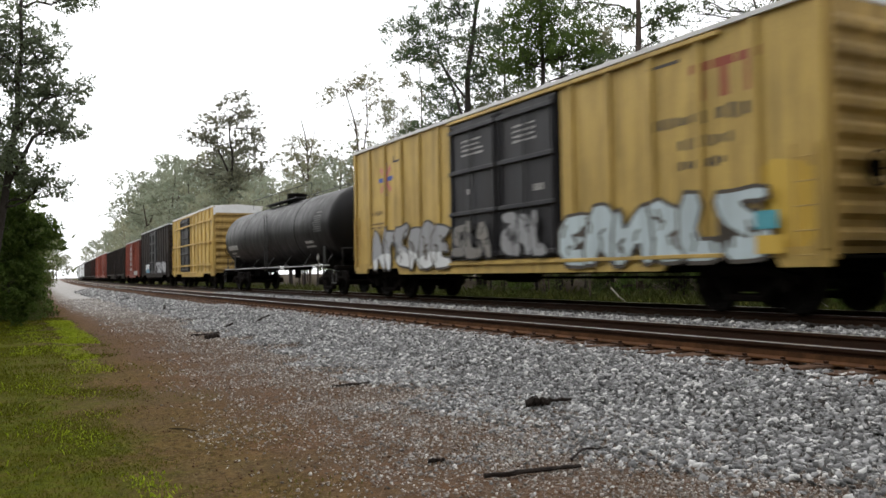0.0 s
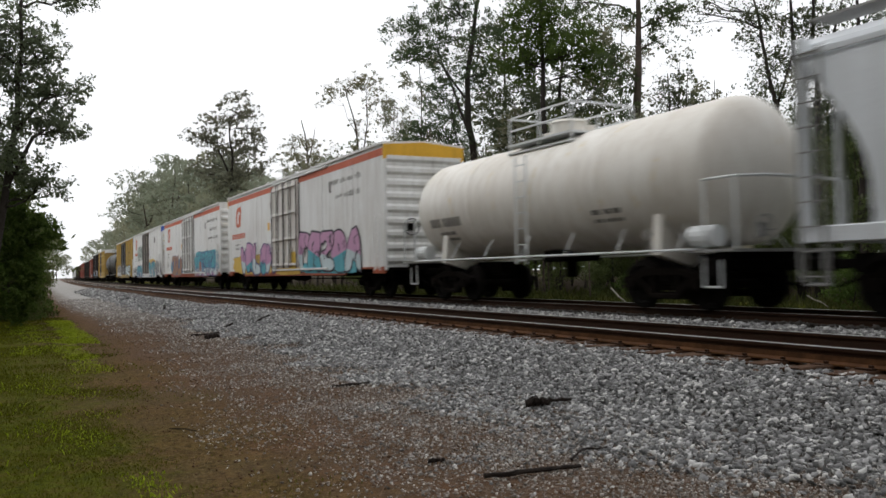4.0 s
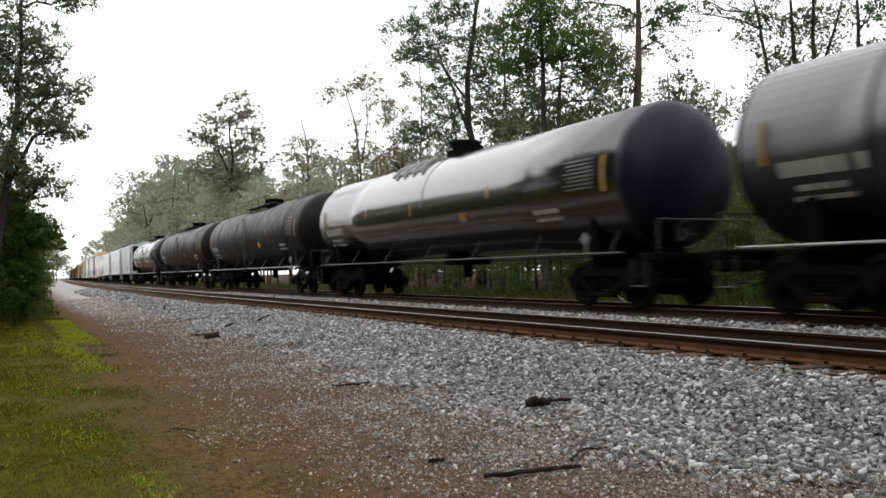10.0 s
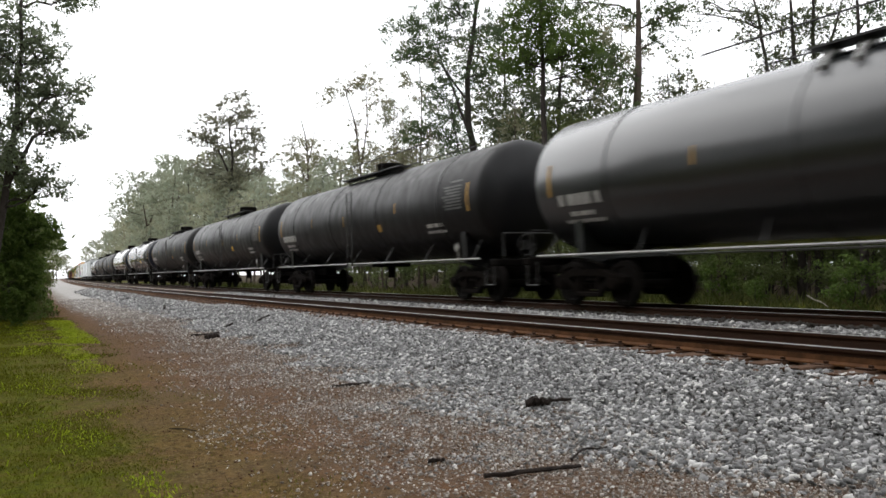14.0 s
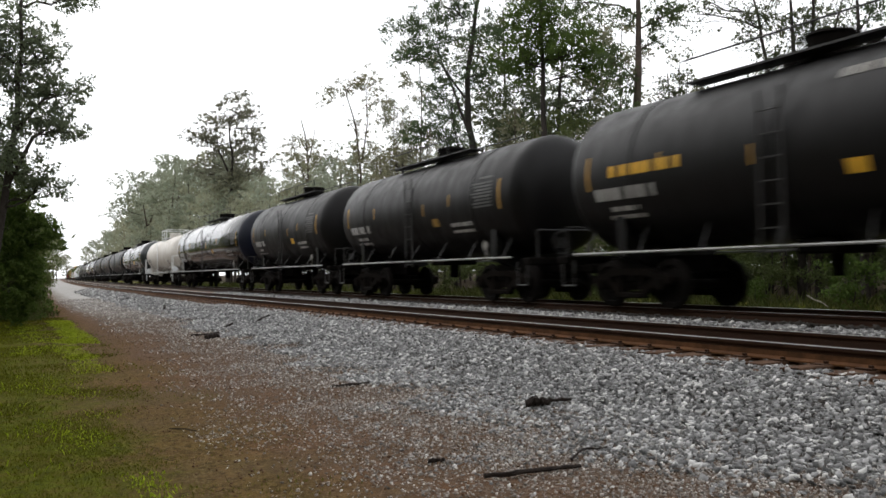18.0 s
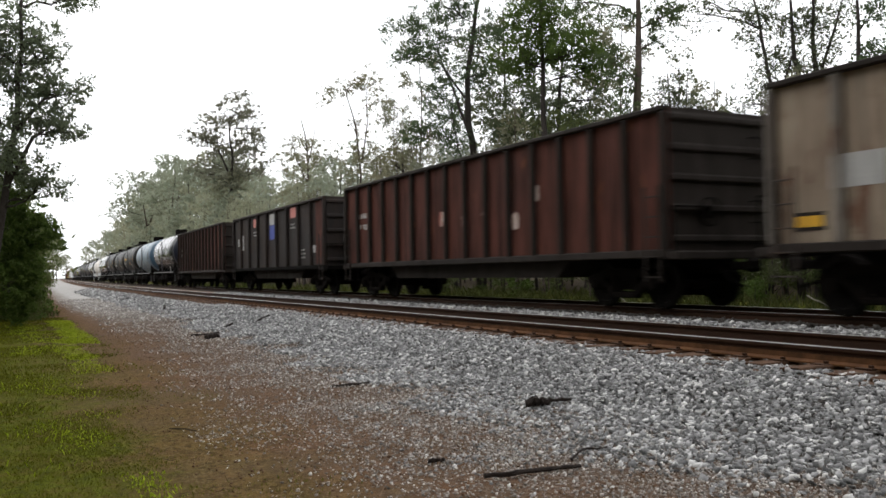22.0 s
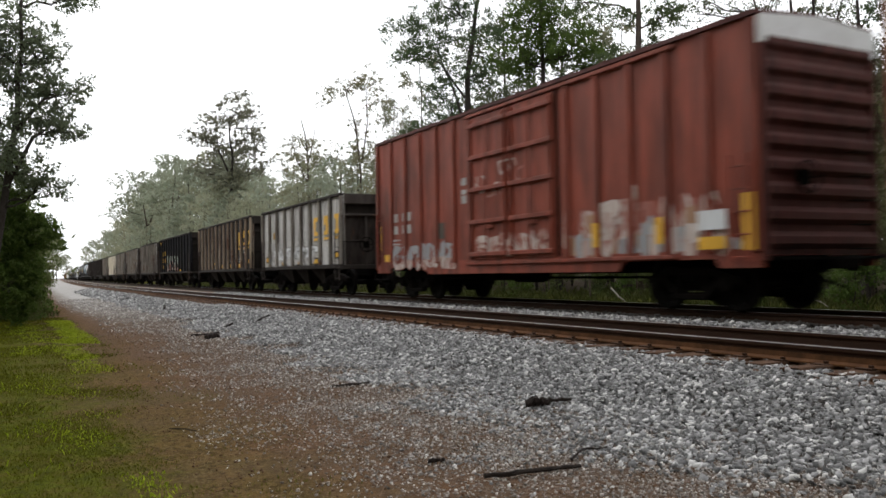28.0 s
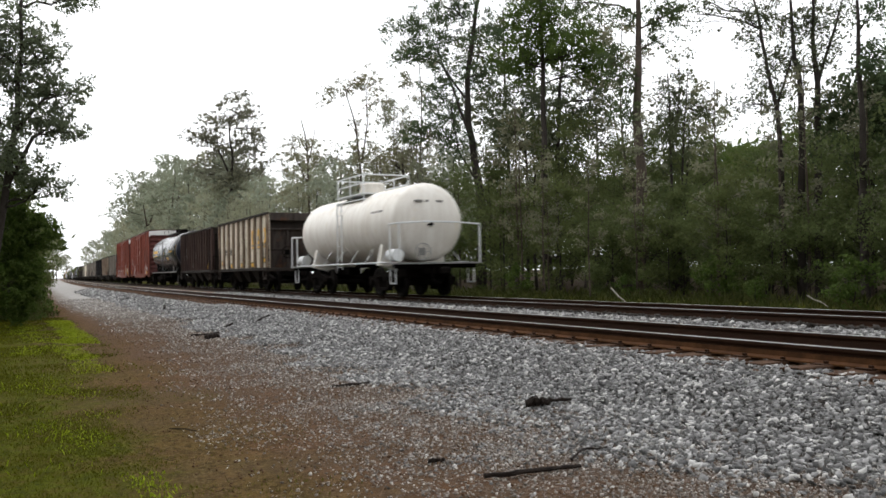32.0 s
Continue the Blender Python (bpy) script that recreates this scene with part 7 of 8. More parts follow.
for k in range(2):
    bars(c, text_lines(rnd, -1.35 + 2.5 * k, 4.25, 1.1, 0.08, 4), M["white_mark"], x=-1.502)
bars(c, [(-1.7, 2.72, 0.10, 0.16), (-1.85, 2.72, 0.10, 0.16), (-2.0, 2.72, 0.10, 0.16), (1.4, 2.9, 0.12, 0.14)], M["white_mark"], x=-1.502)
for k in range(4):
    a = k * math.pi / 4
    g = Geo().slab([(6.83 + math.cos(a + d) * r, 3.8 + math.sin(a + d) * r) for r, d in ((0.55, -0.13), (0.55, 0.13), (-0.55, -0.13), (-0.55, 0.13))], -1.4525 - 0.0012 * k, -1.449)
    part("faded_emblem", g, M[("blue_band", "pink_mark")[k % 2]], c, "faded round emblem of crossing bars")
bars(c, text_lines(rnd, 7.6, 2.75, 1.3, 0.2, 1) + text_lines(rnd, 7.6, 2.4, 1.2, 0.08, 2), M["faded_mark"], x=-1.453)


# the three refrigerator cars
def reefer_marks(c, y, z, w):
    """The block emblem with a pale slit, a lettered line under it and small stencils."""
    part("emblem", Geo().slab([(y + 0.50, z - 0.45), (y + 0.54, z), (y + 0.40, z + 0.40), (y + 0.1, z + 0.52), (y - 0.55, z + 0.54), (y - 0.56, z + 0.25), (y - 0.42, z - 0.48), (y + 0.1, z - 0.55)], -1.4545, -1.449), M["orange"], c, "orange block emblem")
    part("emblem_slit", Geo().slab([(y + 0.24, z - 0.25), (y + 0.22, z + 0.08), (y + 0.02, z + 0.28), (y - 0.34, z + 0.30), (y - 0.32, z + 0.16), (y - 0.08, z + 0.10), (y - 0.04, z - 0.22), (y - 0.10, z - 0.40), (y + 0.06, z - 0.38)], -1.456, -1.450), M["reefer"], c, "pale slit in the emblem")
    rn = random.Random(int(w * 100))
    bars(c, [(y + w / 2 - w * (k + 0.5) / 10, z - 1.0 + rn.uniform(-0.01, 0.01), w / 10 * 0.74, 0.26) for k in range(10)], M["orange"], "stencil", x=-1.452)
    bars(c, text_lines(rn, y + 0.2, z - 1.45, 1.0, 0.13, 2) + text_lines(rn, y + 0.5, z - 2.1, 0.9, 0.07, 4), M["grey_mark"], x=-1.452)


def reefer_frame(c, H):
    for y in (-H * 0.75, -H * 0.45, H * 0.45, H * 0.75):
        part("panel_seam", Geo().box(-1.452, -1.449, y - 0.008, y + 0.008, 1.0, 4.9), M["grey_mark"], c)


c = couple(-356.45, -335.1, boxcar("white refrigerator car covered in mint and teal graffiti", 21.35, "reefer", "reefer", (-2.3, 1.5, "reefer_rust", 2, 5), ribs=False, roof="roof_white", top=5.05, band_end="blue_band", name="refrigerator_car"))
reefer_marks(c, 7.7, 4.05, 2.5), reefer_frame(c, 10.67)
graffiti(c, 1.9, 6.5, 2.35, 3.85, ["g_mint"], "g_black", 41, 5, weight=0.7)
graffiti(c, 1.8, 7.0, 0.80, 1.95, ["g_teal", "g_blue", "g_ice"], "g_navy", 42, 6, x=-1.478)
halo(c, -7.2, -2.4, 0.85, 2.45, "g_yellow", 47, x=-1.476)
graffiti(c, -6.6, -2.7, 0.80, 2.2, ["g_teal", "g_ice", "g_teal"], "g_navy", 43, 4, x=-1.480)
graffiti(c, -10.5, -6.9, 0.85, 2.1, ["g_grey", "g_white", "g_navy"], "grey_mark", 44, 6, x=-1.478, weight=0.6)
graffiti(c, 7.2, 10.2, 0.98, 1.7, ["g_grey", "g_white"], "grey_mark", 46, 5, x=-1.478, weight=0.5)
scribble(c, -3.7, -2.6, 2.3, 3.5, "g_grey", 48, 5)
scribble(c, -2.0, 1.4, 2.3, 3.4, "g_black", 45, 8, x=-1.505)
bars(c, [(-6.4, 4.0, 0.66, 0.5)], M["grey_mark"], "hatch", x=-1.452)
bars(c, [(-6.42, 4.0, 0.3, 0.4)], M["dark_mark"], "hatch_grille", x=-1.456)
for z in [1.2 + 0.42 * k for k in range(8)]:
    part("end_stain", Geo().box(-1.3, 1.3, -10.792, -10.784, z, z + 0.10), M["gold_dim" if z < 2.6 else "stain"], c, "rusty stain along an end rib")
c = couple(-333.2, -312.0, boxcar("white refrigerator car with orange stripe and blue graffiti", 21.2, "reefer", "reefer", (-2.35, 1.55, "reefer", 2, 4), ribs=False, roof="roof_white", top=5.05, name="refrigerator_car", sill_mat="orange_dirty", stripe=[(4.62, 4.86, "orange")]))
reefer_marks(c, 8.3, 3.95, 2.8), reefer_frame(c, 10.6)
halo(c, 1.9, 7.2, 0.85, 2.1, "g_blue", 56, x=-1.476)
graffiti(c, 2.4, 6.6, 0.82, 2.3, ["g_brown"], "g_navy", 51, 5, x=-1.480, weight=0.8)
halo(c, -10.4, -2.5, 0.80, 2.4, "g_teal", 55, x=-1.476)
graffiti(c, -10.2, -3.0, 0.95, 2.35, ["g_teal", "g_blue", "g_teal"], "g_navy", 52, 7, x=-1.479, weight=0.8)
graffiti(c, -10.0, -2.8, 0.80, 1.3, ["g_ice", "g_white", "g_pink"], "g_navy", 53, 9, x=-1.496, weight=0.6)
halo(c, -5.2, -4.4, 1.1, 1.7, "g_faded", 57, x=-1.512)
rn = random.Random(9)
bars(c, text_lines(rn, -8.6, 4.15, 3.4, 0.26, 1) + text_lines(rn, -8.9, 3.62, 2.6, 0.26, 1) + text_lines(rn, -8.7, 3.1, 3.0, 0.26, 1), M["grey_mark"], x=-1.452)
bars(c, [(-6.24, 3.95, 0.2, 0.36)], M["dark_mark"], "hatch", x=-1.452)
bars(c, [(2.3, 3.95, 0.12, 0.42)], M["blue_mark"], "small_sign", x=-1.453)
bars(c, [(2.6, 2.95, 0.22, 0.3)], M["gold"], "small_sign", x=-1.453)
c = couple(-309.7, -288.0, boxcar("white refrigerator car with orange stripe and pink lettered graffiti", 21.7, "reefer", "reefer", (-1.9, 1.9, "reefer_door", 2, 4), ribs=False, roof="roof_white", top=5.05, band_end="gold", name="refrigerator_car", sill_mat="orange_dirty", stripe=[(4.62, 4.86, "orange")]))
reefer_marks(c, 8.6, 3.85, 2.8), reefer_frame(c, 10.85)
halo(c, 1.2, 9.9, 0.85, 1.85, "g_yellow", 63, x=-1.476)
graffiti(c, 1.7, 8.0, 0.82, 2.3, ["g_pink", "g_ice", "g_teal"], "g_navy", 61, 5, x=-1.479)
halo(c, -1.7, -0.5, 0.95, 1.75, "g_yellow", 64, x=-1.505)
halo(c, -2.6, 1.6, 0.78, 1.15, "g_yellow", 66, x=-1.476)
halo(c, -9.0, -1.9, 0.80, 1.3, "g_teal", 65, x=-1.476)
graffiti(c, -8.9, -1.95, 0.85, 2.5, ["g_pink", "g_ice", "g_teal"], "g_black", 62, 5, x=-1.479)
bars(c, text_lines(rn, -7.6, 4.2, 3.8, 0.28, 1) + text_lines(rn, -7.9, 3.65, 3.0, 0.28, 1), M["grey_mark"], x=-1.452)
bars(c, [(-5.75, 4.05, 0.2, 0.4)], M["dark_mark"], "hatch", x=-1.452)
bars(c, [(2.35, 4.0, 0.16, 0.36)], M["dark_mark"], "small_sign", x=-1.453)
bars(c, [(2.75, 3.05, 0.3, 0.34)], M["gold"], "small_sign", x=-1.453)

# white tank, three covered hoppers
couple(-286.1, -273.9, tank_car("white tank car with end platforms and grey lettering", 12.2, "tank_white", R=1.42, zc=2.62, walkway=False, cage=True, platform=True, sill_pipe="g_white", marks="grey_mark", yellow=False, seed=5))
couple(-272.2, -256.85, covered_hopper("light grey covered hopper with dark sloped ends", 15.4, "grey_hopper"))
couple(-255.55, -239.85, covered_hopper("light grey covered hopper with dark sloped ends", 15.7, "grey_hopper"))
couple(-238.6, -227.1, covered_hopper("dull grey two-bay covered hopper with yellowish stains", 11.5, "cream_hopper", bays=2, chutes=True))


# the long run of tank cars
TANKS = [(-225.3, -206.5, "tank_grey", "tank_navy", 1.55, 2.75, 0, "black tank car with a dull sheen and white lettering"), (-204.5, -185.5, "tank_brown", None, 1.55, 2.75, 0, "sooty black tank car with yellow reflective stripes"),
         (-183.9, -165.1, "tank_brown", None, 1.55, 2.75, 0, "sooty black tank car with yellow reflective stripes"), (-163.4, -144.6, "tank_gloss", "tank_navy", 1.55, 2.75, 4, "glossy black tank car with loading pipes on top"),
         (-142.7, -123.2, "tank_grey", "tank_navy", 1.55, 2.75, 3, "dark grey tank car with white lettering panels"), (-121.7, -102.8, "tank_brown", None, 1.55, 2.75, 2, "sooty black tank car with yellow reflective stripes"),
         (-101.3, -82.5, "tank_black", None, 1.55, 2.75, 0, "matt black tank car with yellow reflective stripes"), (-80.9, -62.0, "tank_black", None, 1.55, 2.75, 0, "matt black tank car with yellow reflective stripes"),
         (-60.4, -40.8, "tank_grey", None, 1.55, 2.75, 3, "dark grey tank car with loading pipes on top")]
for i, (s0, s1, mat, em, R, zc, fit, label) in enumerate(TANKS):
    couple(s0, s1, tank_car(label, s1 - s0, mat, R=R, zc=zc, end_mat=em, fittings=fit, walkway=fit < 4, bands=4 if fit < 4 else 1, seed=10 + i, sill_pipe="rail_pipe" if fit < 4 else "pipe_black"))
couple(-37.9, -21.3, tank_car("stained white tank car with railed top platform", 16.0, "tank_dirty", R=1.45, zc=2.65, walkway=False, cage=True, platform=True, sill_pipe="g_white", marks="grey_mark", yellow=False, seed=30))
couple(-19.0, 1.1, tank_car("glossy black tank car with yellow reflective stripes", 20.1, "tank_gloss", R=1.55, zc=2.75, end_mat="tank_navy", bands=4, seed=31))
couple(2.7, 14.3, tank_car("short sooty black tank car with faded lettering", 11.6, "tank_brown", R=1.55, zc=2.72, bands=3, seed=32))
couple(15.6, 27.9, tank_car("short sooty black tank car with a white panel", 12.3, "tank_brown", R=1.5, zc=2.7, bands=3, seed=33))
couple(29.4, 40.9, tank_car("short black tank car with faded yellow lettering", 11.5, "tank_brown", R=1.55, zc=2.75, bands=3, seed=34, bar=[(3.0, 2.75, 2.0, 0.22, "gold"), (-1.5, 3.7, 0.9, 0.16, "grey_mark")]))
couple(42.4, 54.3, tank_car("blue-grey tank car with a raised middle band", 11.9, "tank_blue", R=1.5, zc=2.72, end_mat="tank_blue_end", walkway=False, marks="grey_mark", yellow=False, mid_band="tank_blue", bands=2, seed=35))
couple(56.1, 68.0, tank_car("black tank car with a dull sheen and bold white lettering", 11.9, "tank_grey", end_mat="tank_navy", R=1.5, zc=2.72, walkway=False, bands=2, yellow=False, marks=None, seed=36, bar=[(3.8, 2.34, 1.9, 0.26, "white_mark"), (3.8, 2.08, 1.7, 0.09, "grey_mark"), (3.8, 1.93, 1.5, 0.09, "grey_mark"), (0.9, 2.4, 0.9, 0.10, "grey_mark"), (-0.6, 2.3, 0.8, 0.2, "grey_mark"), (-4.2, 2.3, 1.0, 0.10, "grey_mark"), (-4.2, 2.15, 1.0, 0.10, "grey_mark")]))

# gondolas; dark posts on the rusty ones stand for the shadow bands they cast
rn = random.Random(21)
c = couple(69.8, 85.3, open_car("rusty brown ribbed gondola", 15.5, "rust_gon", rib_mat="csx_end", sill_mat="csx_end", top=3.85, posts=15, hopper=False, name="gondola_car", load="forest_floor", seed=4))
bars(c, text_lines(rn, 6.05, 2.62, 1.1, 0.26, 1) + text_lines(rn, 6.2, 2.26, 0.8, 0.24, 1), M["white_mark"], x=-1.405)
bars(c, [(6.8, 2.1, 0.10, 0.4), (-2.2, 2.0, 0.16, 0.3)], M["gold_dim"], "reflective_stripe", x=-1.405)
c = couple(87.7, 102.6, open_car("black gondola with white and blue stencilled panels", 14.9, "black_gon", top=3.8, posts=9, hopper=False, name="gondola_car", sill_mat="frame", load="forest_floor", seed=5))
bars(c, [(3.1, 3.35, 0.6, 0.4), (-3.2, 3.45, 0.75, 0.45)], M["pink_mark"], "painted_panel", x=-1.405)
bars(c, [(0.1, 3.35, 0.75, 0.5), (5.6, 2.6, 0.35, 0.5), (6.5, 2.5, 0.25, 0.4), (5.6, 2.2, 0.35, 0.25), (-6.0, 1.8, 0.3, 0.3)], M["white_mark"], "painted_panel", x=-1.405)
bars(c, [(0.1, 2.75, 0.75, 0.65)], M["blue_mark"], "painted_panel", x=-1.405)
bars(c, text_lines(rn, -3.2, 2.95, 0.7, 0.1, 2) + text_lines(rn, 3.1, 2.9, 0.6, 0.1, 2) + text_lines(rn, -4.6, 1.8, 0.6, 0.1, 3), M["white_mark"], x=-1.405)
part("end_patch", Geo().box(-1.407, -1.40, -7.3, -6.2, 1.2, 3.68), M["rust_gon"], c, "rusty end panel")
c = couple(104.8, 121.2, open_car("dark red-brown ribbed gondola with white splashes", 16.4, "rust_gon", rib_mat="csx_end", sill_mat="csx_end", top=3.85, posts=15, hopper=False, name="gondola_car", load="forest_floor", seed=6))
for y, z in ((0.9, 2.3), (-0.4, 2.2), (-1.5, 2.35), (-2.9, 2.0), (-3.8, 2.6)):
    halo(c, y - 0.16, y + 0.14, z - 0.22, z + 0.2, "g_faded", int(50 + y * 7), x=-1.402)
bars(c, text_lines(rn, 6.6, 2.75, 1.3, 0.24, 2), M["white_mark"], x=-1.405)


# ribbed open hoppers with block emblems
def hopper_car(s0, s1, label, mat, seed, emblem="gold", ahead=0.0, yellow=True, tag=None, posts=9, rib=None, top=3.75, number=None, plates=()):
    L = s1 - s0
    H = L / 2
    rn = random.Random(seed)
    c = couple(s0, s1, open_car(label, L, mat, top=top, posts=posts, rib_mat=rib or mat, sill_mat="csx_end", seed=seed))
    if emblem:
        for k in range(3):
            y, g = -H + (k + 0.55) * L / posts + ahead, Geo()
            g.box(-1.405, -1.400, y - 0.27, y + 0.27, top - 0.88, top - 0.72).box(-1.405, -1.400, y - 0.27, y + 0.27, top - 1.45, top - 1.29)
            d = (0.0, -0.09, 0.15)[k]
            g.box(-1.405, -1.400, y - 0.11 + d, y + 0.11 + d, top - 1.30, top - 0.87)
            if k == 1:
                g.box(-1.4045, -1.400, y + 0.06, y + 0.26, top - 1.06, top - 0.78)
            g.box(-1.405, -1.400, y - 0.30, y + 0.30, top - 1.64, top - 1.54)
            part("block_emblem", g, M[emblem], c, "large block emblem shape")
            if emblem == "gold":
                part("emblem_shade", Geo().box(-1.4025, -1.400, y - 0.34, y + 0.24, top - 1.70, top - 0.80), M["grey_mark" if mat != "csx_black" else "csx_end"], c, "worn shade round the emblem")
    if number:
        y = H - 2.1
        bars(c, [(y + 1.05 - 0.38 * k - (0.25 if k > 2 else 0), 2.06, 0.27, 0.34) for k in range(6)], M[number], x=-1.405)
        bars(c, [(y + 0.3 - 0.42 * k, 2.55, 0.26, 0.30) for k in range(2)], M["gold_dim" if mat != "brown_gon" else number], x=-1.405)
    if yellow:
        for y, z, w, h in plates or [(-H + k * L / posts, z, 0.46, 0.17) for k, z in ((0.6, 1.50), (2.6, 1.30), (4.5, 1.30), (6.5, 1.30), (8.4, 1.48))]:
            bars(c, [(y, z, w + 0.10, h + 0.12)], M["csx_end"], "reflector_plate", x=-1.4045)
            bars(c, [(y, z, w, h)], M["gold"], "reflective_panel", x=-1.409)
    if tag:
        graffiti(c, tag[0], tag[1], 1.15, tag[2], tag[3], tag[4], seed, tag[5], x=-1.410, weight=0.6)
    for k in range(3):
        a = rn.uniform(-H + 1, H - 1)
        bars(c, text_lines(rn, a, rn.uniform(1.5, 2.3), 0.5, 0.08, 3), M["grey_mark" if mat not in ("csx_black", "brown_gon") else "white_mark"], x=-1.404)
    return c


c = hopper_car(123.45, 134.4, "rust-streaked grey open hopper with faded yellow emblem", "csx_rust", 81, rib="csx_post")
bars(c, [(3.9, 2.2, 0.9, 0.5)], M["white_mark"], "painted_panel", x=-1.404)
hopper_car(137.6, 148.4, "cream open hopper with grey block emblem", "csx_light", 82, emblem="grey_mark", ahead=1.0, number="dark_mark", top=3.72)
c = hopper_car(151.1, 161.7, "weathered grey open hopper with yellow emblem", "csx_dirty", 83, rib="csx_post", tag=(-4.4, 4.6, 1.9, ["csx_dirty", "csx_rust", "g_yellow"], "grey_mark", 9))
scribble(c, -4.0, 3.0, 2.3, 3.1, "g_black", 83, 7, x=-1.412, width=0.03)
c = hopper_car(165.2, 175.6, "rust-stained grey open hopper with blue and yellow graffiti", "csx_dirty", 84, rib="csx_post", yellow=False, tag=(-4.2, 1.6, 2.1, ["g_yellow", "g_brown", "g_blue"], "g_grey", 5))
halo(c, 3.6, 4.9, 2.95, 3.4, "csx_rust", 841, x=-1.402)
halo(c, 0.9, 3.55, 1.2, 2.15, "g_grey", 842, x=-1.402)
halo(c, 0.9, 1.7, 1.3, 1.95, "g_navy", 843, x=-1.404)
bars(c, [(4.95, 1.6, 0.14, 0.9)], M["gold"], "reflective_stripe", x=-1.405)
hopper_car(179.3, 190.1, "pale grey open hopper with yellow block emblem", "csx_grey", 85, rib="csx_post", number="dark_mark", top=3.78)
c = hopper_car(192.8, 207.4, "black open hopper with yellow lettering and white graffiti", "csx_black", 86, rib="csx_black", posts=12, emblem=None, top=3.8, tag=(-1.7, 3.9, 2.45, ["g_mint", "g_faded"], "csx_black", 4),
               plates=((5.6, 1.55, 0.5, 0.2), (3.5, 1.5, 0.5, 0.16), (0.3, 1.27, 0.5, 0.16), (-2.5, 1.25, 0.6, 0.18), (-5.6, 1.5, 0.5, 0.2)))
bars(c, [(y, z, 0.27, 0.36) for z in (2.62, 2.08) for y in (5.95, 5.6, 4.75, 4.4)] + [(3.5, 2.08, 0.27, 0.36), (3.2, 2.08, 0.27, 0.36), (7.1, 3.5, 0.3, 0.25)], M["gold"], x=-1.406)
hopper_car(210.4, 224.0, "black ribbed open hopper with yellow emblem", "csx_black", 87, posts=13, rib="csx_rust", top=3.8)
c = hopper_car(226.1, 236.9, "pale grey open hopper with graffiti and yellow emblem", "csx_grey", 88, rib="csx_post", number="white_mark", tag=(-2.6, 4.4, 2.0, ["g_white", "csx_grey"], "grey_mark", 8))

# two red boxcars
def smears(c, y0, y1, z0, z1, seed, n, x=-1.452):
    """Small worn patches of pale spray paint."""
    rn = random.Random(seed)
    for k in range(n * 3):
        y, z = rn.uniform(y0, y1), rn.uniform(z0, z0 + (z1 - z0) * rn.uniform(0.2, 1))
        w, h = rn.uniform(0.05, 0.22), rn.uniform(0.05, 0.42)
        halo(c, y - w, y + w, max(z - h, 0.99), z + h, rn.choice(("g_faded", "g_faded", "g_faded", "g_grey", "g_brown")), seed * 50 + k, x=x - 0.0006 * k)


for i, (s0, s1) in enumerate(((240.25, 255.85), (258.1, 273.9))):
    L = s1 - s0
    door = ((-2.2, 1.7), (-1.75, 2.3))[i]
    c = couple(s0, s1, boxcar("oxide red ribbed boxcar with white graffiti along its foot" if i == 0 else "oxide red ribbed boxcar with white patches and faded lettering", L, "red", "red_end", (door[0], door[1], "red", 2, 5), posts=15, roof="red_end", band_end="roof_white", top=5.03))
    rn = random.Random(90 + i)
    if i == 0:
        graffiti(c, -7.3, -2.4, 0.95, 2.2, ["g_faded", "g_brown", "g_grey"], "red", 91, 8, x=-1.452, weight=0.3)
        smears(c, -7.2, -2.4, 1.0, 2.35, 91, 9, x=-1.468)
        graffiti(c, 2.6, 6.6, 0.86, 1.65, ["g_grey", "g_faded"], "red", 92, 7, x=-1.478, weight=0.3)
        graffiti(c, -1.8, 1.4, 1.15, 1.75, ["g_faded"], "red", 93, 5, x=-1.502, weight=0.3)
        scribble(c, -1.0, 1.6, 2.7, 3.5, "g_faded", 94, 7, x=-1.502, width=0.07)
        bars(c, [(-7.62, 1.55, 0.26, 0.95), (-6.8, 1.22, 0.62, 0.22), (-3.6, 1.5, 0.2, 0.5), (-5.5, 1.5, 0.2, 0.5), (7.3, 1.9, 0.12, 0.8), (6.9, 1.25, 0.34, 0.22)], M["gold"], "reflective_stripe", x=-1.545)
        bars(c, [(-6.8, 1.62, 0.66, 0.34)], M["g_white"], "painted_panel", x=-1.54)
    else:
        graffiti(c, 3.4, 5.2, 0.90, 2.15, ["g_faded", "g_grey"], "red", 95, 3, x=-1.478, weight=0.3)
        graffiti(c, -7.0, -4.6, 0.95, 2.0, ["g_faded", "g_brown"], "red", 96, 4, x=-1.452, weight=0.3)
        smears(c, -7.0, -4.4, 1.05, 2.4, 95, 5, x=-1.468)
        scribble(c, -0.9, 1.4, 2.6, 3.3, "g_faded", 97, 4, x=-1.502, width=0.07)
        bars(c, [(-6.75, 1.17, 0.6, 0.24), (7.1, 1.3, 0.36, 0.2)], M["gold"], "reflective_stripe", x=-1.545)
        bars(c, [(-6.75, 1.55, 0.62, 0.34)], M["g_white"], "painted_panel", x=-1.54)
    bars(c, [(6.75 - 0.36 * k, z, 0.24, 0.26) for z in (2.5, 2.12) for k in (0, 1, 2.6, 3.6)], M["white_mark"], x=-1.453)
    bars(c, [(door[1] + 0.35, z, 0.26, h) for z, h in ((3.2, 0.2), (2.92, 0.12), (2.72, 0.22))] + text_lines(rn, 6.4, 1.8, 0.9, 0.08, 3), M["white_mark"], x=-1.453)
    bars(c, [(3.4, 1.95, 0.45, 0.45)], M["dark_mark"], "stencil", x=-1.453)

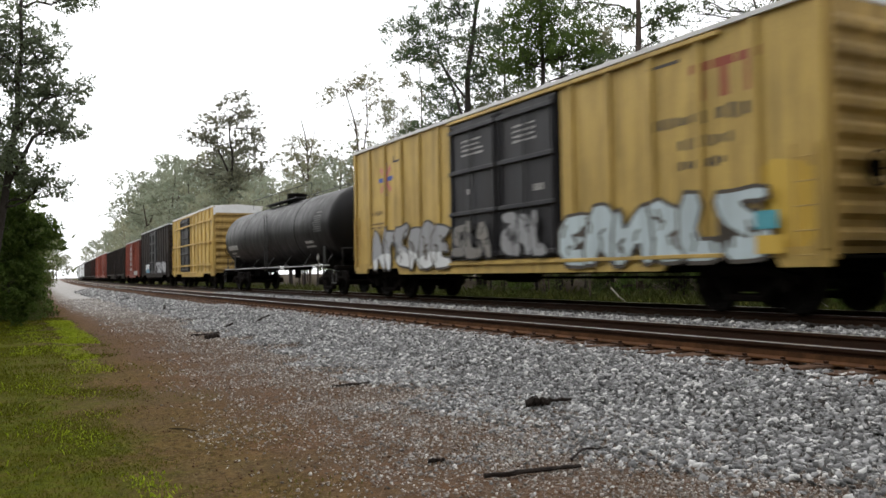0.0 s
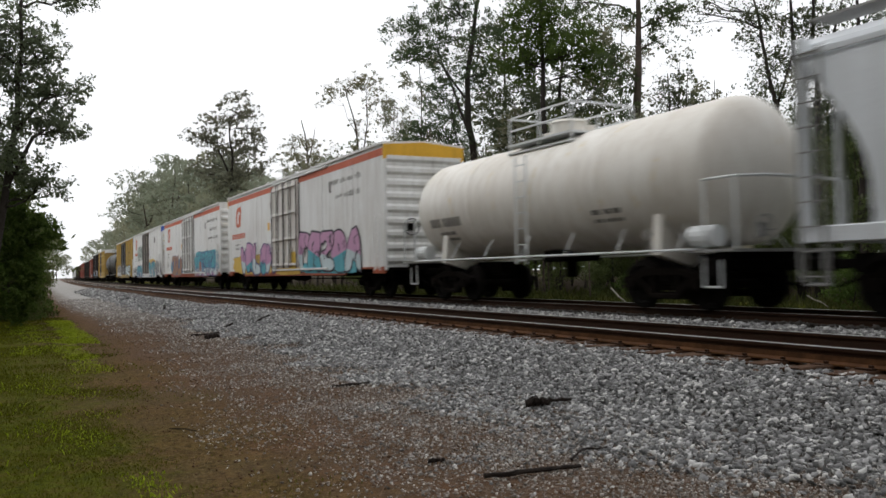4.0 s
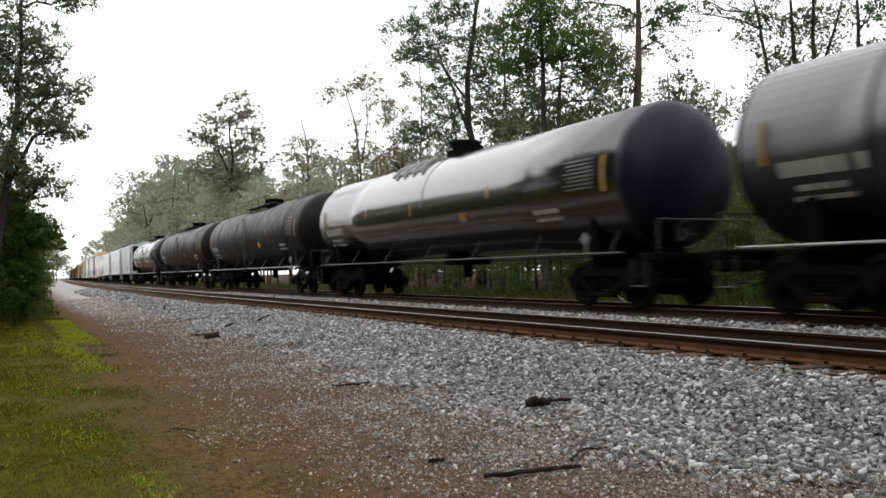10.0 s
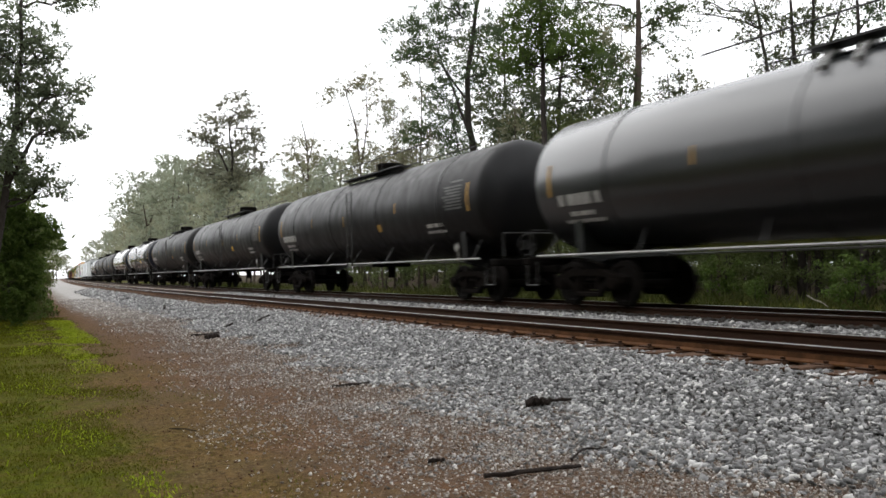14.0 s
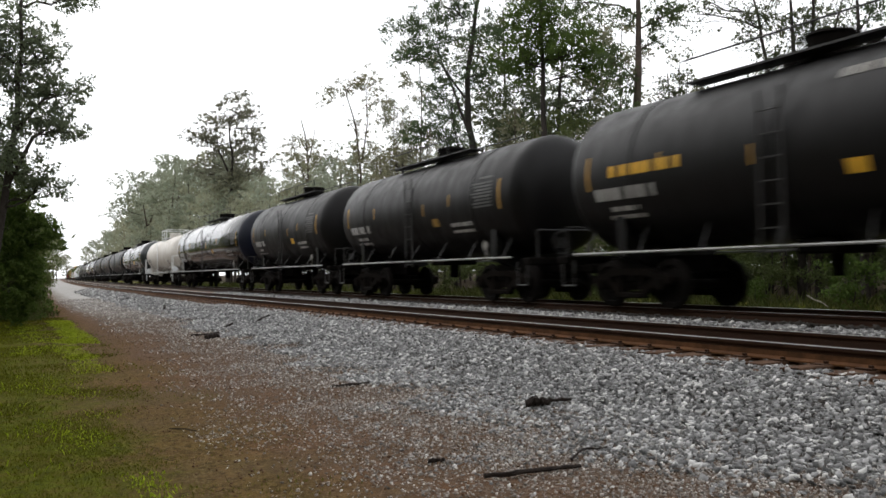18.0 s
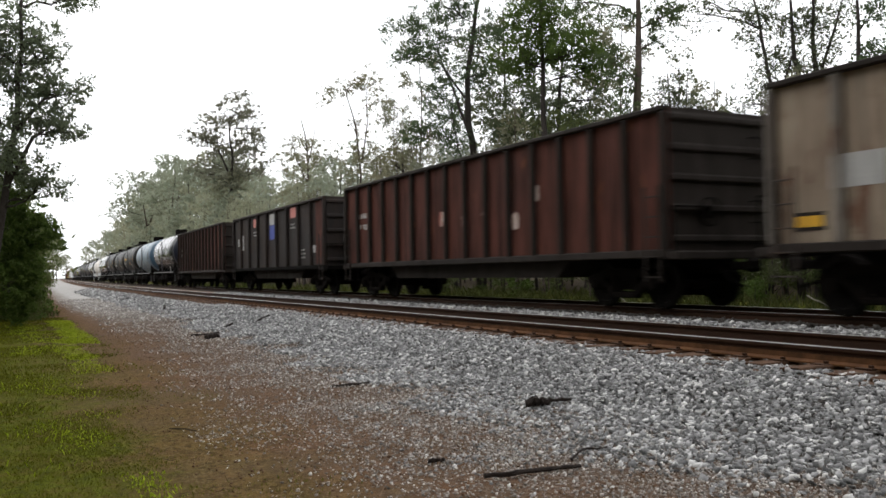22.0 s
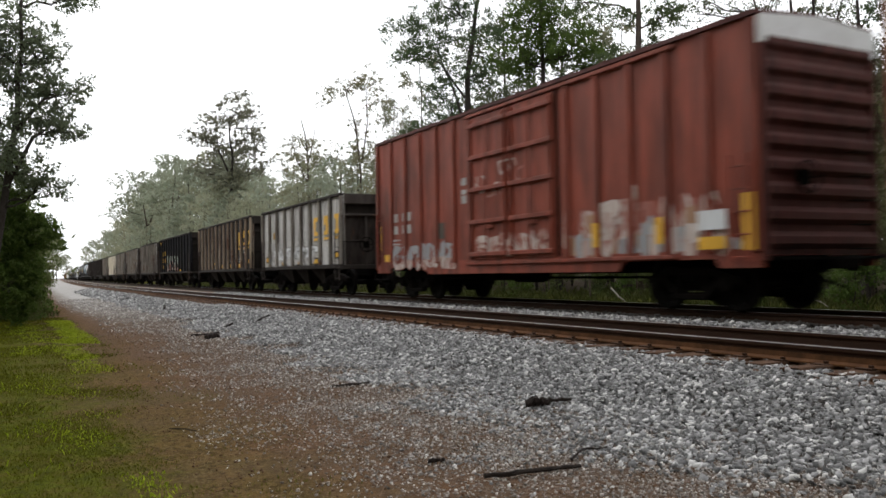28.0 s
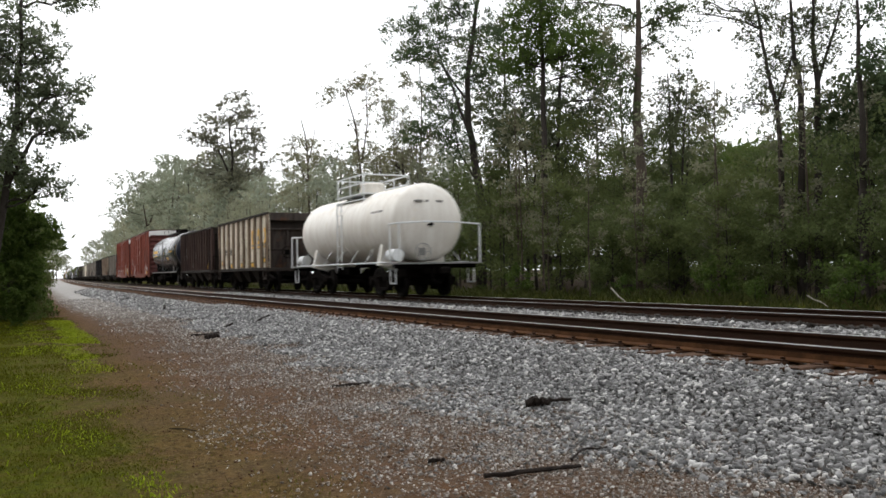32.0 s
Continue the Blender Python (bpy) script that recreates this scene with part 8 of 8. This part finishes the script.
couple(275.9, 290.1, tank_car("black tank car with a soft sheen and yellow lettering bands", 14.2, "tank_grey", R=1.5, zc=2.72, end_mat="tank_navy", bands=2, marks=None, seed=40, bar=[(4.4, 2.85, 2.4, 0.20, "gold"), (4.4, 2.55, 1.6, 0.08, "gold"), (-4.0, 2.7, 1.4, 0.09, "gold"), (-5.0, 3.0, 0.9, 0.08, "grey_mark"), (-5.0, 2.85, 0.9, 0.08, "grey_mark")]))
c = hopper_car(291.7, 302.6, "dark brown open hopper with yellow reflectors", "brown_gon", 97, rib="brown_rib", emblem=None, number="white_mark", posts=13, top=3.75, plates=((4.8, 1.6, 0.42, 0.2), (2.6, 1.62, 0.12, 0.5), (0.66, 1.55, 0.13, 0.5), (-1.73, 1.57, 0.2, 0.55), (-3.8, 1.36, 0.75, 0.28)))
bars(c, text_lines(rn, -2.7, 1.8, 0.5, 0.12, 3) + [(1.3, 1.45, 0.3, 0.3)], M["white_mark"], x=-1.405)
hopper_car(304.6, 315.1, "rust-streaked cream open hopper with yellow emblem", "csx_light", 98, rib="csx_rust", number="dark_mark", posts=9, top=3.75)
c = couple(319.3, 329.5, tank_car("white tank car with end platforms, last of the train", 10.2, "tank_white", R=1.30, zc=2.45, walkway=False, cage=True, platform=True, sill_pipe="g_white", marks=None, yellow=False, seed=41, bands=1, bar=[(-3.3, 2.85, 1.0, 0.07, "grey_mark")]))
for k, w in enumerate((0.26, 0.11, 0.24)):
    x = -0.62 + 0.36 * k + (0.02 if k == 2 else 0)
    part("stencil", Geo().box(x, x + w, -5.02, -4.6, 3.07, 3.14), M["grey_mark"], c)
part("head_fitting", Geo().tube((-0.1, -5.02, 2.35), (-0.1, -5.14, 2.35), 0.06, 0.06, 10).box(-0.24, -0.10, -5.12, -5.08, 2.30, 2.36, 0.01), M["frame"], c, "dark valve on the tank's end")
part("brake_gear", Geo().box(-0.9, 0.5, -4.9, -4.2, 0.62, 1.02, 0.05).tube((-0.5, -5.2, 0.85), (0.5, -5.2, 0.85), 0.12, 0.12, 10), M["truck"], c, "grimy brake gear below the end platform")


# ---- small things lying about
def branch(name, label, pts, r, mat, cat="fallen branch"):
    rn = random.Random(len(pts) + int(r * 1000))
    g = Geo()
    fine = [Vector(pts[0])]
    for i in range(len(pts) - 1):
        for k in (1, 2, 3, 4):
            fine.append(Vector(pts[i]).lerp(Vector(pts[i + 1]), k / 4) + Vector([rn.uniform(-0.28, 0.28) * r for _ in range(3)]))
    n, m = 8, len(fine)
    way = (fine[-1] - fine[0]).normalized()
    side = way.cross(Vector((0, 0, 1))).normalized()
    up = side.cross(way)
    vs = []
    for i, p in enumerate(fine):
        thick = r * (1.1 - 0.4 * i / m) * rn.uniform(0.8, 1.15)
        vs += [tuple(p + (side * math.cos(k * math.tau / n) + up * math.sin(k * math.tau / n)) * thick * rn.uniform(0.72, 1.15)) for k in range(n)]
    g.add(vs, [(j * n + k, j * n + (k + 1) % n, (j + 1) * n + (k + 1) % n, (j + 1) * n + k) for j in range(m - 1) for k in range(n)] + [tuple(range(n))[::-1], tuple((m - 1) * n + k for k in range(n))])
    k = len(pts) // 2
    g.tube(pts[k], (pts[k][0] + r * 2, pts[k][1] + r * 4, pts[k][2] + r * 0.6), r * 0.4, r * 0.15, 5)
    tagged(new(name, g.mesh(name, M[mat])), label, cat)


def on_ground(x, y, up=0.0):
    return (x + bend(y), y, ground_z(x) + up)


branch("wood_stub", "short dark broken tie end lying on the ballast", [on_ground(4.79, 7.08, 0.05), on_ground(4.90, 7.0, 0.06), on_ground(5.0, 6.96, 0.05)], 0.052, "stick", "wood scrap")
branch("wood_stub", "thin dark wood splinter on the ballast", [on_ground(4.98, 6.97, 0.06), on_ground(5.12, 6.95, 0.05), on_ground(5.25, 6.93, 0.03)], 0.020, "stick", "wood scrap")
branch("fallen_branch", "dark rotting stick on the dirt", [on_ground(3.07, 5.07, 0.012), on_ground(3.30, 5.0, 0.016), on_ground(3.54, 4.94, 0.014), on_ground(3.77, 4.87, 0.018)], 0.019, "stick")
branch("fallen_branch", "thin forked twig beside the rotting stick", [on_ground(3.8, 5.02, 0.03), on_ground(4.02, 5.17, 0.05), on_ground(4.2, 5.16, 0.03), on_ground(4.34, 5.22, 0.02)], 0.012, "stick")
branch("wood_stub", "dark wood scrap at the edge of the ballast", [on_ground(4.20, 19.1, 0.04), on_ground(4.36, 19.1, 0.07), on_ground(4.50, 19.2, 0.04)], 0.07, "stick", "wood scrap")
branch("fallen_branch", "thin twig lying across the dirt", [on_ground(4.1, 20.3, 0.02), on_ground(4.6, 20.2, 0.03), on_ground(5.0, 20.6, 0.02)], 0.02, "stick")
branch("fallen_branch", "short dark twig leaning on the gravel", [on_ground(5.2, 21.6, 0.03), on_ground(5.32, 21.6, 0.06), on_ground(5.42, 21.6, 0.11)], 0.035, "stick")
branch("fallen_branch", "dark twig lying on the ballast", [on_ground(5.95, 21.3, 0.03), on_ground(6.1, 21.3, 0.08), on_ground(6.28, 21.2, 0.12)], 0.03, "stick")
branch("fallen_branch", "thin bent twig on the dirt", [on_ground(1.52, 8.37, 0.005), on_ground(1.62, 8.2, 0.02), on_ground(1.72, 8.1, 0.004)], 0.007, "stick")
branch("fallen_branch", "thin dark twig on the gravel", [on_ground(3.75, 9.9, 0.02), on_ground(4.2, 9.75, 0.04), on_ground(4.6, 9.9, 0.02)], 0.018, "stick")
branch("fallen_branch", "dark twig on the shoulder", [on_ground(5.7, 34.0, 0.05), on_ground(5.8, 34.5, 0.12), on_ground(5.9, 35.2, 0.05)], 0.06, "stick")
branch("wood_stub", "small dark chip on the dirt", [on_ground(2.96, 5.72, 0.01), on_ground(3.02, 5.68, 0.02), on_ground(3.08, 5.67, 0.01)], 0.018, "stick", "wood scrap")
branch("fallen_branch", "bleached dead branch among the weeds", [on_ground(17.3, 13.45, 0.72), on_ground(17.35, 13.3, 0.62), on_ground(17.4, 13.1, 0.55), on_ground(17.4, 12.95, 0.45)], 0.018, "dead_wood")
branch("fallen_branch", "bleached dead branch among the weeds", [on_ground(18.0, 21.6, 0.8), on_ground(18.0, 21.2, 0.5), on_ground(18.2, 20.8, 0.2)], 0.03, "dead_wood")

lay_ties(near_track, NEAR_RAIL, 0.0, 2.0, 240)
far_ties(near_track, NEAR_RAIL, 0.0, 127.0, 260.0)
far_ties(far_track, FAR_RAIL, FAR_UP, -6.0, 200.0)
tie_plates(near_track, NEAR_RAIL, 0.0, 2.0, 90)


# ---- everything that moves
def motions():
    for car, s in TRAIN:
        rows = []
        for k in range(0, 33):
            y = travelled(float(k)) - s
            rows.append((float(k), pose(TRAIN_X + bend(y), y, FAR_UP, 0, 0, -heading(y))))
        walk(car, rows)
    place = {car.name: s for car, s in TRAIN}
    for car, w, a in WHEELS:
        s = place[car.name]
        first, last = None, None
        for k in range(0, 961):
            y = travelled(k / 30) - s
            if -14 < y < 46:
                first = k if first is None else first
                last = k
        if first is None:
            continue
        rows = [(0.0, pose(0, a, WHEEL_R))] if first > 0 else []
        y0 = travelled(first / 30)
        for k in range(first, last + 1):
            rows.append((k / 30, pose(0, a, WHEEL_R, -math.degrees((travelled(k / 30) - y0) / WHEEL_R))))
        if last < 960:
            rows.append((SECONDS, rows[-1][1]))
        walk(w, rows)


motions()
